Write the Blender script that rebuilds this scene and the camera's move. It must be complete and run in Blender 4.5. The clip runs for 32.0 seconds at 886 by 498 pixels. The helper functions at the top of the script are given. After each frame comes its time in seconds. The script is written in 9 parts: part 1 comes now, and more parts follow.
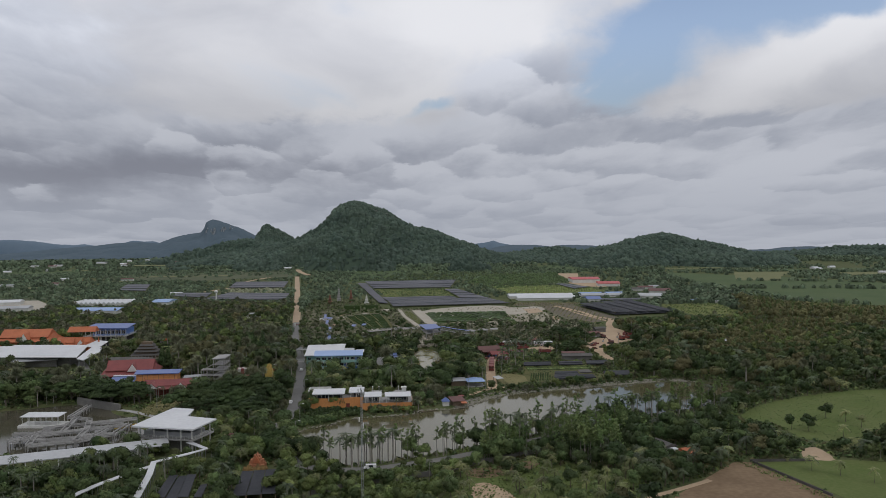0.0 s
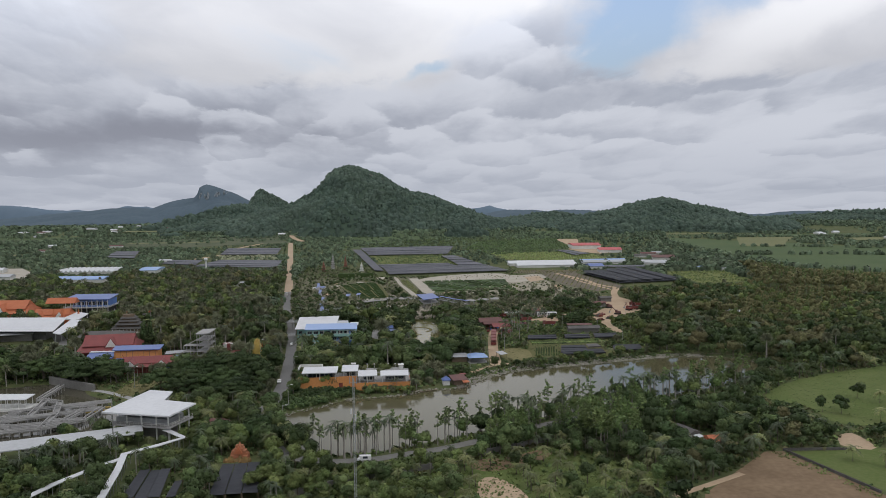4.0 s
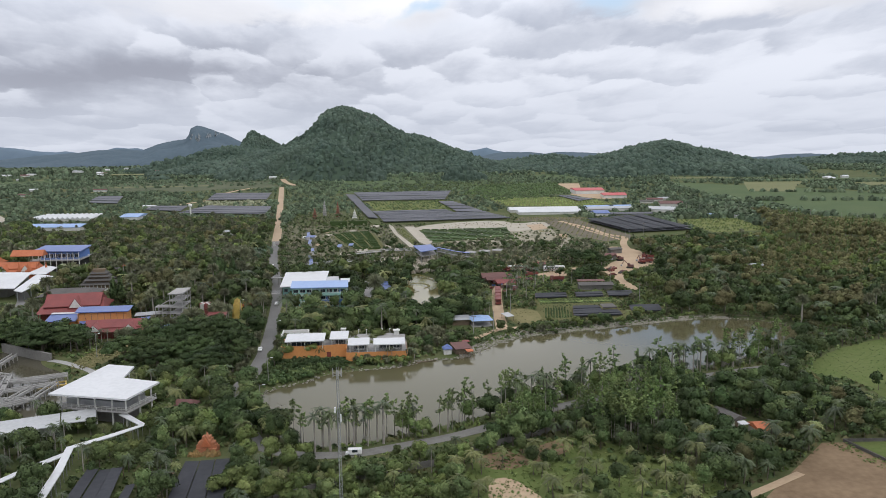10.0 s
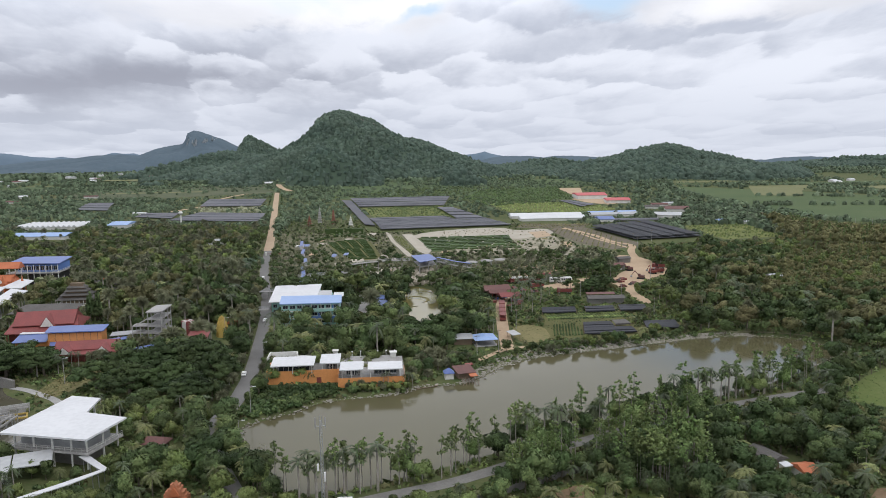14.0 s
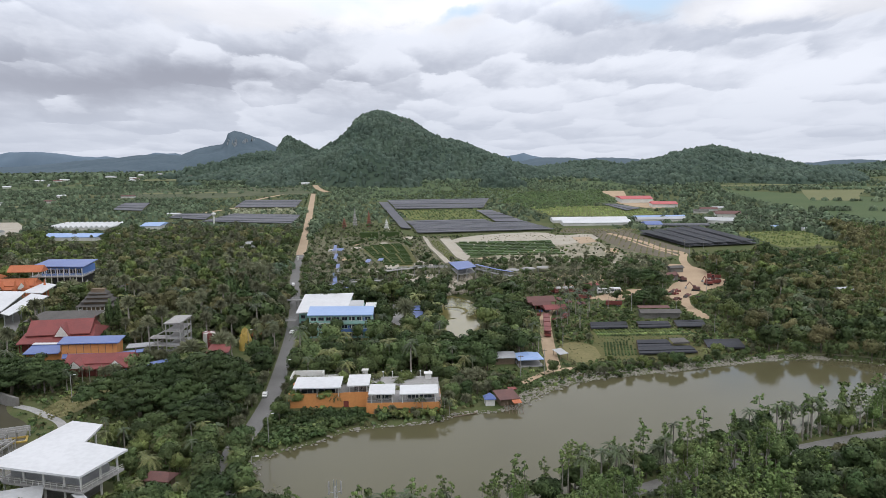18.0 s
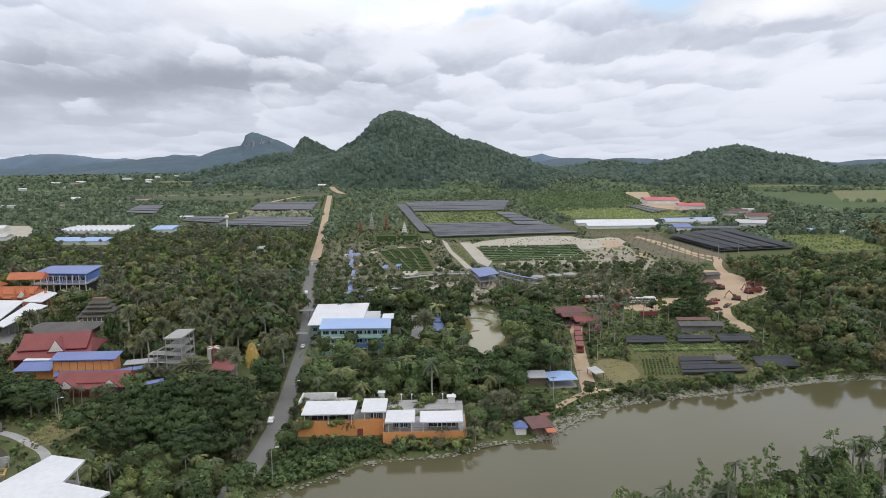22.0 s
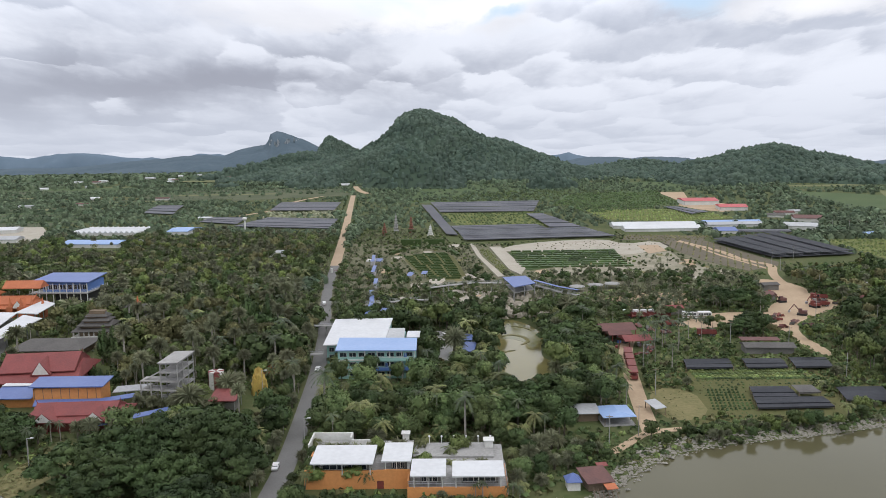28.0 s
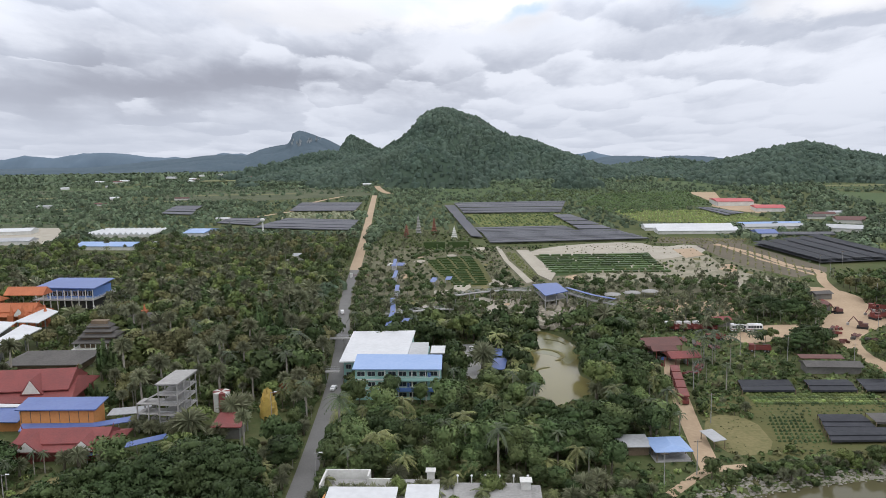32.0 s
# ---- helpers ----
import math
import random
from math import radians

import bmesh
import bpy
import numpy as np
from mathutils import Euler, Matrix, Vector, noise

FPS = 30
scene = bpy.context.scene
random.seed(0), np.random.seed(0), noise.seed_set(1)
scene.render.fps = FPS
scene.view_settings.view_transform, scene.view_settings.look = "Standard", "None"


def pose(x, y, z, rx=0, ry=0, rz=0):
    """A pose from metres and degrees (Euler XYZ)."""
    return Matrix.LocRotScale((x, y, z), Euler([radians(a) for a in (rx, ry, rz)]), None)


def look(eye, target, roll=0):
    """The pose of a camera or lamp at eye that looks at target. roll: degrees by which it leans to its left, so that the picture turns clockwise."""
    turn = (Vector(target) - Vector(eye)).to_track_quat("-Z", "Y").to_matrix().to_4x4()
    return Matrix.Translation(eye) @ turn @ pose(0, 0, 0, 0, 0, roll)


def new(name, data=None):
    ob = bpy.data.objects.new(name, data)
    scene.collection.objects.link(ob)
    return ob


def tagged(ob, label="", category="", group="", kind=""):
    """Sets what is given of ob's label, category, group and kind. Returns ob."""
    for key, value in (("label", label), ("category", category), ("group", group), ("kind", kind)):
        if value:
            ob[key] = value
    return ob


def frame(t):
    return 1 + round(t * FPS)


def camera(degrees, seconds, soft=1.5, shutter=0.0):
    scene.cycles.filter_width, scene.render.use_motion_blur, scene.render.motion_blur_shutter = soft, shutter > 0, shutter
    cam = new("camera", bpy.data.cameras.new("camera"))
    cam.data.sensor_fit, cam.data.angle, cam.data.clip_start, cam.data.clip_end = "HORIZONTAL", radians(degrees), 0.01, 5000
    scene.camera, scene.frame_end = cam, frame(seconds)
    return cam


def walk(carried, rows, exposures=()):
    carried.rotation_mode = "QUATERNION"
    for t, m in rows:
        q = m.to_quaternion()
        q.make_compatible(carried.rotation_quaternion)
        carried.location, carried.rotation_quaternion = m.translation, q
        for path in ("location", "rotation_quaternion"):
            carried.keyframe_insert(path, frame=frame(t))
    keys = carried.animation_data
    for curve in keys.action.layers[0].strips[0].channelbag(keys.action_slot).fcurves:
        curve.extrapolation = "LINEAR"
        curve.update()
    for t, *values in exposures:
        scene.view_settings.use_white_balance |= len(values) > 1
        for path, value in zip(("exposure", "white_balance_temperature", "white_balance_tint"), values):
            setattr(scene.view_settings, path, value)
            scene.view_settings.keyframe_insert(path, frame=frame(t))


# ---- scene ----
cam = camera(58.5, 32.0, soft=0.75)
PATH = [
    (0, (-0.983, -67.719, 80.324), (-0.846, -65.724, 80.263), -0.6),
    (0.5, (-0.658, -64.664, 80.216), (-0.519, -62.669, 80.158), -0.7),
    (1, (-0.468, -60.974, 80.158), (-0.329, -58.979, 80.103), -0.8),
    (1.5, (-0.35, -57.169, 80.191), (-0.21, -55.175, 80.132), -0.8),
    (2, (-0.28, -53.838, 80.165), (-0.138, -51.845, 80.088), -0.8),
    (2.5, (-0.557, -50.442, 80.134), (-0.414, -48.45, 80.029), -0.7),
    (3, (-0.686, -46.723, 80.224), (-0.542, -44.732, 80.094), -0.8),
    (3.5, (-0.818, -43.046, 80.309), (-0.673, -41.057, 80.169), -0.7),
    (5.5, (-0.578, -30.199, 80.579), (-0.428, -28.213, 80.392), -0.7),
    (6, (-0.505, -26.355, 80.568), (-0.356, -24.37, 80.371), -0.6),
    (7, (-0.319, -19.362, 80.655), (-0.168, -17.38, 80.432), -0.7),
    (8, (-0.01, -13.033, 80.687), (0.14, -11.054, 80.442), -0.6),
    (9, (0.184, -7.026, 80.917), (0.338, -5.051, 80.646), -0.7),
    (10, (0.154, -0.235, 81.056), (0.309, 1.737, 80.761), -0.6),
    (11, (0.556, 6.522, 81.24), (0.713, 8.494, 80.947), -0.7),
    (12, (0.896, 12.898, 81.049), (1.054, 14.87, 80.759), -0.7),
    (13, (1.399, 19.387, 80.811), (1.558, 21.36, 80.524), -0.8),
    (14, (1.444, 25.156, 80.932), (1.603, 27.129, 80.647), -0.8),
    (14.5, (1.55, 28.288, 81.066), (1.689, 30.263, 80.781), -0.7),
    (16.5, (2.33, 41.058, 80.703), (2.411, 43.037, 80.421), -0.7),
    (17, (2.262, 44.457, 80.596), (2.338, 46.436, 80.314), -0.6),
    (18, (2.3, 51.694, 80.254), (2.365, 53.673, 79.973), -0.6),
    (19, (2.37, 58.12, 80.038), (2.423, 60.099, 79.757), -0.7),
    (20, (1.959, 64.27, 79.888), (2.004, 66.25, 79.607), -0.7),
    (21, (1.679, 70.575, 79.646), (1.712, 72.555, 79.366), -0.8),
    (22, (1.065, 76.494, 79.383), (1.086, 78.474, 79.105), -0.8),
    (23, (1.052, 82.429, 79.204), (1.064, 84.41, 78.926), -0.8),
    (24, (0.43, 88.26, 78.992), (0.436, 90.241, 78.715), -0.8),
    (25, (0.322, 94.473, 78.809), (0.315, 96.454, 78.532), -0.8),
    (25.5, (0.072, 97.513, 78.668), (0.062, 99.494, 78.391), -0.8),
    (27.5, (-0.938, 109.556, 78.439), (-0.974, 111.536, 78.16), -0.9),
    (28, (-1.356, 112.669, 78.417), (-1.397, 114.649, 78.137), -0.9),
    (29, (-1.929, 118.606, 78.279), (-1.971, 120.586, 77.998), -0.9),
    (30, (-2.4, 125.011, 78.037), (-2.462, 126.99, 77.755), -1.0),
    (31, (-3.236, 131.225, 77.906), (-3.317, 133.203, 77.624), -0.9),
    (32, (-3.776, 137.602, 77.661), (-3.872, 139.58, 77.38), -1.0),
]
EXPOSURES = [(0, -0.68), (1, -0.64), (2, -0.60), (3.5, -0.44), (6, -0.20), (9, 0.02), (12, 0.10), (32, 0.13)]
walk(cam, [(t, look(eye, target, roll)) for t, eye, target, roll in PATH], EXPOSURES)

# ---- light ----
SUN_EL, SUN_AZ = radians(58), radians(150)
world = bpy.data.worlds.new("world")
scene.world = world
world.use_nodes = True
wn, wl = world.node_tree.nodes, world.node_tree.links
wn.clear()


def wmath(op, a, b=0.0, clamp=False):
    n = wn.new("ShaderNodeMath")
    n.operation, n.use_clamp = op, clamp
    for i, v in enumerate((a, b)):
        if isinstance(v, (int, float)):
            n.inputs[i].default_value = v
        else:
            wl.new(v, n.inputs[i])
    return n.outputs[0]


def wrange(v, a, b, c, d):
    n = wn.new("ShaderNodeMapRange")
    n.interpolation_type = "SMOOTHSTEP"
    wl.new(v, n.inputs[0])
    for i, x in enumerate((a, b, c, d)):
        n.inputs[i + 1].default_value = x
    return n.outputs[0]


def wmix(fac, a, b):
    n = wn.new("ShaderNodeMix")
    n.data_type = "RGBA"
    for s, v in ((0, fac), (6, a), (7, b)):
        if isinstance(v, tuple):
            n.inputs[s].default_value = (*v, 1)
        elif isinstance(v, (int, float)):
            n.inputs[s].default_value = v
        else:
            wl.new(v, n.inputs[s])
    return n.outputs[2]


def wvec(x, y, z=0.0):
    n = wn.new("ShaderNodeCombineXYZ")
    for i, v in enumerate((x, y, z)):
        if isinstance(v, (int, float)):
            n.inputs[i].default_value = v
        else:
            wl.new(v, n.inputs[i])
    return n.outputs[0]


def wnoise(vec, scale, detail, rough, shift=0.0, distortion=0.0):
    m = wn.new("ShaderNodeMapping")
    wl.new(vec, m.inputs[0])
    m.inputs["Location"].default_value = (shift, shift * 0.7, shift * 0.3)
    n = wn.new("ShaderNodeTexNoise")
    n.inputs["Scale"].default_value, n.inputs["Detail"].default_value = scale, detail
    n.inputs["Roughness"].default_value, n.inputs["Distortion"].default_value = rough, distortion
    wl.new(m.outputs[0], n.inputs["Vector"])
    return n.outputs["Fac"]


coord = wn.new("ShaderNodeTexCoord")
sep = wn.new("ShaderNodeSeparateXYZ")
wl.new(coord.outputs["Generated"], sep.inputs[0])
dx, dy, dz = sep.outputs
# side: sine of the bearing from the walk's heading; rise: tangent of the elevation
flat = wmath("SQRT", wmath("MAXIMUM", wmath("SUBTRACT", 1.0, wmath("MULTIPLY", dz, dz)), 0.02))
side = wmath("DIVIDE", dx, flat)
rise = wmath("MAXIMUM", wmath("ADD", wmath("DIVIDE", dz, flat), 0.03), 0.001)
broad_warp = wmath("MULTIPLY", wmath("SUBTRACT", wnoise(wvec(side, rise, dy), 7.0, 6, 0.55, 3.1), 0.5), 0.12)
broad_warp_up = wmath("MULTIPLY", wmath("SUBTRACT", wnoise(wvec(side, rise, dy), 7.0, 6, 0.55, 8.4), 0.5), 0.09)
side_w, rise_w = wmath("ADD", side, broad_warp), wmath("ADD", rise, broad_warp_up)


def patch(u0, v0, su, sv, slope=0.0):
    """A soft ragged patch of the sky about a bearing and an elevation."""
    du = wmath("DIVIDE", wmath("SUBTRACT", side_w, u0), su)
    dv = wmath("SUBTRACT", rise_w, v0)
    if slope:
        dv = wmath("SUBTRACT", dv, wmath("MULTIPLY", wmath("SUBTRACT", side_w, u0), slope))
    dv = wmath("DIVIDE", dv, sv)
    q = wmath("ADD", wmath("MULTIPLY", du, du), wmath("MULTIPLY", dv, dv))
    return wmath("EXPONENT", wmath("MULTIPLY", q, -1.0))


def total(*terms):
    out = terms[0]
    for t in terms[1:]:
        out = wmath("ADD", out, t)
    return out


sky = wn.new("ShaderNodeTexSky")
sky.sky_type, sky.sun_disc = "NISHITA", False
sky.sun_elevation, sky.sun_rotation = SUN_EL, SUN_AZ
wl.new(wvec(dx, dy, wmath("MAXIMUM", dz, 0.12)), sky.inputs[0])
blue = wn.new("ShaderNodeMix")
blue.data_type, blue.blend_type = "RGBA", "MULTIPLY"
blue.inputs[0].default_value = 1.0
wl.new(sky.outputs[0], blue.inputs[6])
blue.inputs[7].default_value = (0.165, 0.152, 0.15, 1)

# heaped clouds: rounded cells that close up towards the horizon, bright above and grey below
cx = wmath("DIVIDE", side, wmath("ADD", wmath("MULTIPLY", rise, 0.22), 0.062))
cy = wmath("DIVIDE", wmath("LOGARITHM", wmath("ADD", rise, 0.03), math.e), 0.30)
cell_at = wvec(cx, cy, dy)


def heaps(scale, shift, warp, smooth):
    """Height within a cloud heap, scaled by how strongly that heap is modelled, and the heap's own tone."""
    wx = wmath("MULTIPLY", wmath("SUBTRACT", wnoise(cell_at, 0.8 * scale, 9, 0.58, shift + 1.7), 0.5), warp)
    wy = wmath("MULTIPLY", wmath("SUBTRACT", wnoise(cell_at, 0.8 * scale, 9, 0.58, shift + 6.2), 0.5), warp)
    px, py = wmath("ADD", wmath("ADD", cx, wx), shift), wmath("ADD", wmath("ADD", cy, wy), shift * 0.6)
    v = wn.new("ShaderNodeTexVoronoi")
    v.voronoi_dimensions, v.feature = "2D", "SMOOTH_F1"
    v.inputs["Scale"].default_value, v.inputs["Smoothness"].default_value = scale, smooth
    wl.new(wvec(px, py), v.inputs["Vector"])
    s_ = wn.new("ShaderNodeSeparateXYZ")
    wl.new(v.outputs["Position"], s_.inputs[0])
    c_ = wn.new("ShaderNodeSeparateColor")
    wl.new(v.outputs["Color"], c_.inputs[0])
    rise_in = wrange(wmath("MULTIPLY", wmath("SUBTRACT", py, s_.outputs[1]), scale), -0.6, 0.6, -0.5, 0.5)
    return wmath("MULTIPLY", rise_in, wrange(c_.outputs[0], 0.25, 0.75, 0.25, 1.15)), wmath("SUBTRACT", c_.outputs[1], 0.5)


lift_a, own_a = heaps(0.55, 3.3, 2.2, 0.8)
lift_b, own_b = heaps(1.25, 9.1, 1.1, 0.35)
fine = wnoise(cell_at, 1.5, 9, 0.6, 4.4, 0.3)
streak = wnoise(wvec(wmath("MULTIPLY", cx, 0.2), cy), 0.9, 5, 0.5, 2.0)
tone = total(wmath("MULTIPLY", lift_a, 0.30), wmath("MULTIPLY", lift_b, 0.52), wmath("MULTIPLY", own_a, 0.42), wmath("MULTIPLY", own_b, 0.22), 0.56,
             wmath("MULTIPLY", wmath("SUBTRACT", fine, 0.5), 0.75), wmath("MULTIPLY", wmath("SUBTRACT", streak, 0.5), 0.5))
gloom = total(wmath("MULTIPLY", patch(-0.32, 0.095, 0.30, 0.03), 0.45), wmath("MULTIPLY", patch(-0.25, 0.10, 0.35, 0.06), 0.17))
gleam = total(wmath("MULTIPLY", patch(0.45, 0.065, 0.22, 0.05), 0.25), wmath("MULTIPLY", patch(-0.02, 0.16, 0.16, 0.03, 0.45), 0.35), wrange(side, -0.5, 0.5, -0.08, 0.06))
tone = wmath("ADD", wmath("SUBTRACT", tone, wmath("MULTIPLY", gloom, 0.5)), gleam)
heaped = wmix(wrange(tone, 0.0, 0.95, 0.0, 1.0), (0.505, 0.545, 0.645), (0.815, 0.85, 0.945))
heaped = wmix(wmath("MULTIPLY", wmath("MULTIPLY", gloom, 1.7, True), wrange(tone, 0.1, 0.8, 1.0, 0.25)), heaped, (0.36, 0.38, 0.455))

# the high sky: a smooth grey-white veil with bright rims, open to the blue on one side
veil_n = wnoise(wvec(side, wmath("MULTIPLY", rise, 2.2), dy), 4.5, 8, 0.52, 5.5, 0.3)
open_blue = total(patch(0.35, 0.275, 0.13, 0.05), patch(0.29, 0.20, 0.07, 0.045), wmath("MULTIPLY", patch(0.05, 0.178, 0.045, 0.016, 0.3), 0.9), wmath("MULTIPLY", patch(0.52, 0.28, 0.06, 0.04), 0.8),
                  wmath("MULTIPLY", patch(0.24, 0.150, 0.16, 0.018), 0.45))
white_streak = total(patch(0.47, 0.215, 0.16, 0.035, 0.55), patch(0.10, 0.285, 0.09, 0.05), wmath("MULTIPLY", patch(-0.02, 0.165, 0.2, 0.03, 0.45), 0.9))
veil_tone = total(wmath("MULTIPLY", wmath("SUBTRACT", veil_n, 0.5), 1.3), wmath("MULTIPLY", white_streak, 0.55), 0.48)
veil = wmix(wrange(veil_tone, 0.0, 1.0, 0.0, 1.0), (0.60, 0.62, 0.69), (0.90, 0.91, 0.96))
hole = wrange(total(open_blue, wmath("MULTIPLY", white_streak, -0.55), wmath("MULTIPLY", wmath("SUBTRACT", veil_n, 0.5), 1.6)), 0.10, 0.70, 0.0, 0.95)
high = wmix(hole, veil, blue.outputs[2])

# heaps cover the low sky and stand in places before the high veil
cover = total(wrange(wmath("ADD", rise, wmath("MULTIPLY", wmath("SUBTRACT", fine, 0.5), 0.10)), 0.125, 0.185, 1.0, 0.0), patch(0.155, 0.205, 0.085, 0.05), wmath("MULTIPLY", patch(-0.44, 0.22, 0.14, 0.12), 0.8))
cover = wrange(total(cover, wmath("MULTIPLY", wmath("SUBTRACT", fine, 0.5), 1.0)), 0.12, 0.62, 0.0, 1.0)
lit = wmix(cover, high, heaped)
bright = wn.new("ShaderNodeVectorMath")
bright.operation = "SCALE"
wl.new(lit, bright.inputs[0])
wl.new(wrange(dz, 0.11, 0.24, 0.97, 1.40), bright.inputs["Scale"])
low = wrange(rise, 0.03, 0.11, 1.0, 0.0)
lit = wmix(wmath("MULTIPLY", low, 0.5), bright.outputs[0], (0.565, 0.605, 0.70))
back = wn.new("ShaderNodeBackground")
wl.new(lit, back.inputs[0])
back.inputs[1].default_value = 1.0
wout = wn.new("ShaderNodeOutputWorld")
wl.new(back.outputs[0], wout.inputs[0])

sun = new("sun", bpy.data.lights.new("sun", "SUN"))
sun.data.energy, sun.data.angle, sun.data.color = 0.6, radians(14), (1.0, 0.97, 0.94)
sun.matrix_world = look((0, 0, 0), (-math.sin(SUN_AZ) * math.cos(SUN_EL), -math.cos(SUN_AZ) * math.cos(SUN_EL), -math.sin(SUN_EL)))

# ---- materials ----
def material(name, a, b=None, rough=0.7, scale=0.3, fine=3.0, bump=0.0, metal=0.0, vary=0.0, spec=0.4, island=0.0, cell=0.0, size=6.0):
    """Two colours mixed by a broad and a fine noise; vary: spread of lightness from object to object."""
    b = b or tuple(x * 0.75 for x in a)
    m = bpy.data.materials.new(name)
    m.use_nodes = True
    n, l = m.node_tree.nodes, m.node_tree.links
    bs = n["Principled BSDF"]
    bs.inputs["Roughness"].default_value, bs.inputs["Metallic"].default_value = rough, metal
    bs.inputs["Specular IOR Level"].default_value = spec
    geo = n.new("ShaderNodeNewGeometry")
    fac = []
    for s, d in ((scale, 3), (fine, 4)):
        t = n.new("ShaderNodeTexNoise")
        t.inputs["Scale"].default_value, t.inputs["Detail"].default_value = s, d
        l.new(geo.outputs["Position"], t.inputs["Vector"])
        fac.append(t.outputs["Fac"])
    add = n.new("ShaderNodeMath")
    add.operation = "ADD"
    l.new(fac[0], add.inputs[0])
    l.new(fac[1], add.inputs[1])
    ra = n.new("ShaderNodeMapRange")
    ra.inputs[1].default_value, ra.inputs[2].default_value = 0.72, 1.28
    l.new(add.outputs[0], ra.inputs[0])
    mix = n.new("ShaderNodeMix")
    mix.data_type = "RGBA"
    l.new(ra.outputs[0], mix.inputs[0])
    mix.inputs[6].default_value, mix.inputs[7].default_value = (*a, 1), (*b, 1)
    out = mix.outputs[2]
    if vary or island or cell:
        hsv = n.new("ShaderNodeHueSaturation")
        src = geo.outputs["Random Per Island"]
        if vary:
            info = n.new("ShaderNodeObjectInfo")
            src = info.outputs["Random"]
        r = n.new("ShaderNodeMapRange")
        r.inputs[3].default_value, r.inputs[4].default_value = 1 - (vary or island), 1 + (vary or island)
        l.new(src, r.inputs[0])
        value = r.outputs[0]
        if vary and island:
            ri = n.new("ShaderNodeMapRange")
            ri.inputs[3].default_value, ri.inputs[4].default_value = 1 - island, 1 + island
            l.new(geo.outputs["Random Per Island"], ri.inputs[0])
            both = n.new("ShaderNodeMath")
            both.operation = "MULTIPLY"
            l.new(value, both.inputs[0])
            l.new(ri.outputs[0], both.inputs[1])
            value = both.outputs[0]
        if cell:
            # one tone for each crown-sized patch of the plan
            flat = n.new("ShaderNodeVectorMath")
            flat.operation = "MULTIPLY"
            flat.inputs[1].default_value = (1.0, 1.0, 0.0)
            l.new(geo.outputs["Position"], flat.inputs[0])
            vo = n.new("ShaderNodeTexVoronoi")
            vo.inputs["Scale"].default_value = 1 / size
            l.new(flat.outputs[0], vo.inputs["Vector"])
            rgb = n.new("ShaderNodeSeparateColor")
            l.new(vo.outputs["Color"], rgb.inputs[0])
            rc_ = n.new("ShaderNodeMapRange")
            rc_.inputs[3].default_value, rc_.inputs[4].default_value = 1 - cell, 1 + cell
            l.new(rgb.outputs[0], rc_.inputs[0])
            mc = n.new("ShaderNodeMath")
            mc.operation = "MULTIPLY"
            l.new(value, mc.inputs[0])
            l.new(rc_.outputs[0], mc.inputs[1])
            value = mc.outputs[0]
            rh = n.new("ShaderNodeMapRange")
            rh.inputs[3].default_value, rh.inputs[4].default_value = 0.490, 0.515
            l.new(rgb.outputs[1], rh.inputs[0])
            l.new(rh.outputs[0], hsv.inputs["Hue"])
        l.new(value, hsv.inputs["Value"])
        if vary and not cell:
            h = n.new("ShaderNodeMapRange")
            h.inputs[3].default_value, h.inputs[4].default_value = 0.49, 0.51
            mul = n.new("ShaderNodeMath")
            mul.operation = "FRACT"
            m7 = n.new("ShaderNodeMath")
            m7.operation = "MULTIPLY"
            m7.inputs[1].default_value = 7.31
            l.new(src, m7.inputs[0])
            l.new(m7.outputs[0], mul.inputs[0])
            l.new(mul.outputs[0], h.inputs[0])
            l.new(h.outputs[0], hsv.inputs["Hue"])
        l.new(out, hsv.inputs["Color"])
        out = hsv.outputs[0]
    l.new(out, bs.inputs["Base Color"])
    if bump:
        bp = n.new("ShaderNodeBump")
        bp.inputs["Strength"].default_value, bp.inputs["Distance"].default_value = bump, 0.3
        l.new(add.outputs[0], bp.inputs["Height"])
        l.new(bp.outputs[0], bs.inputs["Normal"])
    return m


M = {}
M["ground"] = material("grassy_soil", (0.066, 0.090, 0.034), (0.112, 0.116, 0.055), 0.95, 0.05, 0.7, 0.6, spec=0.1)
M["leaf"] = material("leaf_green", (0.066, 0.104, 0.036), (0.124, 0.156, 0.060), 0.65, 0.13, 1.3, vary=0.35, island=0.26, cell=0.38, size=6, spec=0.2)
M["leaf_dark"] = material("leaf_dark", (0.042, 0.068, 0.025), (0.074, 0.108, 0.039), 0.65, 0.1, 1.0, vary=0.25, island=0.26, cell=0.3, size=6, spec=0.2)
M["leaf_light"] = material("leaf_light", (0.112, 0.158, 0.044), (0.175, 0.206, 0.072), 0.6, 0.12, 1.0, vary=0.3, island=0.26, cell=0.3, size=5, spec=0.2)
M["leaf_olive"] = material("leaf_olive", (0.1044, 0.11, 0.04623), (0.1650, 0.152, 0.07224), 0.7, 0.12, 1.0, vary=0.3, island=0.26, cell=0.32, size=6.5, spec=0.2)
M["frond"] = material("palm_frond", (0.100, 0.120, 0.042), (0.165, 0.170, 0.064), 0.55, 0.2, 2.0, vary=0.3, island=0.26, cell=0.3, size=4.5, spec=0.3)
M["frond_dark"] = material("dark_palm_frond", (0.04436, 0.066, 0.02697), (0.07886, 0.1, 0.04334), 0.5, 0.2, 2.0, vary=0.3, island=0.26, cell=0.25, size=4.5, spec=0.35)
M["leaf_fresh"] = material("fresh_green_leaf", (0.105, 0.165, 0.048), (0.168, 0.215, 0.080), 0.6, 0.12, 1.0, vary=0.25, island=0.26, cell=0.25, size=5, spec=0.2)
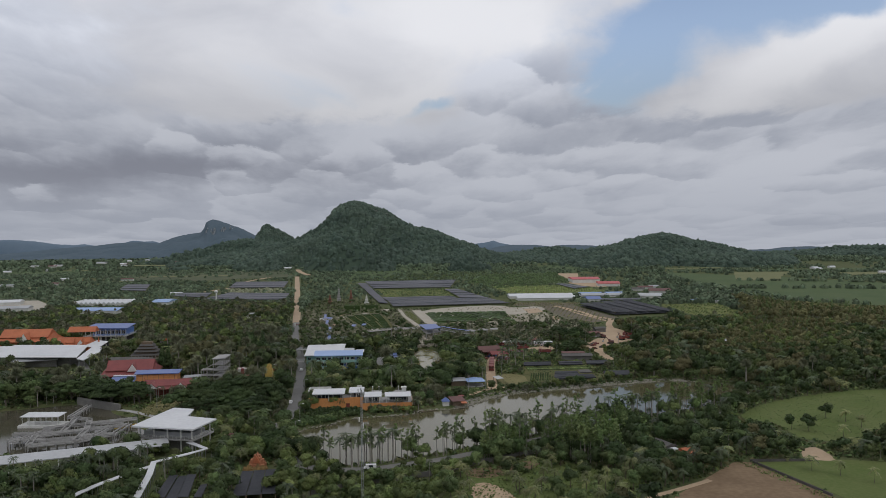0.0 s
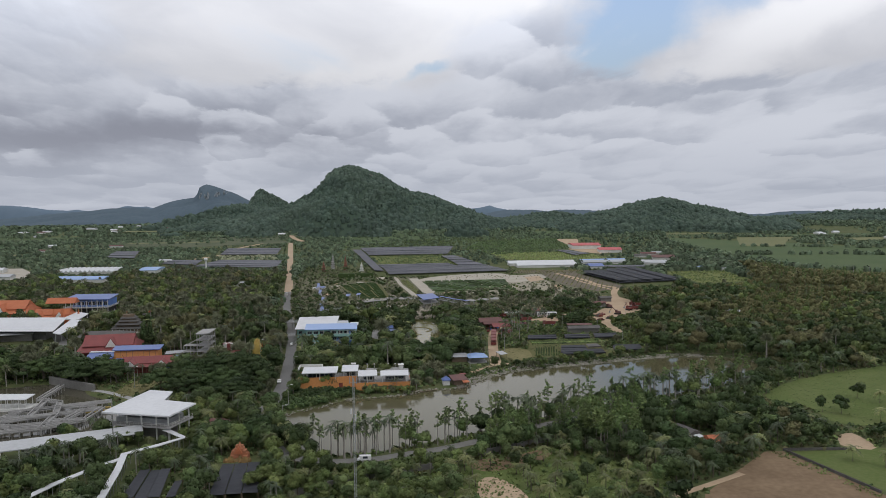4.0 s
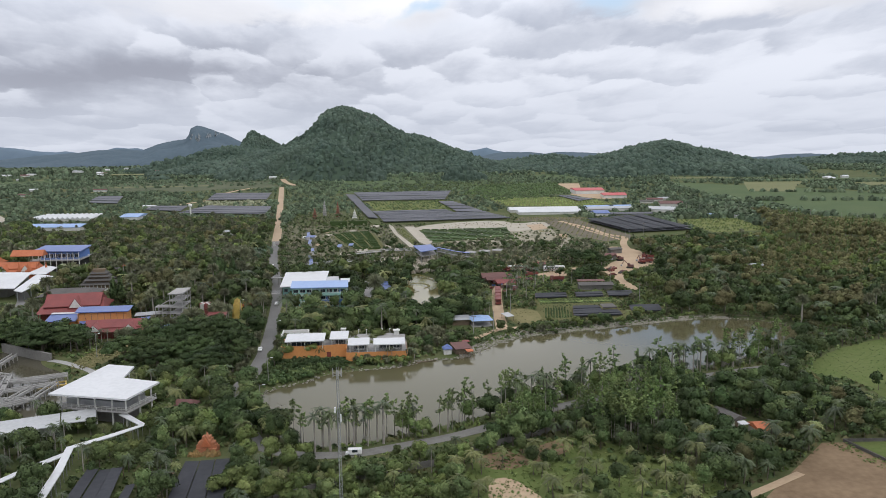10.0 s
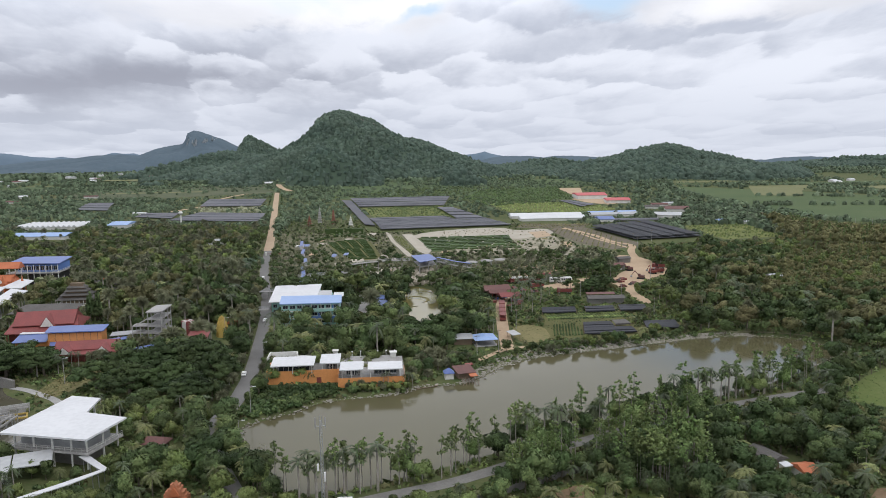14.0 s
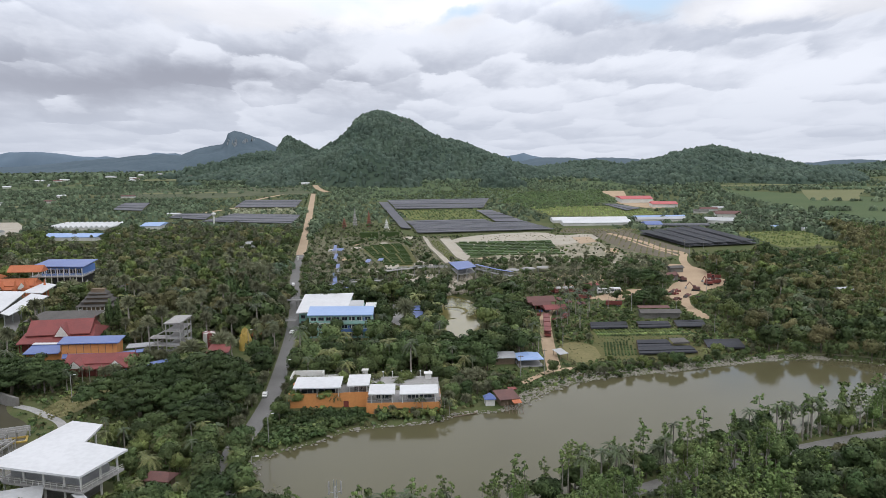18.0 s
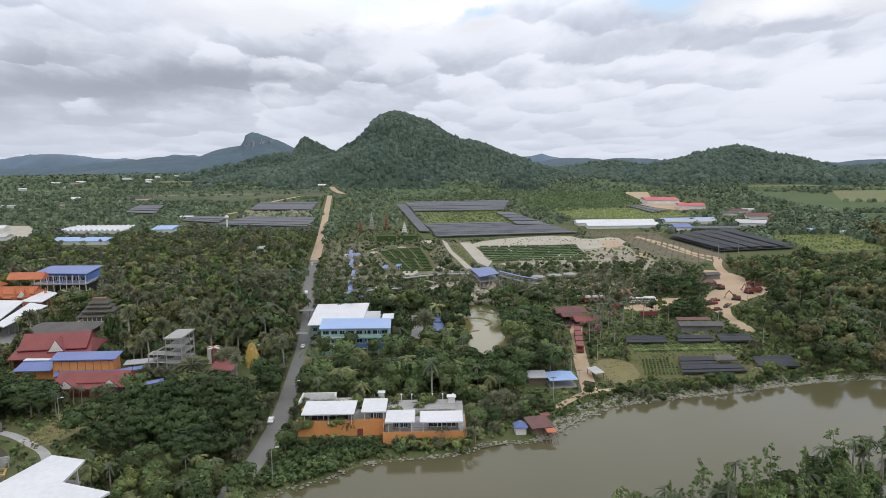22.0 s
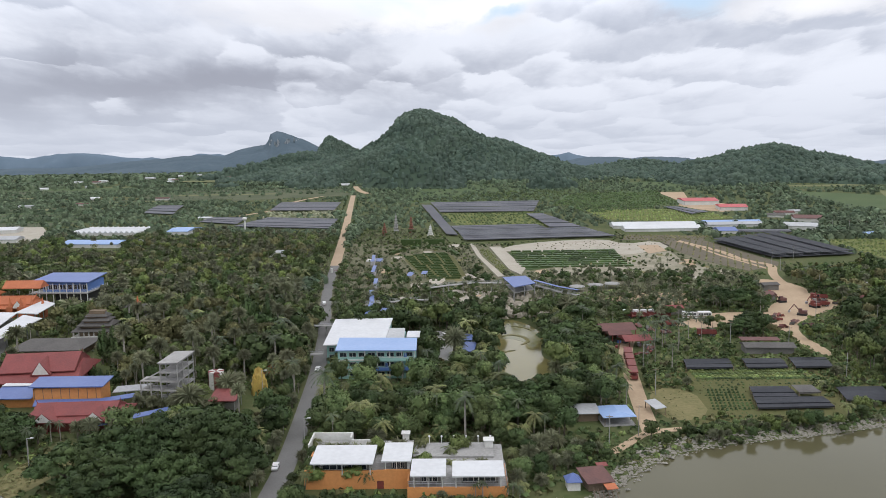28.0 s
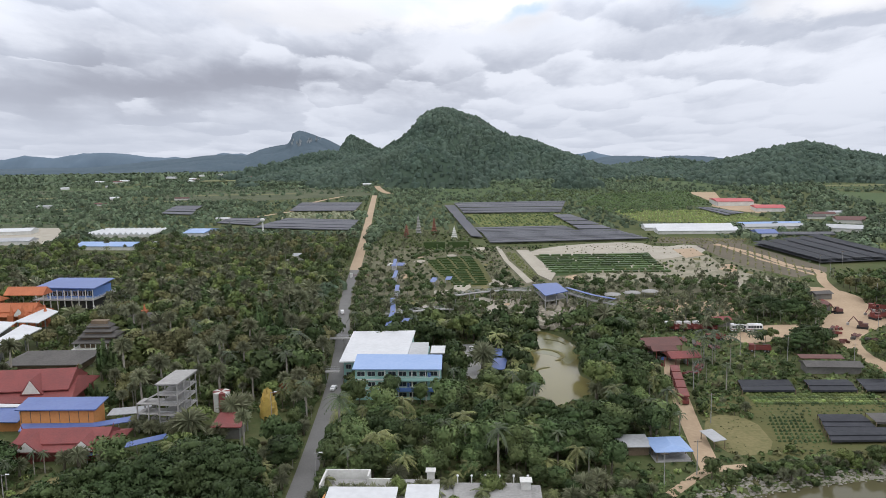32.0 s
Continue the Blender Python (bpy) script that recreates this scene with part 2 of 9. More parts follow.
M["gravel"] = material("pale_garden_gravel", (0.36, 0.33, 0.26), (0.20, 0.19, 0.13), 0.95, 0.09, 0.7, 0.3, spec=0.1)
M["ochre"] = material("ochre_rockwork", (0.30, 0.19, 0.07), (0.18, 0.12, 0.055), 0.9, 0.6, 3.0, 0.4)
M["pale_roof"] = material("dull_white_roof", (0.46, 0.47, 0.475), (0.36, 0.37, 0.375), 0.6, 0.12, 1.0)
M["garden_soil"] = material("gravelly_garden_soil", (0.20, 0.185, 0.13), (0.085, 0.095, 0.045), 0.95, 0.09, 0.7, 0.3, spec=0.1)
M["pagoda_red"] = material("dull_red_stucco", (0.23, 0.10, 0.065), (0.16, 0.075, 0.055), 0.8, 0.5, 2.5, 0.2)
M["salmon"] = material("salmon_orange_stucco", (0.44, 0.19, 0.10), (0.34, 0.14, 0.075), 0.8, 0.5, 2.5, 0.2)
M["straw"] = material("straw_grass", (0.22, 0.19, 0.095), (0.13, 0.13, 0.058), 0.95, 0.12, 0.9, 0.3, spec=0.1)
M["frond_grey"] = material("palm_frond_grey", (0.150, 0.164, 0.094), (0.222, 0.226, 0.144), 0.6, 0.2, 2.0, vary=0.25, island=0.26, cell=0.28, size=4.5, spec=0.3)
# Haze is mixed into these three colours: bluer and greyer than near foliage.
M["wood_hazed"] = material("woodland", (0.068, 0.100, 0.062), (0.128, 0.160, 0.096), 0.75, 0.045, 0.5, spec=0.1, island=0.3, cell=0.42, size=9.0)
M["hill_leaf"] = material("hazed_hill_forest", (0.052, 0.080, 0.062), (0.088, 0.120, 0.090), 0.8, 0.012, 0.15, spec=0.1, island=0.16, cell=0.16, size=24.0)
M["hill"] = material("hazed_hill_ground", (0.05, 0.075, 0.055), (0.07, 0.1, 0.07), 0.95, 0.01, 0.1, spec=0.1)
# Blue-grey haze is painted into the far ridges and the ranges behind.
M["hill_far"] = material("hazed_ridge", (0.085, 0.117, 0.142), (0.102, 0.136, 0.162), 0.95, 0.006, 0.05, spec=0.05)
M["hill_hazed"] = material("hazed_range", (0.135, 0.185, 0.235), (0.155, 0.205, 0.255), 1.0, 0.003, 0.02, spec=0.0)
M["outcrop"] = material("mossy_limestone", (0.15, 0.16, 0.14), (0.075, 0.09, 0.07), 0.95, 0.05, 0.3, 0.5)
# The far limestone's grey is tinted blue to carry haze.
M["cliff"] = material("limestone_cliff", (0.30, 0.32, 0.34), (0.17, 0.20, 0.21), 0.9, 0.02, 0.1, 0.5)
M["trunk"] = material("grey_bark", (0.16, 0.14, 0.11), (0.09, 0.075, 0.055), 0.9, 1.0, 6.0, 0.3)
M["trunk_pale"] = material("pale_palm_trunk", (0.34, 0.32, 0.28), (0.22, 0.2, 0.17), 0.85, 1.0, 5.0, 0.2)
M["asphalt"] = material("worn_asphalt", (0.195, 0.192, 0.184), (0.150, 0.147, 0.142), 0.9, 0.15, 2.5, 0.1)
M["dirt"] = material("pale_dirt", (0.46, 0.35, 0.24), (0.37, 0.275, 0.185), 0.95, 0.08, 0.9, 0.2, spec=0.1)
M["dirt_road"] = material("orange_dirt", (0.44, 0.34, 0.24), (0.37, 0.28, 0.195), 0.95, 0.06, 0.8, 0.2, spec=0.1)
M["brown"] = material("ploughed_soil", (0.160, 0.112, 0.070), (0.235, 0.168, 0.106), 0.95, 0.07, 0.6, 0.6, spec=0.1)
M["grass"] = material("short_grass", (0.088, 0.124, 0.035), (0.128, 0.15, 0.055), 0.9, 0.06, 0.8, 0.3, spec=0.1)
M["dry_grass"] = material("dry_grass", (0.126, 0.118, 0.050), (0.092, 0.101, 0.042), 0.95, 0.09, 0.9, 0.3, spec=0.1)
M["field_dull"] = material("scrubby_plain_ground", (0.070, 0.088, 0.050), (0.118, 0.126, 0.078), 0.95, 0.03, 0.4, 0.3, spec=0.1)
M["field"] = material("crop_field", (0.072, 0.108, 0.05), (0.098, 0.128, 0.06), 0.95, 0.02, 0.4, 0.3, spec=0.1)
M["field_tan"] = material("tan_field", (0.19, 0.19, 0.10), (0.14, 0.155, 0.075), 0.95, 0.02, 0.3, spec=0.1)
M["yellow_crop"] = material("yellow_green_crop", (0.17, 0.18, 0.06), (0.11, 0.135, 0.05), 0.9, 0.06, 0.7, spec=0.1)
M["grey_crop"] = material("grey_brown_beds", (0.16, 0.138, 0.105), (0.12, 0.108, 0.08), 0.95, 0.05, 0.8, 0.3, spec=0.1)
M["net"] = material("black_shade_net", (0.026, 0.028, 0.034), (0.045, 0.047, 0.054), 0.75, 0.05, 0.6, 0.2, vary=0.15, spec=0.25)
# Paler and bluer than the black net; used on the far nursery.
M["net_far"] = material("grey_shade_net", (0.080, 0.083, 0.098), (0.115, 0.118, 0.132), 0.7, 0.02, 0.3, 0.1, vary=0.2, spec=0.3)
M["white_roof"] = material("white_metal_roof", (0.6014, 0.6111, 0.6208), (0.5044, 0.5141, 0.5238), 0.45, 0.08, 0.8, spec=0.4)
M["white_wall"] = material("white_painted_wall", (0.66, 0.66, 0.63), (0.52, 0.52, 0.49), 0.8, 0.2, 1.5)
M["grey_roof"] = material("grey_metal_roof", (0.40, 0.41, 0.42), (0.30, 0.31, 0.32), 0.5, 0.1, 1.0)
M["dark_roof"] = material("dark_grey_roof", (0.075, 0.07, 0.066), (0.115, 0.108, 0.1), 0.8, 0.2, 1.5, 0.3)
M["blue_roof"] = material("blue_metal_roof", (0.085, 0.13, 0.315), (0.115, 0.165, 0.36), 0.45, 0.1, 1.0, spec=0.4)
M["sky_roof"] = material("light_blue_roof", (0.22, 0.33, 0.56), (0.27, 0.38, 0.6), 0.45, 0.1, 1.0, spec=0.4)
M["orange"] = material("orange_painted_wall", (0.66, 0.30, 0.105), (0.56, 0.245, 0.085), 0.75, 0.15, 1.5)
M["orange_tile"] = material("orange_roof_tile", (0.48, 0.16, 0.07), (0.36, 0.11, 0.05), 0.7, 0.2, 2.0, 0.3)
M["red_tile"] = material("red_roof_tile", (0.235, 0.06, 0.055), (0.165, 0.047, 0.045), 0.65, 0.2, 2.0, 0.3)
M["red_metal"] = material("red_painted_metal", (0.22, 0.05, 0.04), (0.14, 0.045, 0.04), 0.6, 0.6, 3.0)
M["rust_roof"] = material("rusty_red_roof", (0.16, 0.075, 0.065), (0.11, 0.06, 0.055), 0.8, 0.3, 2.0, 0.2)
M["pink_roof"] = material("bright_red_roof", (0.5, 0.1, 0.1), (0.4, 0.09, 0.09), 0.6, 0.05, 0.6)
M["teal"] = material("turquoise_painted_wall", (0.30, 0.50, 0.45), (0.25, 0.44, 0.41), 0.75, 0.2, 1.5)
M["blue_wall"] = material("blue_painted_band", (0.10, 0.20, 0.48), (0.09, 0.17, 0.40), 0.7, 0.3, 2.0)
M["concrete"] = material("raw_concrete", (0.36, 0.355, 0.34), (0.26, 0.255, 0.245), 0.9, 0.2, 1.6, 0.2)
M["concrete_dark"] = material("stained_concrete", (0.20, 0.195, 0.18), (0.14, 0.135, 0.125), 0.9, 0.25, 1.8, 0.2)
M["pale_stone"] = material("pale_stone_paving", (0.42, 0.385, 0.315), (0.32, 0.29, 0.235), 0.9, 0.1, 1.2, 0.2)
M["rock"] = material("shore_rock", (0.33, 0.31, 0.265), (0.21, 0.198, 0.165), 0.9, 0.4, 2.0, 0.4)
M["gold"] = material("golden_yellow_paint", (0.5, 0.36, 0.09), (0.38, 0.27, 0.08), 0.5, 0.6, 3.0, 0.3)
M["steel"] = material("galvanised_steel", (0.42, 0.43, 0.44), (0.34, 0.35, 0.36), 0.45, 0.5, 3.0, metal=0.6)
M["white_paint"] = material("white_vehicle_paint", (0.75, 0.75, 0.75), (0.68, 0.68, 0.68), 0.35, 0.5, 3.0)
M["rubber"] = material("black_rubber", (0.02, 0.02, 0.02), (0.03, 0.03, 0.03), 0.85, 1.0, 5.0)
M["wood"] = material("weathered_wood", (0.20, 0.15, 0.10), (0.14, 0.105, 0.075), 0.9, 0.4, 3.0, 0.3)
# Near-black that paints shade into open rooms; one door uses it too.
M["dark"] = material("shaded_interior", (0.035, 0.035, 0.035), (0.05, 0.05, 0.05), 0.9, 0.3, 2.0)
M["hedge"] = material("clipped_hedge", (0.035, 0.065, 0.02), (0.06, 0.09, 0.03), 0.8, 0.2, 1.5, 0.5, spec=0.15)
M["flower"] = material("yellow_flower_bed", (0.16, 0.17, 0.06), (0.09, 0.11, 0.04), 0.8, 0.3, 2.0)


def glass_material():
    m = bpy.data.materials.new("tinted_glass")
    m.use_nodes = True
    b = m.node_tree.nodes["Principled BSDF"]
    b.inputs["Base Color"].default_value = (0.03, 0.04, 0.05, 1)
    b.inputs["Roughness"].default_value = 0.08
    b.inputs["Specular IOR Level"].default_value = 0.7
    return m


def water_material(name, deep, rough):
    m = bpy.data.materials.new(name)
    m.use_nodes = True
    n, l = m.node_tree.nodes, m.node_tree.links
    b = n["Principled BSDF"]
    geo = n.new("ShaderNodeNewGeometry")
    t = n.new("ShaderNodeTexNoise")
    t.inputs["Scale"].default_value, t.inputs["Detail"].default_value = 0.03, 3
    l.new(geo.outputs["Position"], t.inputs["Vector"])
    mix = n.new("ShaderNodeMix")
    mix.data_type = "RGBA"
    mix.inputs[6].default_value, mix.inputs[7].default_value = (*deep, 1), (*(x * 1.25 for x in deep), 1)
    l.new(t.outputs["Fac"], mix.inputs[0])
    l.new(mix.outputs[2], b.inputs["Base Color"])
    b.inputs["Roughness"].default_value, b.inputs["IOR"].default_value = rough, 1.33
    b.inputs["Specular IOR Level"].default_value = 0.34
    w = n.new("ShaderNodeTexNoise")
    w.inputs["Scale"].default_value, w.inputs["Detail"].default_value = 0.9, 3
    mp = n.new("ShaderNodeMapping")
    mp.inputs["Scale"].default_value = (1.0, 0.35, 1.0)
    l.new(geo.outputs["Position"], mp.inputs[0])
    l.new(mp.outputs[0], w.inputs["Vector"])
    bp = n.new("ShaderNodeBump")
    bp.inputs["Strength"].default_value, bp.inputs["Distance"].default_value = 0.10, 0.08
    l.new(w.outputs["Fac"], bp.inputs["Height"])
    l.new(bp.outputs[0], b.inputs["Normal"])
    return m


M["glass"] = glass_material()
M["shallows"] = material("weedy_shallow_water", (0.17, 0.155, 0.05), (0.125, 0.13, 0.045), 0.25, 0.12, 0.9, spec=0.4)
M["water"] = water_material("muddy_lake_water", (0.084, 0.078, 0.042), 0.10)
M["pond"] = water_material("green_pond_water", (0.17, 0.15, 0.06), 0.1)
M["dark_water"] = water_material("dark_pond_water", (0.07, 0.065, 0.045), 0.1)

# ---- building blocks ----
class Mesh:
    """Gathers vertices and faces for one mesh."""

    def __init__(self):
        self.v, self.f = [], []

    def add(self, verts, faces):
        o = len(self.v)
        self.v += [tuple(p) for p in verts]
        self.f += [tuple(o + i for i in f) for f in faces]
        return self

    def prism(self, poly, z0, z1, tops=None):
        """A solid over a plan polygon; tops: height of each corner instead of z1."""
        n = len(poly)
        area = sum(poly[i][0] * poly[(i + 1) % n][1] - poly[(i + 1) % n][0] * poly[i][1] for i in range(n))
        if area < 0:
            poly = poly[::-1]
            tops = tops[::-1] if tops else None
        tops = tops or [z1] * n
        lows = [z0] * n if not isinstance(z0, (list, tuple)) else (z0[::-1] if area < 0 else z0)
        vs = [(x, y, lows[i]) for i, (x, y) in enumerate(poly)] + [(x, y, tops[i]) for i, (x, y) in enumerate(poly)]
        fs = [tuple(range(n - 1, -1, -1)), tuple(range(n, 2 * n))]
        fs += [(i, (i + 1) % n, n + (i + 1) % n, n + i) for i in range(n)]
        return self.add(vs, fs)

    def box(self, x0, x1, y0, y1, z0, z1):
        return self.prism([(x0, y0), (x1, y0), (x1, y1), (x0, y1)], z0, z1)

    def slab(self, poly, tops, thick):
        return self.prism(poly, [t - thick for t in tops], 0, tops)

    def gable(self, x0, x1, y0, y1, ze, zr, thick=0.25, hip=0.0, along="x"):
        """A pitched roof of two (or, with hip, four) slopes with thickness, ridge along x or y."""
        ym = (y0 + y1) / 2
        if along == "y":
            xm = (x0 + x1) / 2
            o = [(x0, y0, ze), (x1, y0, ze), (x1, y1, ze), (x0, y1, ze), (xm, y0 + hip, zr), (xm, y1 - hip, zr)]
            fs = [(1, 2, 5, 4), (3, 0, 4, 5), (0, 1, 4), (2, 3, 5)]
        else:
            o = [(x0, y0, ze), (x1, y0, ze), (x1, y1, ze), (x0, y1, ze), (x0 + hip, ym, zr), (x1 - hip, ym, zr)]
            fs = [(0, 1, 5, 4), (2, 3, 4, 5), (1, 2, 5), (3, 0, 4)]
        low = [(x, y, z - thick) for x, y, z in o[:4]]
        vs = o + low
        fs += [(9, 8, 7, 6), (0, 6, 7, 1), (1, 7, 8, 2), (2, 8, 9, 3), (3, 9, 6, 0)]
        return self.add(vs, fs)

    def tube(self, p, q, r0, r1=None, n=8):
        """A tapered round bar from p to q."""
        r1 = r0 if r1 is None else r1
        p, q = Vector(p), Vector(q)
        d = (q - p).normalized()
        a = d.orthogonal().normalized()
        b = d.cross(a)
        ring = [(math.cos(2 * math.pi * i / n), math.sin(2 * math.pi * i / n)) for i in range(n)]
        vs = [p + (a * c + b * s) * r0 for c, s in ring] + [q + (a * c + b * s) * r1 for c, s in ring]
        fs = [(i, (i + 1) % n, n + (i + 1) % n, n + i) for i in range(n)]
        fs += [tuple(range(n - 1, -1, -1)), tuple(range(n, 2 * n))]
        return self.add(vs, fs)

    def dome(self, c, rx, ry, rz, n=10, m=5, full=False, jitter=0.0, rng=None):
        vs, fs = [], []
        lo = -math.pi / 2 if full else 0.0
        for j in range(m + 1):
            t = lo + (math.pi / 2 - lo) * j / m
            for i in range(n):
                a = 2 * math.pi * i / n
                k = 1 + (rng.uniform(-jitter, jitter) if rng else 0)
                vs.append((c[0] + rx * k * math.cos(t) * math.cos(a), c[1] + ry * k * math.cos(t) * math.sin(a), c[2] + rz * k * math.sin(t)))
        for j in range(m):
            for i in range(n):
                fs.append((j * n + i, j * n + (i + 1) % n, (j + 1) * n + (i + 1) % n, (j + 1) * n + i))
        return self.add(vs, fs)

    def mesh(self, name, mat):
        me = bpy.data.meshes.new(name)
        me.from_pydata(self.v, [], self.f)
        me.materials.append(mat)
        me.update()
        return me


def fast_mesh(name, verts, faces, mat, smooth=False, normals=None):
    """A mesh from arrays of vertices and of triangles or quads."""
    verts, faces = np.asarray(verts, np.float32), np.asarray(faces, np.int32)
    k = faces.shape[1]
    me = bpy.data.meshes.new(name)
    me.vertices.add(len(verts))
    me.vertices.foreach_set("co", verts.ravel())
    me.loops.add(faces.size)
    me.loops.foreach_set("vertex_index", faces.ravel())
    me.polygons.add(len(faces))
    me.polygons.foreach_set("loop_start", np.arange(len(faces), dtype=np.int32) * k)
    if smooth:
        me.polygons.foreach_set("use_smooth", np.ones(len(faces), dtype=bool))
    me.materials.append(mat)
    me.update(calc_edges=True)
    if normals is not None:
        me.polygons.foreach_set("use_smooth", np.ones(len(faces), dtype=bool))
        me.normals_split_custom_set_from_vertices(np.asarray(normals, np.float32))
    return me


def thing(name, x, y, z, turn, label, category, group=""):
    ob = new(name)
    ob.empty_display_size = 0.5
    ob.matrix_basis = pose(x, y, z, 0, 0, turn)
    return tagged(ob, label, category, group)


def part(name, shape, mat, parent, label=""):
    """One mesh as a part of a thing, or of a part of it; shape: a Mesh or a ready mesh."""
    me = shape.mesh(name, M[mat]) if isinstance(shape, Mesh) else shape
    ob = new(name, me)
    ob.parent = parent
    if label:
        ob["label"] = label
    return ob


def setting(name, shape, mat, label, category):
    me = shape.mesh(name, M[mat]) if isinstance(shape, Mesh) else shape
    return tagged(new(name, me), label, category, kind="structure")


def inside(px, py, poly):
    """Which of the points lie in a plan polygon."""
    px, py = np.asarray(px, float), np.asarray(py, float)
    res = np.zeros(px.shape, bool)
    n = len(poly)
    for i in range(n):
        (x0, y0), (x1, y1) = poly[i], poly[(i + 1) % n]
        if y0 == y1:
            continue
        hit = (y0 > py) != (y1 > py)
        res ^= hit & (px < (x1 - x0) * (py - y0) / (y1 - y0) + x0)
    return res


def edge_distance(px, py, poly, closed=True):
    px, py = np.asarray(px, float), np.asarray(py, float)
    best = np.full(px.shape, 1e9)
    n = len(poly)
    for i in range(n if closed else n - 1):
        (x0, y0), (x1, y1) = poly[i], poly[(i + 1) % n]
        ex, ey = x1 - x0, y1 - y0
        t = np.clip(((px - x0) * ex + (py - y0) * ey) / (ex * ex + ey * ey + 1e-9), 0, 1)
        best = np.minimum(best, np.hypot(px - x0 - t * ex, py - y0 - t * ey))
    return best


def rounded(poly, times=2):
    """A closed plan outline with its corners cut smooth."""
    for _ in range(times):
        out = []
        for i in range(len(poly)):
            (x0, y0), (x1, y1) = poly[i], poly[(i + 1) % len(poly)]
            out += [(0.75 * x0 + 0.25 * x1, 0.75 * y0 + 0.25 * y1), (0.25 * x0 + 0.75 * x1, 0.25 * y0 + 0.75 * y1)]
        poly = out
    return poly


def ribbon(line, widths, z, thick=0.12, smooth=2):
    """A strip of paving along a plan line."""
    pts = [(*p, w) for p, w in zip(line, widths)]
    for _ in range(smooth):
        out = [pts[0]]
        for a, b in zip(pts, pts[1:]):
            out += [tuple(0.75 * u + 0.25 * v for u, v in zip(a, b)), tuple(0.25 * u + 0.75 * v for u, v in zip(a, b))]
        pts = out + [pts[-1]]
    m = Mesh()
    left, right = [], []
    for i, (x, y, w) in enumerate(pts):
        x0, y0, _ = pts[max(i - 1, 0)]
        x1, y1, _ = pts[min(i + 1, len(pts) - 1)]
        d = math.hypot(x1 - x0, y1 - y0)
        nx, ny = -(y1 - y0) / d, (x1 - x0) / d
        left.append((x + nx * w / 2, y + ny * w / 2))
        right.append((x - nx * w / 2, y - ny * w / 2))
    k = len(pts)
    vs = [(*p, z) for p in left] + [(*p, z) for p in right] + [(*p, z - thick) for p in left] + [(*p, z - thick) for p in right]
    fs = []
    for i in range(k - 1):
        fs += [(k + i, k + i + 1, i + 1, i), (i, i + 1, 2 * k + i + 1, 2 * k + i), (k + i + 1, k + i, 3 * k + i, 3 * k + i + 1)]
    return m.add(vs, fs), left + right[::-1]

# ---- the lie of the land ----
LAKE = rounded([(-39, 232), (-41, 243), (-35, 249), (-27, 254), (-18.5, 263.5), (-9.5, 266), (0, 267), (8, 270), (12, 275), (20, 275.5), (28, 276.5),
                (36, 285), (44, 295), (54, 302.5), (66, 307), (78, 310), (91, 312.5), (106, 317), (120, 321), (140, 325), (158, 321), (170, 311), (172, 299),
                (165, 289), (146, 277.5), (130, 266), (110, 257), (90, 248.5), (70, 240), (50, 231), (32, 220), (14, 210.5), (0, 204), (-14, 199), (-25, 203), (-33, 215)], 2)
BASIN = rounded([(-185, 292), (-165, 298), (-145, 307), (-128, 297), (-122, 284), (-111, 276), (-106, 262), (-97, 252), (-95, 240), (-100, 228), (-117, 222), (-140, 224), (-185, 236)], 2)
POND = rounded([(15, 433), (12, 415), (13.5, 398), (13.5, 388), (12, 376), (11.5, 363), (17.5, 360), (25, 368), (31.5, 375), (31, 386), (28, 390), (28.5, 401), (32, 420), (30, 433), (24.5, 447), (17, 452)], 2)


def land(x, y):
    """The ground's height: a flat plain with sunken water beds that falls away gently beyond the plain."""
    x, y = np.asarray(x, float), np.asarray(y, float)
    far = np.maximum(y - 1450, 0)
    z = -0.036 * far * far / (far + 220)
    for poly in (LAKE, BASIN, POND):
        xs, ys = [p[0] for p in poly], [p[1] for p in poly]
        near = (x > min(xs) - 8) & (x < max(xs) + 8) & (y > min(ys) - 8) & (y < max(ys) + 8)
        if near.any():
            d = edge_distance(x[near], y[near], poly)
            d = np.where(inside(x[near], y[near], poly), -d, d)
            z[near] += np.interp(d, [-6, -0.01, 2.5, 5], [-2.6, -0.85, -0.1, 0.0])
    return z


def steps(a, b, lo, hi, fine, grow):
    """Grid lines, fine between lo and hi and wider and wider beyond."""
    mid = list(np.arange(lo, hi + 0.1, fine))
    up_, s, v = [], fine, hi
    while v < b:
        s *= grow
        v += s
        up_.append(min(v, b))
    down, s, v = [], fine, lo
    while v > a:
        s *= grow
        v -= s
        down.append(max(v, a))
    return np.array(down[::-1] + mid + up_)


def grid_mesh(name, gx, gy, height, mat, smooth=True):
    X, Y = np.meshgrid(gx, gy)
    Z = height(X.ravel(), Y.ravel())
    w, h = len(gx), len(gy)
    i = np.arange(w * h).reshape(h, w)
    F = np.stack([i[:-1, :-1], i[:-1, 1:], i[1:, 1:], i[1:, :-1]], -1).reshape(-1, 4)
    return fast_mesh(name, np.stack([X.ravel(), Y.ravel(), Z], 1), F, M[mat], smooth)


setting("ground", grid_mesh("ground", steps(-4600, 4600, -190, 190, 2.2, 1.12), steps(-400, 4900, 150, 460, 2.2, 1.09), land, "ground"),
        "ground", "green plain of grass and bare soil under trees", "ground")


def sheet(poly, z):
    return Mesh().prism(poly, z - 0.25, z)


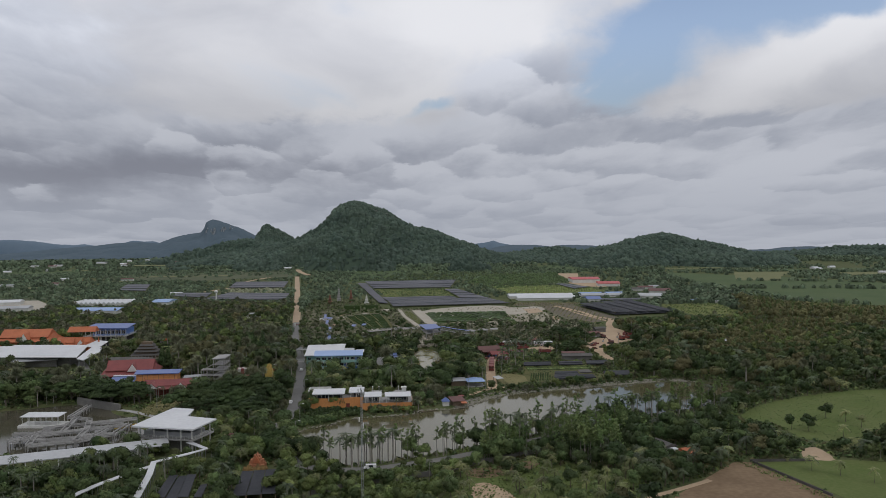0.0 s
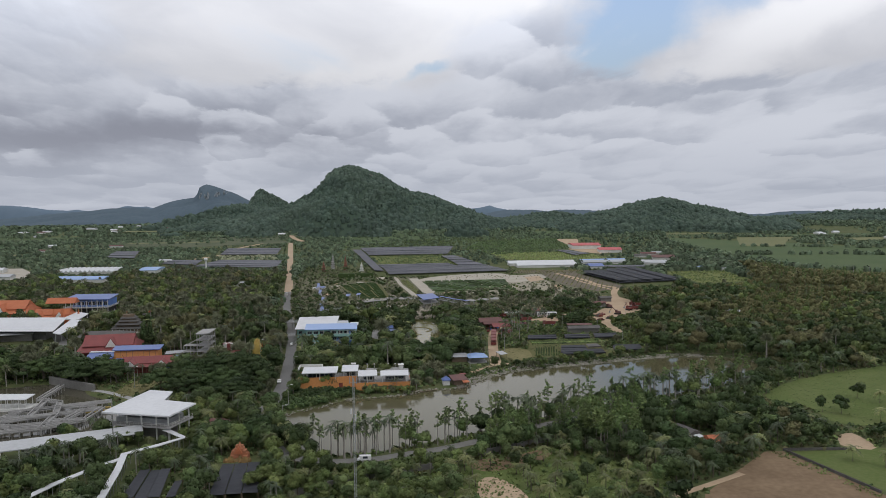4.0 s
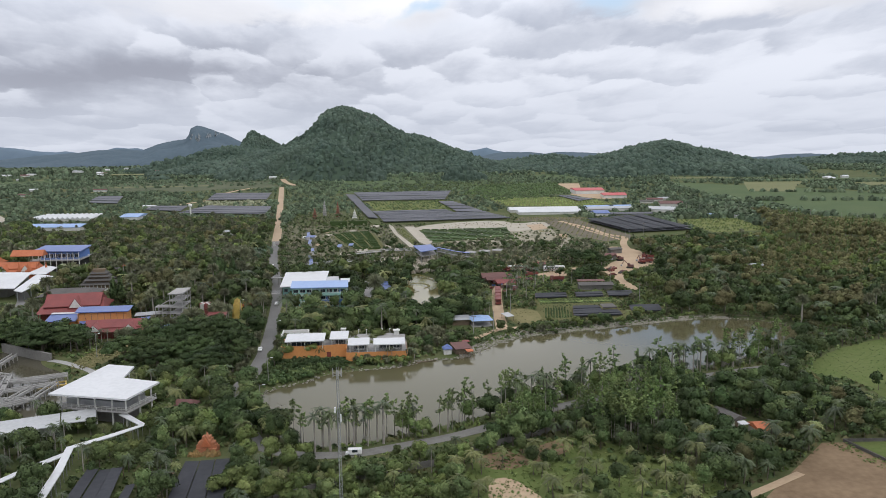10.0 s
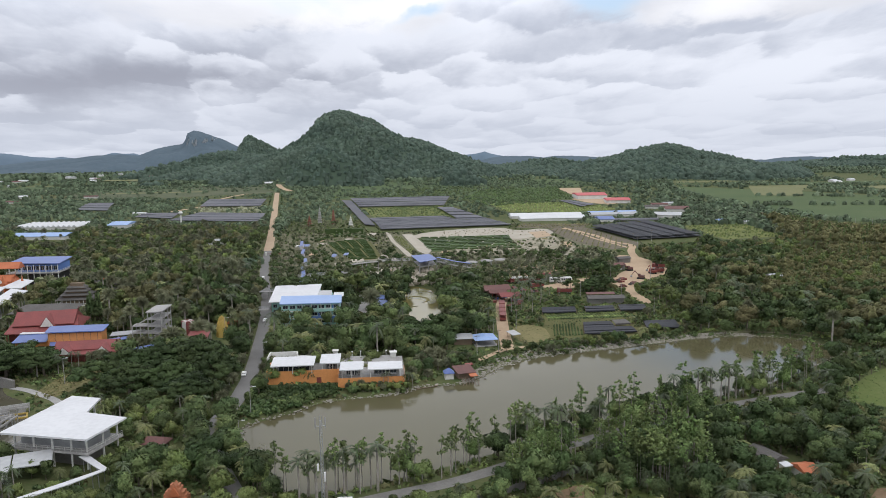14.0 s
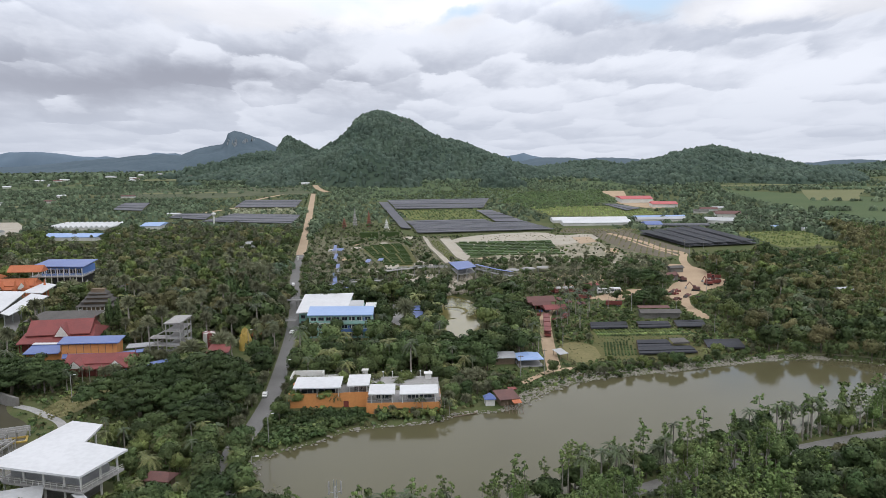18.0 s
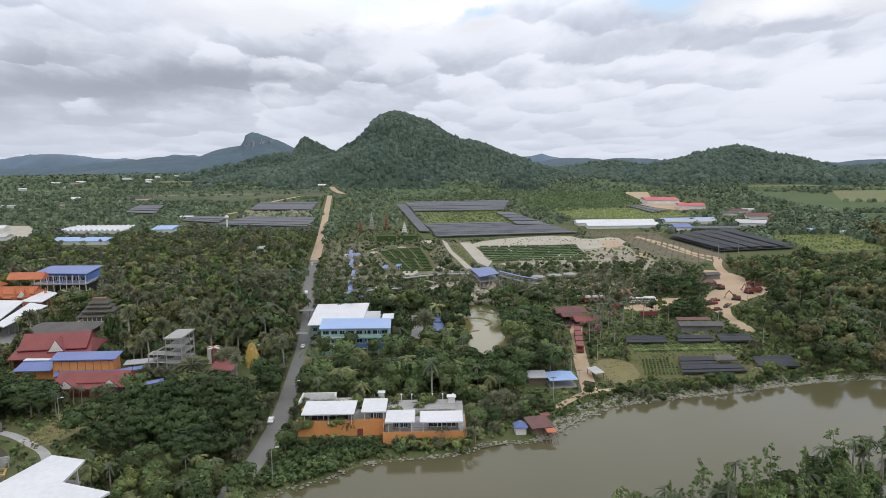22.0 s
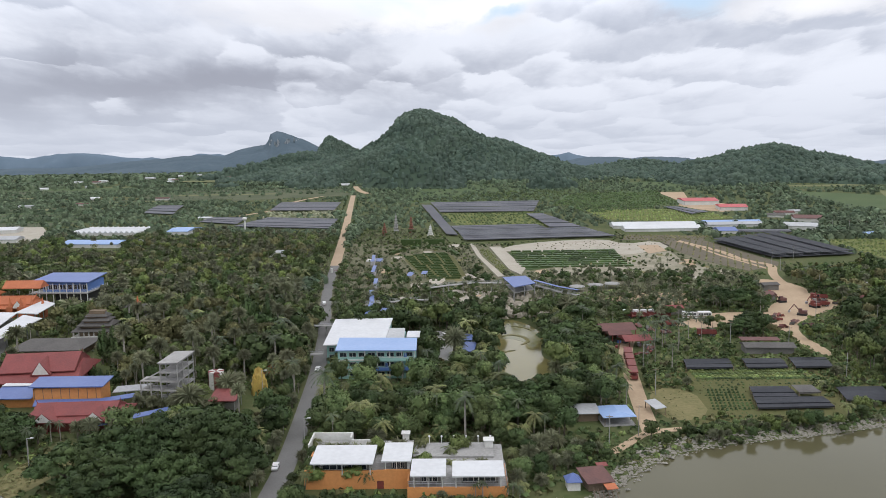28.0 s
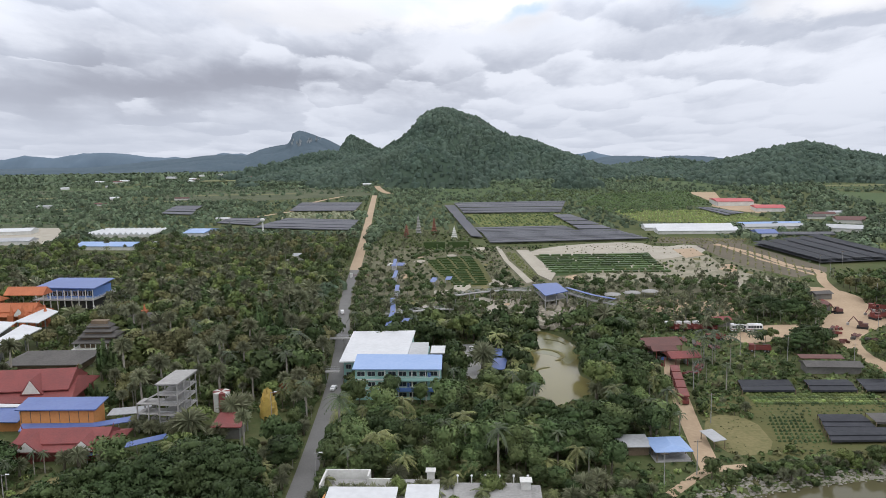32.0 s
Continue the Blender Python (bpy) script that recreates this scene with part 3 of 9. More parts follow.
for nm, poly, mt, lb in (("lake", LAKE, "water", "calm muddy brown-green lake between wooded banks"), ("basin", BASIN, "dark_water", "dark shallow garden pond under concrete walkways"),
                         ("garden_pond", POND, "pond", "shallow olive pond with pale sandbars")):
    cx, cy = sum(p[0] for p in poly) / len(poly), sum(p[1] for p in poly) / len(poly)
    wide = [(p[0] + (p[0] - cx) * 3.0 / max(math.hypot(p[0] - cx, p[1] - cy), 1), p[1] + (p[1] - cy) * 3.0 / max(math.hypot(p[0] - cx, p[1] - cy), 1)) for p in poly]
    me_ = Mesh()
    me_.add([(*p, -0.8) for p in wide], [tuple(range(len(wide)))])
    setting(nm, me_, mt, lb, "water")

# ---- roads ----
CLEAR, OPEN = [], []      # where no tree stands; what trees must not hide


def road(name, line, width, mat, label, z=0.06, seen=True, margin=1.2):
    shape, outline = ribbon(line, [width] * len(line), z)
    setting(name, shape, mat, label, "road")
    _, wide = ribbon(line, [width + 2 * margin] * len(line), z)
    CLEAR.append(wide)
    if seen:
        OPEN.append(outline)


MAIN = [(-44.5, 262), (-44.0, 280), (-44.3, 299), (-46.8, 333), (-50.5, 378), (-57.5, 433), (-66, 485), (-71.2, 523), (-79, 599)]
road("road_main", [(-46.5, 251)] + MAIN, 5.2, "asphalt", "worn grey asphalt road between palms")
road("road_bend", [(-33, 200), (-42, 222), (-46.5, 240), (-46.5, 251)], 4.6, "asphalt", "worn grey asphalt bend under trees", seen=False, margin=0.2)
road("road_dirt", [(-79, 599), (-88.8, 695), (-110, 880), (-148, 1212)], 6.5, "dirt_road", "straight orange dirt road towards the hill", 0.05)
road("road_lakeside", [(-33, 200), (-23, 192.5), (-7, 192), (3, 196), (20, 201.5), (52, 222), (91, 239), (115, 248), (140, 254)], 4.2, "concrete_dark", "narrow grey lane along the lake", margin=0.8)
road("path_shore", [(36, 301), (42, 308), (48, 315), (58, 317)], 2.6, "dirt", "pale dirt footpath near the shore", 0.08)
road("lane_dirt", [(49, 314), (50.5, 330), (52, 345), (54, 361), (57, 385), (60, 400), (66, 418)], 5.0, "dirt", "pale dirt lane with a parked toy train", 0.07)
road("path_bank", [(126, 325), (136, 329), (150, 328), (163, 324), (171, 317)], 1.5, "garden_soil", "pale dirt track along the lake's far bank", 0.08, margin=0.6)
road("path_house", [(73, 156), (86, 163), (98, 170)], 2.2, "dirt", "narrow pale dirt track by the field", 0.06)
road("yard_road", [(167, 520), (173, 552), (186, 582), (174, 600), (174, 640), (160, 693)], 5.0, "dirt", "pale dirt road from the machine yard", 0.07)
road("bank_path", [(-121, 289), (-115, 286), (-108, 280), (-101, 274), (-97, 267), (-95, 258)], 2.6, "concrete", "pale winding footpath on the dry bank", 0.06)
road("road_side", [(-205, 440), (-190, 425), (-178, 402), (-172, 385)], 6.0, "asphalt", "grey asphalt lane beside the market hall", 0.05)
road("far_track", [(-232, 930), (-200, 1010), (-214, 1100), (-190, 1200)], 6, "dirt", "pale farm track", 0.05)
road("far_track_wide", [(-130, 1240), (-150, 1300), (-172, 1420)], 9, "dirt", "pale farm track towards the hill foot", 0.05)
road("garden_street", [(-8, 385), (-6, 405), (-9, 428)], 5.0, "concrete", "pale concrete service lane", 0.06)


def field(name, poly, mat, label, z=0.04, seen=True, clear=True, soft=0):
    p = rounded(poly, soft) if soft else poly
    setting(name, sheet(p, z), mat, label, "field")
    if clear:
        CLEAR.append(p)
    if seen:
        OPEN.append(p)


field("yard", [(84, 436), (96, 442), (101, 453), (122, 457), (133, 453), (138, 466), (150, 482), (153, 505), (156, 530), (162, 537), (171, 527), (174, 508), (168, 494), (174, 482), (170, 466), (156, 452), (143, 441), (135, 428), (131, 412), (132, 398), (131, 388),
               (127, 385), (125, 401), (128, 415), (126, 424), (128, 436), (118, 442), (104, 430), (96, 426)],
      "dirt", "pale dirt machine yard with wheel tracks", 0.05, soft=1)
field("meadow", [(140, 245), (155, 262), (176, 276), (200, 285), (225, 293), (245, 280), (215, 240), (187, 219), (161, 207), (150, 212), (151, 222), (152, 234)], "grass", "open green meadow with a few trees", soft=1, seen=True)
field("low_meadow", [(121, 187), (150, 186), (175, 180), (150, 140), (132, 142)], "grass", "short green grass beyond a low wall", 0.04)
field("soil_field", [(113, 187), (119, 186.5), (130, 140), (70, 130), (82, 157)], "brown", "bare ploughed brown field", 0.04)
field("clearing", [(24, 191), (36, 193), (52, 199), (66, 184), (78, 168), (74, 156), (50, 140), (10, 140), (14, 165)], "grass", "rough grass clearing among coconut palms", 0.03, soft=1, clear=False, seen=False)
field("clearing_soil", [(24, 174), (29, 175), (32, 170), (35, 163), (36, 152), (28, 150), (22, 160)], "dirt", "bare earth patch in the clearing", 0.05, soft=1)
field("lane_soil", [(22, 183), (25, 189), (31, 190), (39, 192), (46, 197), (50, 193), (44, 186), (36, 182), (28, 178)], "brown", "bare reddish-brown soil below the lane wall", 0.05, soft=1, seen=False, clear=False)
field("meadow_soil", [(138, 188), (142, 198), (149, 203), (150, 196), (148, 184)], "dirt", "pale sandy patch beside the meadow", 0.06, soft=1)
field("hamlet_ground", [(56, 372), (128, 372), (132, 330), (108, 324), (76, 320), (56, 319)], "dry_grass", "dry rough ground between shade houses", 0.03, seen=False, clear=False, soft=1)
field("shore_lawn", [(58, 352), (70, 350), (69, 326), (57, 322), (53, 335)], "straw", "dry yellowish lawn by the lake", 0.04, soft=1)
field("garden_sand", [(70, 462), (91, 470), (112, 476), (119, 500), (97, 503), (80, 510), (62, 480)], "dirt", "sandy clearing among palms", 0.04, soft=1, seen=False, clear=False)
field("palm_sand", [(91, 471), (111, 476), (117, 501), (97, 503)], "dirt", "bare sand under fan palms", 0.06, soft=1, seen=False, clear=False)
field("stone_field", [(28, 672), (60, 700), (108, 712), (118, 680), (145, 698), (148, 660), (110, 628), (103, 632), (106, 655), (31, 645)], "pale_stone", "pale gravel ground with young plants", 0.05, soft=1)
field("garden_ground", [(-72, 470), (-60, 452), (14, 452), (40, 470), (150, 540), (160, 640), (112, 632), (40, 570), (28, 690), (-84, 700), (-74, 560)], "garden_soil", "pale dry garden soil with gravel between plants", 0.02, seen=False, clear=False)
field("gravel_garden", [(57, 602), (100, 612), (104, 630), (141, 643), (137, 598), (160, 546), (132, 543), (78, 554), (54, 557)], "gravel", "pale gravel garden with scattered palms", 0.03, seen=False, clear=False)
field("hedge_field", [(31, 644), (106, 658), (102, 613), (36, 572)], "hedge", "dark formal hedge beds", 0.06)
field("bare_beds", [(145, 687), (173, 720), (180, 690), (193, 592), (187, 578), (164, 562), (150, 600), (146, 640)], "grey_crop", "grey-brown nursery beds", 0.05)
field("yellow_beds", [(262, 690), (322, 690), (312, 606), (262, 600)], "yellow_crop", "yellow-green nursery crop", 0.05)
field("far_field", [(400, 995), (431, 1195), (560, 1040), (640, 900), (600, 660), (457, 650), (404, 713)], "field", "wide green crop field", 0.05)
field("tan_field", [(477, 992), (551, 1166), (640, 1150), (571, 1050), (528, 967)], "field_tan", "pale tan stubble field", 0.09)
field("nursery_green", [(110, 1032), (150, 1176), (269, 1205), (248, 994), (143, 969)], "field", "dark green nursery plantation", 0.04)
field("nursery_yellow", [(130, 945), (240, 946), (255, 850), (191, 822), (137, 851)], "yellow_crop", "yellow-green nursery plants in rows", 0.04)
field("nursery_sand", [(132, 735), (190, 720), (181, 699), (148, 694), (120, 706)], "grey_crop", "sandy nursery beds", 0.04)
field("beds_path", [(160, 695), (166, 622), (176, 568), (178.5, 569), (168.5, 623), (162.5, 696)], "dirt", "narrow pale path through the beds", 0.08)
field("orange_slab", [(125, 671), (140, 675), (139, 645), (124, 633)], "dirt_road", "orange-tinted bare slab on the gravel", 0.09)
field("barn_ground", [(268, 1190), (302, 1186), (277, 1076), (296, 1000), (292, 930), (262, 905), (246, 940), (240, 985), (256, 1031)], "dirt", "bare reddish ground round the red barns", 0.10)
field("nursery_mid", [(-18, 930), (76, 928), (92, 810), (-2, 806)], "yellow_crop", "rows of young yellow-green plants", 0.04)
field("nursery_left", [(-330, 1300), (-160, 1260), (-150, 1215), (-300, 1140)], "field_dull", "dull scrubby strip beyond the nets", 0.04)
field("quarry_ground", [(-445, 850), (-395, 850), (-358, 790), (-345, 735), (-372, 728), (-410, 760), (-460, 790)], "pale_stone", "pale bare building ground", 0.05)
field("grass_far_a", [(-560, 1700), (-420, 1690), (-400, 1640), (-560, 1650)], "field_tan", "pale strip of far grass", -0.3, clear=False)
field("grass_far_b", [(-520, 1250), (-250, 1230), (-260, 1180), (-520, 1170)], "field_dull", "dull green strip of far crops", 0.05, clear=False)
field("grass_far_c", [(-900, 1500), (-560, 1480), (-560, 1400), (-860, 1420)], "field", "green strip of far crops", 0.05, clear=False)
field("parterre", [(-40, 633), (-24, 649), (-7, 648), (0, 583), (3, 549), (-17, 538), (-27, 575)], "dry_grass", "formal parterre lawn", 0.05, soft=1)
field("plaza", [(-2, 508), (16, 514), (22, 500), (18, 470), (8, 452), (-2, 470)], "pale_stone", "pale paved plaza with rockwork", 0.05, soft=1, seen=False, clear=False)
field("dinosaur_bank", [(-112, 279), (-109, 302), (-104, 312), (-96, 305), (-99, 284), (-104, 276)], "straw", "dry grassy slope with low shrubs beside the pond", 0.05, soft=1)

field("plain_green", [(-60, 1064), (100, 1070), (262, 1215), (420, 1240), (420, 1440), (-130, 1440), (-118, 1100)], "field", "green nursery plain below the hill", 0.015, seen=False, clear=False)
field("plain_left", [(-1000, 810), (-470, 810), (-380, 860), (-370, 1150), (-170, 1260), (-160, 1440), (-1300, 1440)], "field_dull", "green scrubby plain", 0.015, seen=False, clear=False)
# strips of crops and scrub on the far plain
rs = random.Random(31)
for k in range(16):
    y = 900 + 46 * (k // 2) + rs.uniform(-10, 10)
    x = -rs.uniform(330, 430) - (k % 2) * rs.uniform(150, 260) - 0.12 * (y - 900)
    w, h = rs.uniform(90, 210), rs.uniform(18, 34)
    field("crop_strip", [(x - w, y - rs.uniform(0, 14)), (x, y), (x + rs.uniform(-10, 20), y + h), (x - w * 0.9, y + h * 0.8)], rs.choice(["field", "field", "field_tan", "dry_grass"]), "strip of crops on the far plain", 0.04 + 0.004 * k, seen=False, clear=k % 3 == 0)
for k in range(7):
    y = 1250 + 60 * k
    x = rs.uniform(-520, -180)
    field("far_strip", [(x - 150, y), (x, y + 5), (x + 12, y + 24), (x - 140, y + 20)], rs.choice(["field", "field_tan"]), "strip of pale far crops", seen=False, z=0.06 + float(land([x], [y + 24])[0]) * 0.8, clear=y < 1440)
for k, (x, y, w, h) in enumerate(((560, 1260, 160, 40), (700, 1180, 200, 45), (620, 1330, 220, 50), (760, 1060, 150, 60), (500, 1220, 70, 30))):
    field("far_field_strip", [(x - w / 2, y), (x + w / 2, y + 14), (x + w / 2 + 20, y + h), (x - w / 2, y + h - 8)], ("field_tan", "field", "dry_grass")[k % 3], "pale field beyond the hedgerows", 0.10 + 0.004 * k)

# crop rows
for k, (x0, x1, y, mt) in enumerate([(75, 112, 370.5 - 1.7 * i, "leaf_light" if i % 3 else "leaf") for i in range(7)]):
    rows = Mesh()
    rr = random.Random(k)
    x = x0
    while x < x1:
        rows.dome((x, y + rr.uniform(-.3, .3), 0), 0.8, 0.6, rr.uniform(0.5, 0.9), 6, 2)
        x += 1.3
    tagged(new("crop_row", rows.mesh("crop_row", M[mt])), "row of low green nursery plants", "crop", "nursery crop rows", "stuff")
for k in range(8):
    rows = Mesh()
    rr = random.Random(50 + k)
    x = 71 + 0.5 * k
    while x < 84:
        rows.dome((x, 332 + 2.4 * k + rr.uniform(-.2, .2), 0), 0.45, 0.45, rr.uniform(0.5, 0.9), 6, 2)
        x += 1.25
    tagged(new("potted_row", rows.mesh("potted_row", M["leaf_dark"])), "row of small dark potted plants", "crop", "potted plant rows", "stuff")
CLEAR.append([(73, 372), (108, 372), (108, 326), (68, 326)])
OPEN.append([(75, 369), (106, 369), (105, 328), (70, 328)])

# ---- hills ----
def bumps(x, y, seed, size, amount):
    f = np.zeros(np.shape(x))
    r = random.Random(seed)
    for k in range(10):
        a, w = r.uniform(0, 6.28), size * r.uniform(0.5, 1.8)
        f += np.sin((x * math.cos(a) + y * math.sin(a)) * 6.28 / w + r.uniform(0, 6.28))
    return f * amount / 10


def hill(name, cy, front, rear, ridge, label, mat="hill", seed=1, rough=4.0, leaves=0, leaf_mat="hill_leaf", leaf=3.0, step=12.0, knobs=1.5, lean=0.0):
    """A hill whose ridge runs along x; ridge: places along x and their heights over the plain; lean: how far its spurs run askew."""
    xs_, hs_ = ridge
    top = max(hs_)

    def height(x, y):
        wob = x - lean * np.clip(cy - y, 0, None) + bumps(x, y, seed + 40, 90, 9 if lean == 0 else 4)
        prof = np.interp(wob, xs_, hs_)
        v = np.where(y < cy, (cy - y) / front, (y - cy) / rear)
        v = v * (1 + bumps(x, y, seed + 60, 210, 0.5))
        h = prof * np.clip(1 - v * v, 0, 1) ** 1.2
        rise_ = np.clip(h / (0.3 * top), 0, 1)
        return land(x, y) - 6 + h + 6 * np.clip(h / (0.12 * top), 0, 1) + bumps(x, y, seed, 160, rough) * rise_ * np.clip(1.6 * v * v + 0.25, 0, 1) + bumps(x, y, seed + 7, 46, knobs) * rise_
    ob = setting(name, grid_mesh(name, np.arange(xs_[0], xs_[-1] + step, step), np.arange(cy - front * 1.35, cy + rear * 1.35, step), height, mat), mat, label, "hill")
    if leaves:
        rng = np.random.default_rng(seed)
        x = rng.uniform(xs_[0], xs_[-1], leaves)
        y = rng.uniform(cy - front * 1.35, cy + 0.12 * rear, leaves)
        z = height(x, y)
        ok = z > land(x, y) + 0.5
        forest_cover(name + "_trees", x[ok], y[ok], z[ok], leaf, leaf_mat, rng, "dense dark green forest on the hill")
    return height


def forest_cover(name, x, y, z, size, mat, rng, label):
    """Hill forest: a lumpy rounded crown for every tree, all in one mesh."""
    n, k = len(x), 6
    s = size * rng.choice((0.5, 0.75, 1.0, 1.45), n, p=(.3, .3, .28, .12)) * rng.uniform(0.85, 1.15, n)
    an = np.arange(k) * 2 * math.pi / k
    unit = np.concatenate([np.stack([np.cos(an + o) * w, np.sin(an + o) * w, np.full(k, h)], 1) for w, h, o in ((0.9, -0.4, 0.0), (0.86, 0.5, 0.5))] + [np.array([[0, 0, 1.05]])])
    lean = rng.uniform(-0.25, 0.25, (n, 1, 2))
    v = unit[None] * rng.uniform(0.72, 1.18, (n, 2 * k + 1, 1)) * s[:, None, None] * np.array([1.0, 1.0, 1.15])
    v[..., :2] += lean * np.clip(v[..., 2:3], 0, None)
    v += np.stack([x, y, z], 1)[:, None, :]
    i = np.arange(k)
    i2 = (i + 1) % k
    cell = np.concatenate([np.stack([i, i2, k + i2], 1), np.stack([i, k + i2, k + i], 1), np.stack([k + i, k + i2, np.full(k, 2 * k)], 1)])
    f = (cell[None] + (np.arange(n) * (2 * k + 1))[:, None, None]).reshape(-1, 3)
    return tagged(new(name, fast_mesh(name, v.reshape(-1, 3), f, M[mat], True)), label, "woodland", kind="stuff")


def tree_carpet(name, x, y, z, size, mat, rng, label, per=14, tall=0.9, core=True):
    """Far woodland: an uneven dome of foliage under loose leaf masses for every tree, all in one mesh."""
    n = len(x)
    s = size * rng.uniform(0.55, 1.5, n)
    mid = np.stack([x, y, z], 1)[:, None, :]
    axes = s[:, None, None] * np.array([1.0, 1.0, tall])
    d = rng.normal(size=(n, per, 3))
    d /= np.linalg.norm(d, axis=2, keepdims=True)
    d[..., 2] = np.abs(d[..., 2])
    c = mid + d * (axes * rng.uniform(0.8, 1.12, (n, per, 1)))
    a = rng.normal(size=(n, per, 3))
    a -= d * np.sum(a * d, 2, keepdims=True) * 0.75
    a /= np.linalg.norm(a, axis=2, keepdims=True)
    b = np.cross(d, a)
    q = s[:, None, None] * rng.uniform(0.55, 0.95, (n, per, 1)) * (min(0.62, (5 / per) ** 0.5) if core else min(1.0, (14 / per) ** 0.5))
    tri = np.stack([c + a * q, c - a * q * 0.5 + b * q * 0.85, c - a * q * 0.5 - b * q * 0.85], 2).reshape(-1, 3)
    V, F = tri, np.arange(len(tri)).reshape(-1, 3)
    if core:
        k = 5
        an = np.arange(k) * 2 * math.pi / k
        ring = [np.stack([np.cos(an) * w, np.sin(an) * w, np.full(k, h)], 1) for w, h in ((0.95, -0.35), (0.86, 0.45))]
        unit = np.concatenate(ring + [np.array([[0, 0, 0.95]])])
        dv = (mid + unit[None] * axes * rng.uniform(0.7, 1.12, (n, 2 * k + 1, 1))).reshape(-1, 3)
        i = np.arange(k)
        i2 = (i + 1) % k
        cell = np.concatenate([np.stack([i, i2, k + i2], 1), np.stack([i, k + i2, k + i], 1), np.stack([k + i, k + i2, np.full(k, 2 * k)], 1)])
        df = (cell[None] + (np.arange(n) * (2 * k + 1))[:, None, None]).reshape(-1, 3)
        F = np.concatenate([F, df + len(V)])
        V = np.concatenate([V, dv])
    me = fast_mesh(name, V, F, M[mat], core)
    return tagged(new(name, me), label, "woodland", kind="stuff")


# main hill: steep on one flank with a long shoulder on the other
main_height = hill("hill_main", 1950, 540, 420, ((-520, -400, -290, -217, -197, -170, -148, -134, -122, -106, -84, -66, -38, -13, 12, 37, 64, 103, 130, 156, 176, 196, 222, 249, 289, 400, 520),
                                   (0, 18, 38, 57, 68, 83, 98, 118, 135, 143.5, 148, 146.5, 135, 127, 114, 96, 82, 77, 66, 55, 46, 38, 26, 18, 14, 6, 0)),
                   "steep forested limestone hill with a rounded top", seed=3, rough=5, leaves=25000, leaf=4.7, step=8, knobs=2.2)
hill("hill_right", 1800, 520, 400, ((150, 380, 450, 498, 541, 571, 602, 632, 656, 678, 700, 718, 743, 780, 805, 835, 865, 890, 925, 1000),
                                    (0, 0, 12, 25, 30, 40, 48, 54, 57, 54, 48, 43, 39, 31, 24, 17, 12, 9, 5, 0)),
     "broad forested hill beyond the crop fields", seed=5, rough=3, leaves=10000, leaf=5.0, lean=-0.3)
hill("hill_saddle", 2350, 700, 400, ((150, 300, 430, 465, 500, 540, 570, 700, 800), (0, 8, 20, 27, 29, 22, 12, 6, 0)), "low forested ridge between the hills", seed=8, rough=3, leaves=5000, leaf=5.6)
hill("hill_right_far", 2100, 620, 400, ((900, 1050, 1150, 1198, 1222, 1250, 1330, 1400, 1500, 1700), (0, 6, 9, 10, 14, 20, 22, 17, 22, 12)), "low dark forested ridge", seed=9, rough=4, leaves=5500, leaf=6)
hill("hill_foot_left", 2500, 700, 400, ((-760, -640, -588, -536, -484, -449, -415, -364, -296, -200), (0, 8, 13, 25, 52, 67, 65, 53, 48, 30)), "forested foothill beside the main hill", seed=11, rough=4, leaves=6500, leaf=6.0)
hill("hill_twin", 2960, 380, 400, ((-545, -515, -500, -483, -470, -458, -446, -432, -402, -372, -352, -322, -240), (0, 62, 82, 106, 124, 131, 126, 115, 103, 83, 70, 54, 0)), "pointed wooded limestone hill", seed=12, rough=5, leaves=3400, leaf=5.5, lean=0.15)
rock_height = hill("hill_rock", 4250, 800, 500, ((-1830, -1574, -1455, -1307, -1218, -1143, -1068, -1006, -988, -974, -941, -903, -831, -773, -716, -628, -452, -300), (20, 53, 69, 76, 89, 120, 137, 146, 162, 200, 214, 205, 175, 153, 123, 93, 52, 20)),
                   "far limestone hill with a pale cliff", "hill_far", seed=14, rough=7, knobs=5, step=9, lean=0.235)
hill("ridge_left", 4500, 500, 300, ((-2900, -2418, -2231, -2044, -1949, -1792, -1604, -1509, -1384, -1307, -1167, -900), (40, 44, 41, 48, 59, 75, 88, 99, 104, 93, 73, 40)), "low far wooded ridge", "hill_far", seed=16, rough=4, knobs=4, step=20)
hill("range_left", 4800, 90, 60, ((-3300, -2845, -2739, -2637, -2560, -2470, -2375, -2242, -2110, -1979, -1879, -1812, -1746, -1681, -1500), (60, 102, 122, 112, 102, 116, 129, 131, 122, 102, 95, 100, 89, 72, 40)), "distant mountain range, pale blue from painted haze", "hill_hazed", seed=18, rough=3, knobs=3)
hill("range_left_low", 4840, 60, 40, ((-1750, -1626, -1575, -1541, -1474, -1423, -1374, -1250), (40, 98, 114, 120, 113, 115, 101, 40)), "distant mountain range, pale blue from painted haze", "hill_hazed", seed=19, rough=2, knobs=2)
hill("range_mid", 4780, 100, 60, ((250, 424, 491, 591, 625, 641, 657, 690, 758, 892, 1200), (20, 56, 71, 81, 88, 93, 86, 77, 64, 43, 20)), "distant peak between the hills, pale blue from painted haze", "hill_hazed", seed=20, rough=2, knobs=2)
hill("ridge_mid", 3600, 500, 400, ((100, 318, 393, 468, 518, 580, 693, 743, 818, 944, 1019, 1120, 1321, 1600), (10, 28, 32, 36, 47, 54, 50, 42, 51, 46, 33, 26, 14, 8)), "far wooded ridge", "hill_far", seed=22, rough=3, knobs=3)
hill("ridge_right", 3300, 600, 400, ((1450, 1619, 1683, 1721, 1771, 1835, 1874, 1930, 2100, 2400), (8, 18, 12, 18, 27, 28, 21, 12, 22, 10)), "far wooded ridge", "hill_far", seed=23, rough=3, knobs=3)
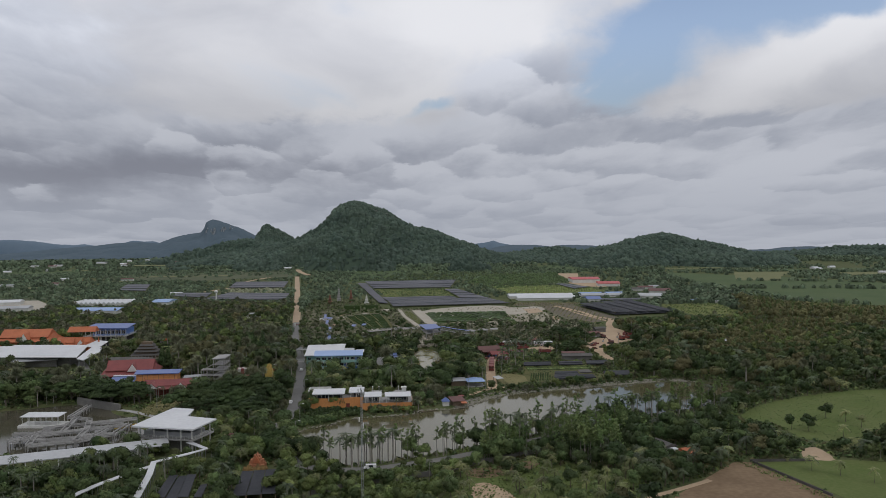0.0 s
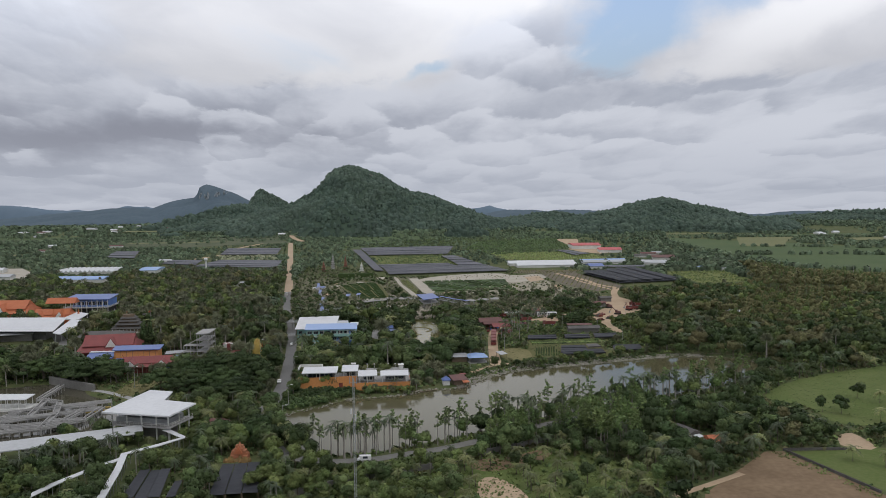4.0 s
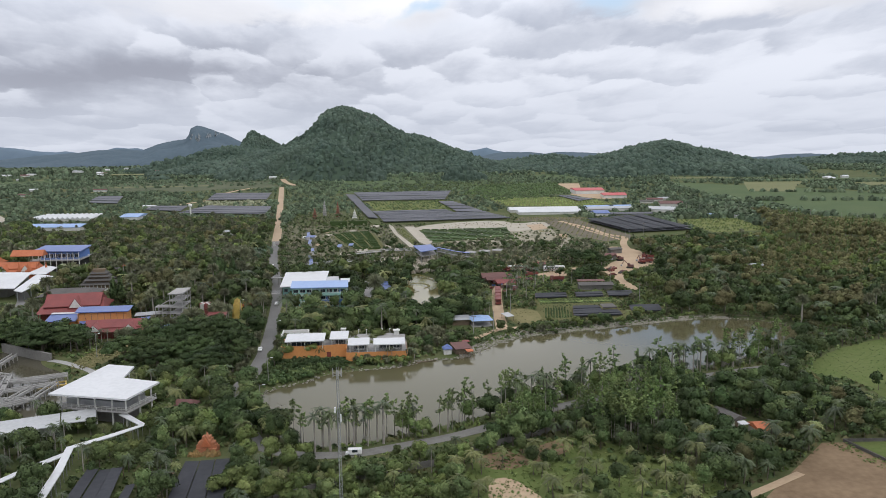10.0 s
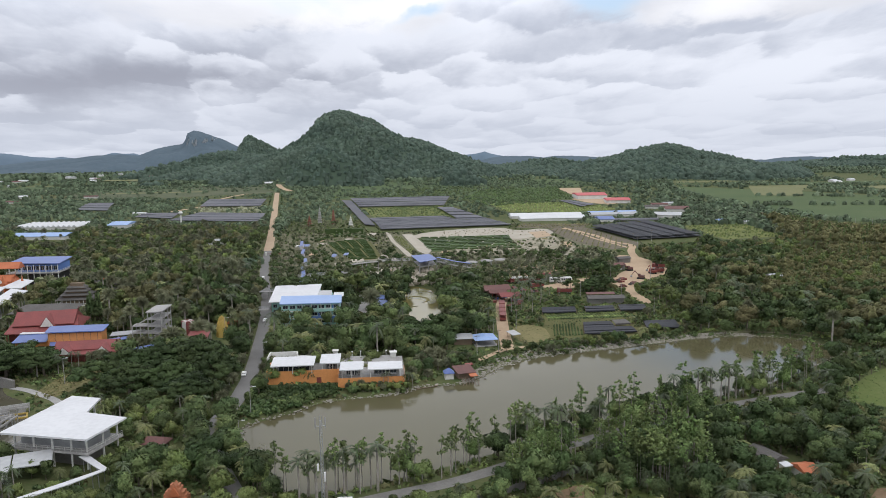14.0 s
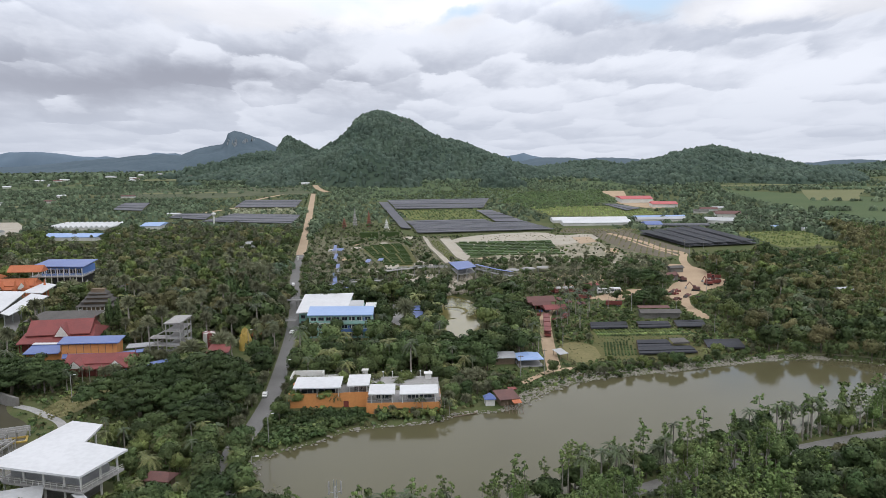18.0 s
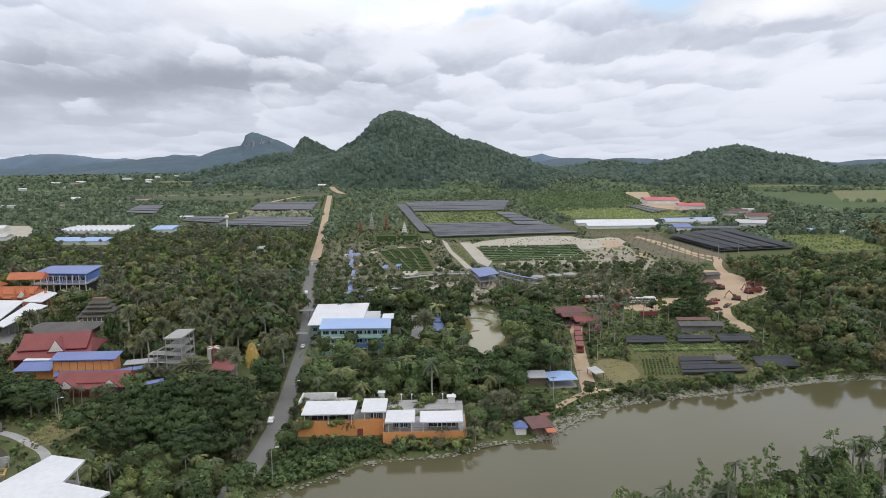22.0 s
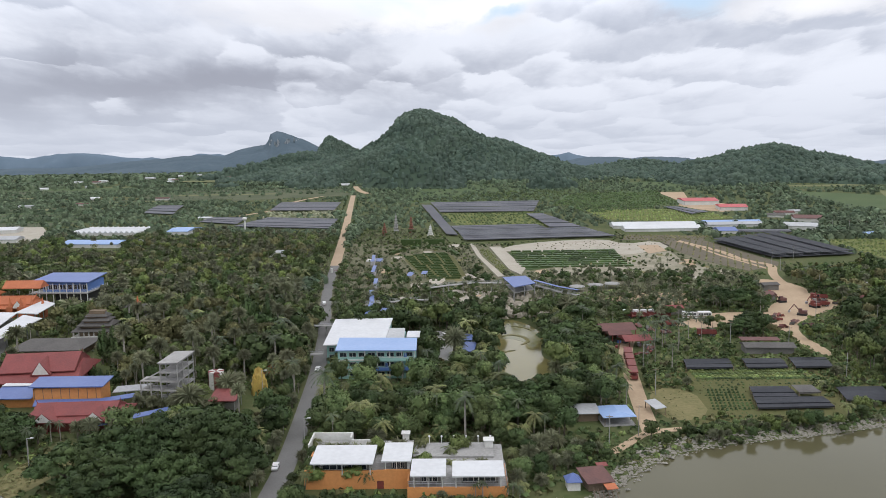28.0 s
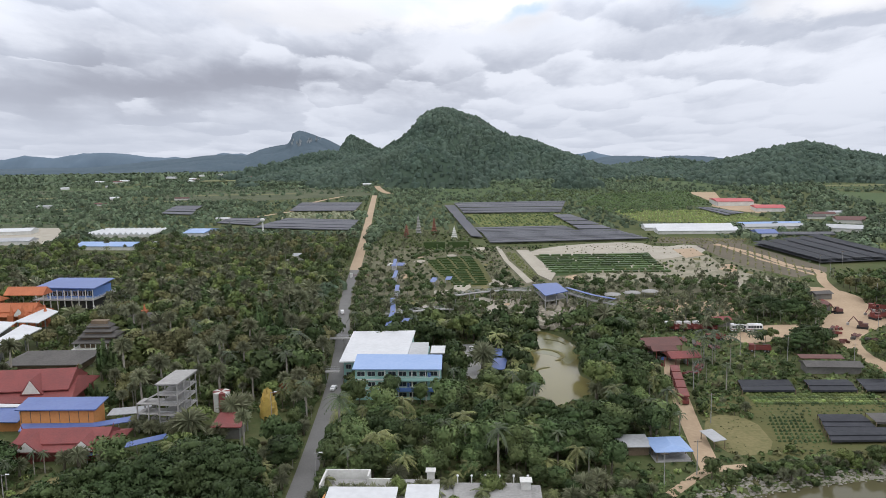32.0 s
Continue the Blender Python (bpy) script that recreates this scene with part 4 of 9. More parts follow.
# bare limestone on the far hill's steep end and below the main summit
cl = Mesh()
rc = random.Random(4)
for mid, wide, low, tall, n_ in ((-874, 3, 62, 16, 4), (-838, 9, 54, 22, 11), (-803, 7, 64, 18, 8), (-780, 4, 72, 12, 4)):
    for k in range(n_):
        x, want = rc.gauss(mid, 0.5 * wide), low + rc.uniform(-8, 14)
        y = next((y for y in range(3500, 4200, 8) if float(rock_height(np.array([x]), np.array([float(y)]))[0]) > want), 3900)
        cl.dome((x, y, want - 6), rc.uniform(2.5, 5), 8, tall * rc.uniform(0.7, 1.1), 7, 3, True, 0.4, rc)
tagged(new("cliff", cl.mesh("cliff", M["cliff"])), "pale bare limestone cliff on a far hill", "cliff", kind="structure")
cl = Mesh()
for k in range(20):
    x, y = rc.uniform(-35, 22), rc.uniform(1790, 1850)
    z = float(main_height(np.array([x]), np.array([y]))[0])
    cl.dome((x, y, z + rc.uniform(-1, 3)), rc.uniform(2, 5), 4, rc.uniform(3, 7), 7, 3, True, 0.35, rc)
tagged(new("rock_outcrop", cl.mesh("rock_outcrop", M["outcrop"])), "grey rock outcrop among trees below the summit", "cliff", kind="structure")


def plant_rows(name, poly, along, gap, step, size, mat, label, seed=1, skip=0.1):
    """Small plants in straight rows over a plan polygon; along: the rows' heading in degrees."""
    rng = np.random.default_rng(seed)
    ca, sa = math.cos(radians(along)), math.sin(radians(along))
    cx, cy = sum(p[0] for p in poly) / len(poly), sum(p[1] for p in poly) / len(poly)
    reach = max(math.hypot(p[0] - cx, p[1] - cy) for p in poly)
    u, v = np.meshgrid(np.arange(-reach, reach, step), np.arange(-reach, reach, gap))
    u = u.ravel() + rng.uniform(-.2, .2, u.size) * step
    v = v.ravel() + rng.uniform(-.06, .06, v.size) * gap
    x, y = cx + u * ca - v * sa, cy + u * sa + v * ca
    ok = inside(x, y, poly) & (rng.random(len(x)) > skip)
    x, y = x[ok], y[ok]
    tree_carpet(name, x, y, land(x, y), size, mat, rng, label, 3, 1.1)


plant_rows("nursery_rows", [(110, 1032), (150, 1176), (269, 1205), (248, 994), (143, 969)], 8, 9, 4.0, 2.0, "leaf_dark", "rows of dark green nursery plants", 2, .2)
plant_rows("nursery_rows", [(130, 945), (240, 946), (255, 850), (191, 822), (137, 851)], -12, 6, 3.0, 1.1, "leaf_light", "rows of yellow-green nursery plants", 3, .15)
plant_rows("nursery_rows", [(-18, 930), (76, 928), (92, 810), (-2, 806)], 4, 7, 3.2, 1.2, "leaf", "rows of young nursery plants", 4, .25)
plant_rows("nursery_rows", [(132, 735), (190, 720), (181, 699), (148, 694), (120, 706)], -6, 4.5, 2.6, 0.8, "leaf_olive", "rows of potted nursery plants", 5, .2)
plant_rows("nursery_rows", [(262, 690), (322, 690), (312, 606), (262, 600)], 2, 5, 2.8, 1.0, "leaf_light", "rows of yellow-green nursery plants", 6, .2)
plant_rows("nursery_rows", [(145, 687), (181, 697), (185, 576), (162, 545), (152, 600)], 72, 4.2, 2.6, 0.6, "leaf_olive", "rows of small grey-green bed plants", 7, .3)
plant_rows("nursery_rows", [(100, 1075), (245, 1235), (60, 1260), (-60, 1080)], 6, 11, 5, 2.0, "leaf", "rows of green orchard trees", 8, .2)
plant_rows("grey_shrubs", [(-200, 906), (-122, 884), (-135, 962), (-208, 970)], -8, 9, 6, 2.4, "frond_grey", "rows of grey-green shrubs between the shade nets", 12, .2)
plant_rows("nursery_rows", [(102, 1060), (227, 1040), (205, 948), (120, 912)], 12, 8, 4.0, 1.7, "leaf_dark", "rows of dark green nursery plants", 13, .2)
plant_rows("gravel_plants", [(55, 692), (110, 706), (139, 692), (142, 645), (106, 655), (52, 654)], 10, 5.0, 4.0, 0.5, "leaf_olive", "young plants on the gravel ground", 9, .5)

plant_rows("nursery_rows", [(72, 363), (127, 363), (127, 351), (74, 351)], 3, 2.4, 1.6, 0.42, "leaf", "rows of potted plants between the shade nets", 14, .15)
plant_rows("nursery_rows", [(71, 349), (82.5, 349), (81, 326), (75, 324)], 3, 2.6, 1.5, 0.4, "leaf_dark", "rows of potted plants beside the shade nets", 15, .2)
# pale paving and gravel patches among the garden plants
rg_ = random.Random(77)
for k in range(44):
    x, y = (rg_.uniform(-60, 12), rg_.uniform(470, 690)) if k < 24 else (rg_.uniform(40, 150), rg_.uniform(535, 632))
    if inside([x], [y], POND)[0]:
        continue
    w = rg_.uniform(2.0, 5.5)
    a0 = rg_.uniform(0, 6.28)
    poly = [(x + w * rg_.uniform(.6, 1.2) * math.cos(a0 + a), y + 2.2 * w * rg_.uniform(.6, 1.2) * math.sin(a0 + a)) for a in (0, 1.05, 2.1, 3.15, 4.2, 5.25)]
    field("paved_patch", poly, rg_.choice(["pale_stone", "pale_stone", "dirt", "straw"]), "pale gravel patch among garden plants", 0.045 + 0.004 * (k % 7), seen=False, clear=k % 3 != 0)

# tufts of grass and weeds on the open ground
rt_ = np.random.default_rng(5)
for nm, poly, n_, mt, sz in (("grass_tufts", [(56, 372), (128, 372), (132, 330), (108, 324), (76, 320), (56, 319)], 420, "leaf_olive", .22), ("meadow_tufts", [(140, 245), (155, 262), (200, 285), (225, 293), (245, 280), (187, 219), (161, 207), (152, 234)], 1500, "leaf", .2),
                             ("clearing_tufts", [(24, 191), (52, 199), (78, 168), (74, 156), (50, 140), (10, 140), (14, 165)], 2200, "leaf_light", .32), ("bank_tufts", [(-112, 279), (-109, 302), (-96, 305), (-104, 276)], 260, "leaf_olive", .4),
                             ("field_edge_tufts", [(113, 187), (119, 186), (128, 150), (124, 150)], 160, "leaf_light", .35), ("shore_weeds", [(5, 276), (36, 292), (60, 312), (110, 322), (110, 326), (50, 316), (20, 292), (5, 282)], 900, "leaf", .4)):
    q = np.array(poly)
    x, y = rt_.uniform(q[:, 0].min(), q[:, 0].max(), 3 * n_), rt_.uniform(q[:, 1].min(), q[:, 1].max(), 3 * n_)
    ok = inside(x, y, poly)
    x, y = x[ok][:n_], y[ok][:n_]
    tree_carpet(nm, x, y, land(x, y), sz, mt, rt_, "tufts of grass and weeds on open ground", 5, 1.0, False)

# hedgerows between the far fields and loose trees on the plain
hr = np.random.default_rng(8)
px, py = hr.uniform(-1000, -170, 1500), hr.uniform(820, 1420, 1500)
ok = inside(px, py, [(-1000, 810), (-470, 810), (-380, 860), (-370, 1150), (-170, 1260), (-160, 1440), (-1300, 1440)]) & (np.sin(px * .021) + np.sin(py * .034 + px * .01) + hr.uniform(-1, 1, 1500) > 0.1)
tree_carpet("scattered_trees", px[ok], py[ok], land(px[ok], py[ok]) + 0.8, 2.8, "wood_hazed", hr, "loose trees and scrub on the plain", 6, 1.1)
for line in ([(457, 650), (404, 713), (398, 995), (431, 1195)], [(470, 985), (560, 950), (650, 900)], [(415, 860), (520, 840), (640, 800)], [(500, 1170), (640, 1160), (800, 1120)], [(-420, 1020), (-560, 1000), (-760, 1010)], [(-400, 1180), (-600, 1170), (-820, 1200)], [(-330, 900), (-420, 905), (-560, 890)]):
    px, py = [], []
    for (ax, ay), (bx, by) in zip(line, line[1:]):
        n_ = int(math.hypot(bx - ax, by - ay) / 4.5)
        u = hr.random(n_)
        px.append(ax + (bx - ax) * u + hr.uniform(-5, 5, n_))
        py.append(ay + (by - ay) * u + hr.uniform(-5, 5, n_))
    px, py = np.concatenate(px), np.concatenate(py)
    tree_carpet("hedgerow", px, py, land(px, py) + 1.2, 3.0, "wood_hazed", hr, "uneven hedgerow of trees between fields", 6, 1.1)

# ---- buildings ----
def post(parent, x, y, z0, z1, r=0.14, mat="white_wall", name="post"):
    return part(name, Mesh().box(x - r, x + r, y - r, y + r, z0, z1), mat, parent)


def window(parent, x0, x1, y, z0, z1, mat="white_wall", side=-1):
    """A framed pane in a wall that faces along y; the frame stands proud of the wall."""
    w = part("window", Mesh().box(x0, x1, y + side * 0.05, y + side * 0.003, z0, z1), "glass", parent)
    f = Mesh()
    for a, b, c, d in ((x0 - .08, x0, z0 - .08, z1 + .08), (x1, x1 + .08, z0 - .08, z1 + .08), (x0, x1, z0 - .08, z0), (x0, x1, z1, z1 + .08), ((x0 + x1) / 2 - .03, (x0 + x1) / 2 + .03, z0, z1)):
        f.box(a, b, y + side * 0.09, y + side * 0.002, c, d)
    part("window_frame", f, mat, w)
    return w


def footprint(poly, margin=1.5, seen=False):
    cx, cy = sum(p[0] for p in poly) / len(poly), sum(p[1] for p in poly) / len(poly)
    CLEAR.append([(x + math.copysign(margin, x - cx), y + math.copysign(margin, y - cy)) for x, y in poly])
    if seen:
        OPEN.append(poly)


def rect(x0, x1, y0, y1):
    return [(x0, y0), (x1, y0), (x1, y1), (x0, y1)]


def railing(parent, pts, z, h=1.0, step=2.0, mat="white_wall"):
    rail = Mesh()
    for (x0, y0), (x1, y1) in zip(pts, pts[1:]):
        n = max(1, int(math.hypot(x1 - x0, y1 - y0) / step))
        for k in (0.55, 1.0):
            rail.tube((x0, y0, z + h * k), (x1, y1, z + h * k), 0.05, n=5)
        for i in range(n + 1):
            x, y = x0 + (x1 - x0) * i / n, y0 + (y1 - y0) * i / n
            rail.tube((x, y, z), (x, y, z + h), 0.045, n=5)
    return part("railing", rail, mat, parent)


# terrace restaurant with an orange wall on the lake
orange = thing("lakeside_restaurant", -37, 281.5, 0, 0, "lakeside restaurant with a long orange wall and white flat canopies", "building")
w1 = Mesh().prism([(0, 0), (16.4, 0), (16.4, 0.35), (0, 0.35)], 0, 4.4)
w1.box(18.0, 24.0, 0, 0.35, 0, 4.6).box(16.4, 18.0, 0, 0.35, 2.0, 4.5)
part("front_wall", w1, "orange", orange)
part("side_wall", Mesh().box(0, 0.35, 0.35, 12, 0, 4.4), "orange", orange)
part("terrace_wall", Mesh().box(23.7, 45.7, -6.2, -5.85, -0.4, 3.2).box(23.7, 24.0, -5.85, 0, -0.4, 4.6).box(45.4, 45.7, -5.85, 6, -0.4, 3.4), "orange", orange, "lower orange retaining wall")
part("door", Mesh().box(16.45, 17.95, 0.15, 0.25, 0, 2.0), "red_metal", orange, "small dark red door in the orange wall")
part("terrace_floor", Mesh().box(0.35, 23.7, 0.35, 20, 3.2, 3.5).box(24.0, 45.4, -5.85, 18, 2.9, 3.2), "concrete", orange)
railing(orange, [(23.9, -6.0), (45.5, -6.0), (45.5, 5)], 3.4, 1.1, 1.5, "steel")
for x0, x1, y0, y1, h in ((1.6, 15.8, -1.2, 8.8, 6.6), (17.6, 24.3, -0.6, 9.4, 6.9), (24.4, 32.1, -7.2, 1.2, 6.3), (33.5, 44.8, -7.2, 0.2, 6.2)):
    c = part("canopy", Mesh().slab(rect(x0, x1, y0, y1), [h, h, h + 0.35, h + 0.35], 0.32), "white_roof", orange, "white flat canopy")
    fl = 3.5 if x1 < 24.5 else 3.2
    for px in (x0 + 0.8, (x0 + x1) / 2, x1 - 0.8):
        for py in (y0 + 0.9, y1 - 0.8):
            part("post", Mesh().box(px - .1, px + .1, py - .1, py + .1, fl, h - 0.2), "white_wall", c)
    # Darker concrete colour puts the dim interior into the room's walls.
    part("room", Mesh().box(x0 + 2.0, x1 - 1.2, y0 + 3.0, y1 - 1.0, fl, h - 0.35), "concrete_dark", c, "glazed room under the canopy, interior shade in its grey")
    for k in range(3):
        a = x0 + 2.3 + k * (x1 - x0 - 4.0) / 3
        window(c, a, a + (x1 - x0 - 4.6) / 3, y0 + 3.0, fl + 0.5, h - 0.7)
rear = Mesh().box(-1.5, 8.5, 20.6, 21.0, 0, 5.4).box(-1.5, -1.1, 13, 20.6, 0, 5.4).box(8.1, 8.5, 17.5, 20.6, 0, 5.4).box(8.5, 14, 17.3, 17.7, 0, 4.8)
part("rear_wall", rear, "white_wall", orange, "pale green-white rear walls")
part("rear_terrace", Mesh().box(27, 43.2, 9.5, 18, 3.2, 3.7), "concrete", orange, "grey roof terrace")
for k in range(6):
    p_ = part("lamp_post", Mesh().box(27.6 + 3 * k, 27.8 + 3 * k, 17.4, 17.6, 3.7, 5.4), "white_wall", orange)
    part("globe", Mesh().dome((27.7 + 3 * k, 17.5, 5.5), 0.28, 0.28, 0.28, 8, 4, True), "white_paint", p_)
part("kiosk", Mesh().box(41.2, 43.2, 14.5, 16.5, 3.7, 5.4).box(40.9, 43.5, 14.2, 16.8, 5.4, 5.6), "white_wall", orange)
part("kiosk", Mesh().box(20.9, 22.5, 20, 21.6, 0, 5.2).box(20.6, 22.8, 19.7, 21.9, 5.2, 5.4), "white_wall", orange)
footprint(rect(-38, -13, 281, 303), 1.0)
footprint(rect(-13, 9, 275, 303), 1.0)
CLEAR.append(rect(-42, -13, 280, 283))

# three-storey turquoise hall with a white roof and a blue front roof
hall = thing("turquoise_hall", -42.5, 362.5, 0, 0, "turquoise three-storey hall with blue front roof and white main roof", "building")
part("front_body", Mesh().box(0.8, 26.0, 1.8, 13.4, 0, 9.7), "teal", hall)
part("main_body", Mesh().box(-5.6, 14.2, 19.0, 53.0, 0, 7.4).box(14.2, 21.0, 19.0, 37.0, 0, 7.2), "teal", hall)
part("main_roof", Mesh().slab([(-6.6, 16.8), (14.6, 16.0), (14.8, 53.0), (-8.0, 54.6)], [7.6, 8.2, 8.6, 8.0], 0.4), "white_roof", hall, "large white metal roof")
# Duller white gives the other slope its shade by colour.
part("side_roof", Mesh().slab([(14.65, 15.8), (21.6, 15.8), (20.6, 37.5), (14.75, 37.5)], [7.9, 7.9, 8.3, 8.3], 0.35), "pale_roof", hall, "side roof with slope shade in its duller white")
part("annexe", Mesh().box(21.7, 25.5, 20, 35, 0, 6.4), "dark", hall, "shaded open annexe")
part("annexe_roof", Mesh().slab(rect(21.65, 26.4, 28, 36), [7.2, 7.2, 7.5, 7.5], 0.25), "white_roof", hall)
part("front_roof", Mesh().slab([(0.2, 0.7), (26.8, 0.1), (26.4, 13.4), (-0.4, 14.6)], [10.0, 10.0, 10.7, 10.7], 0.35), "sky_roof", hall, "bright blue sloped metal roof")
for lv, z in enumerate((0.0, 3.2, 6.4)):
    if lv:
        part("floor_band", Mesh().box(0.7, 26.1, 1.55, 1.797, z - 0.25, z + 0.15), "white_wall", hall, "pale floor band")
        bal = part("balcony", Mesh().box(9.5, 26.3, 0.5, 1.54, z - 0.2, z).box(9.5, 26.3, 0.5, 0.62, z, z + 0.95), "blue_wall" if lv == 1 else "teal", hall, "painted balcony parapet")
        part("rail", Mesh().tube((9.5, 0.56, z + 1.05), (26.3, 0.56, z + 1.05), 0.05, n=6), "white_wall", bal)
    for k in range(8):
        window(hall, 1.5 + 3.1 * k, 3.7 + 3.1 * k, 1.8, z + 1.1, z + 2.4)
    part("door", Mesh().box(10.2 + lv * 6.2, 11.1 + lv * 6.2, 1.73, 1.796, z + 0.16, z + 2.1), "blue_wall" if lv else "dark", hall, "door")
for k in range(5):
    post(hall, 9.8 + 4.05 * k, 0.9, 0, 9.7, 0.14, "white_wall", "pillar")
for k in range(6):
    window(hall, -4.8 + 0.0, -3.2, 19.0, 2.0 + k % 2 * 2.6, 3.4 + k % 2 * 2.6) if k < 2 else None
footprint(rect(-51, -16, 362, 417), 1.0)

# open concrete frame tower with stairs
tower = thing("concrete_tower", -90, 337, 0, -3, "unfinished grey concrete frame tower with open floors and stairs", "tower")
for k in range(5):
    z = 2.75 * (k + 1)
    part("floor_slab", Mesh().box(-0.3, 5.4, -0.3, 12.3, z - 0.28, z), "concrete", tower)
    if k < 4:
        railing(tower, [(0, 0), (5.2, 0), (5.2, 12)], z, 0.8, 4.0, "steel")
        st_ = Mesh()
        for s in range(9):
            st_.box(-5.6 + 0.55 * s, -5.0 + 0.55 * s, 1.2 + 0.15 * (k % 2), 2.6, z - 2.75 + 0.3 * s, z - 2.75 + 0.3 * s + 0.16)
        part("stair", st_, "concrete", tower)
for x in (0, 5.2):
    for y in (0, 4, 8, 12):
        part("column", Mesh().box(x - .15, x + .15, y - .15, y + .15, 0, 13.5), "concrete", tower)
for k in range(3):
    z = 2.75 * (k + 1)
    part("landing", Mesh().box(-6.6, -0.35, 0.2, 5.0, z - 0.22, z), "concrete", tower)
for x in (-6.4, -3.3):
    for y in (0.4, 4.8):
        part("column", Mesh().box(x - .16, x + .16, y - .16, y + .16, 0, 8.3), "concrete", tower)
part("roof_slab", Mesh().slab(rect(-0.6, 5.7, -0.6, 12.6), [14.0, 14.2, 14.2, 14.0], 0.25), "concrete", tower)
footprint(rect(-97, -84, 336, 351), 1.0)

# yellow-orange pavilion with blue roofs
yellow_hall = thing("orange_pavilion", -128.5, 335, 0, 2, "orange-walled pavilion with long blue metal roofs", "building")
part("wall", Mesh().box(0.6, 20.6, 1.0, 7.6, 0, 6.6), "orange", yellow_hall)
for k in range(8):
    part("wall_rib", Mesh().box(0.9 + 2.6 * k, 1.05 + 2.6 * k, 0.92, 0.998, 3.4, 6.6), "wood", yellow_hall)
part("roof", Mesh().slab([(-0.2, 0.2), (21.8, -0.2), (21.4, 8.9), (-1.2, 9.2)], [7.4, 7.4, 7.9, 7.9], 0.3), "blue_roof", yellow_hall)
part("front_canopy", Mesh().slab([(3.0, -4.6), (22.0, -1.8), (33, 3.6), (31, 6.0), (20.5, 0.2), (1.5, 0.2)], [3.2, 3.2, 3.2, 3.6, 3.6, 3.6], 0.2), "blue_roof", yellow_hall, "low blue canopy")
part("side_roof", Mesh().slab([(-13.5, 2.0), (-0.7, 2.0), (-0.7, 10), (-13.5, 11)], [3.4, 3.4, 4.6, 4.6], 0.25), "blue_roof", yellow_hall, "low blue side roof")
part("side_edge", Mesh().slab([(-13.5, 10.2), (-0.8, 10.0), (-0.8, 12), (-13.5, 13)], [4.9, 4.9, 4.9, 4.9], 0.2), "white_roof", yellow_hall)
part("side_wall", Mesh().box(-13, -0.8, 4.0, 9.5, 0, 3.0), "orange", yellow_hall)
part("link_roof", Mesh().slab([(22.5, 4.5), (33.5, 7.0), (32.5, 11), (22.5, 8.6)], [4.0, 4.0, 4.6, 4.6], 0.2), "grey_roof", yellow_hall, "flat grey link roof")
for x, y in ((4, -4), (12, -2.8), (20, -1.6), (27, 1.2), (32, 4.2)):
    post(yellow_hall, x, y, 0, 3.0, 0.12, "steel")
footprint(rect(-142, -96, 331, 346), 1.0)


def thai_hall(name, x, y, turn, length, depth, eave, ridge, roof, label, gables=1, wall="red_metal", inset=-0.6, lift=0.0):
    """A hall under a steep two-tier roof with a white pediment on its gable."""
    t = thing(name, x, y, 0, turn, label, "temple hall")
    part("wall", Mesh().box(1.5, length - 1.5, 2.0, depth - 2.0, 0, eave), wall, t)
    part("lower_roof", Mesh().gable(0, length, 0, depth, eave, eave + 0.62 * (ridge - eave), 0.3, 2.0), roof, t)
    up_r = part("upper_roof", Mesh().gable(2.2, length - 2.2, depth * 0.17, depth * 0.83, eave + 0.34 * (ridge - eave), ridge, 0.3), roof, t)
    for k in range(gables):
        gx = length * (0.56 if gables == 1 else (k + 0.5) / gables)
        part("cross_gable", Mesh().gable(gx - 3.2, gx + 3.2, inset, depth * 0.5, eave + lift + 0.3, eave + lift * 0.4 + 0.75 * (ridge - eave) + 0.4, 0.25, along="y"), roof, t)
        ped = Mesh()
        h, b0, f0 = eave + lift * 0.4 + 0.75 * (ridge - eave) + 0.25, eave + lift + 0.35, inset - 0.06
        ped.add([(gx - 2.6, f0, b0), (gx + 2.6, f0, b0), (gx, f0, h), (gx - 2.6, f0 + 0.16, b0), (gx + 2.6, f0 + 0.16, b0), (gx, f0 + 0.16, h)],
                [(0, 1, 2), (5, 4, 3), (0, 2, 5, 3), (1, 4, 5, 2), (0, 3, 4, 1)])
        part("pediment", ped, "white_wall", t, "white triangular pediment")
    for ex in (2.2, length - 2.2):
        part("finial", Mesh().tube((ex, depth / 2, ridge - 0.1), (ex + (0.5 if ex > 3 else -0.5), depth / 2, ridge + 1.3), 0.16, 0.03, 6), roof, up_r)
    for k in range(int(length // 3.2)):
        post(t, 1.0 + 3.1 * k, 0.8, 0, eave, 0.16, wall, "pillar")
    return t


thai_hall("red_hall", -151, 350, 8, 28, 25, 3.6, 10.0, "red_tile", "large hall under a steep dark red tiled roof", inset=3.0, lift=1.2)
thai_hall("red_hall_low", -121.5, 316, 4, 27, 15, 3.2, 6.6, "red_tile", "low red-tiled hall with small gables among palms", 2)
footprint(rect(-152, -121, 349, 382), 0.5, True)
footprint(rect(-123, -94, 314, 332), 0.5)
grey_hall = thing("grey_hall", -168, 391, 0, 2, "wide low hall under a dark grey hipped roof", "building")
part("wall", Mesh().box(2, 26, 2, 17, 0, 3.2), "wood", grey_hall)
part("roof", Mesh().gable(0, 28, 0, 19, 3.2, 5.6, 0.25, 6.0), "dark_roof", grey_hall)
footprint(rect(-168, -138, 391, 411), 0.5)

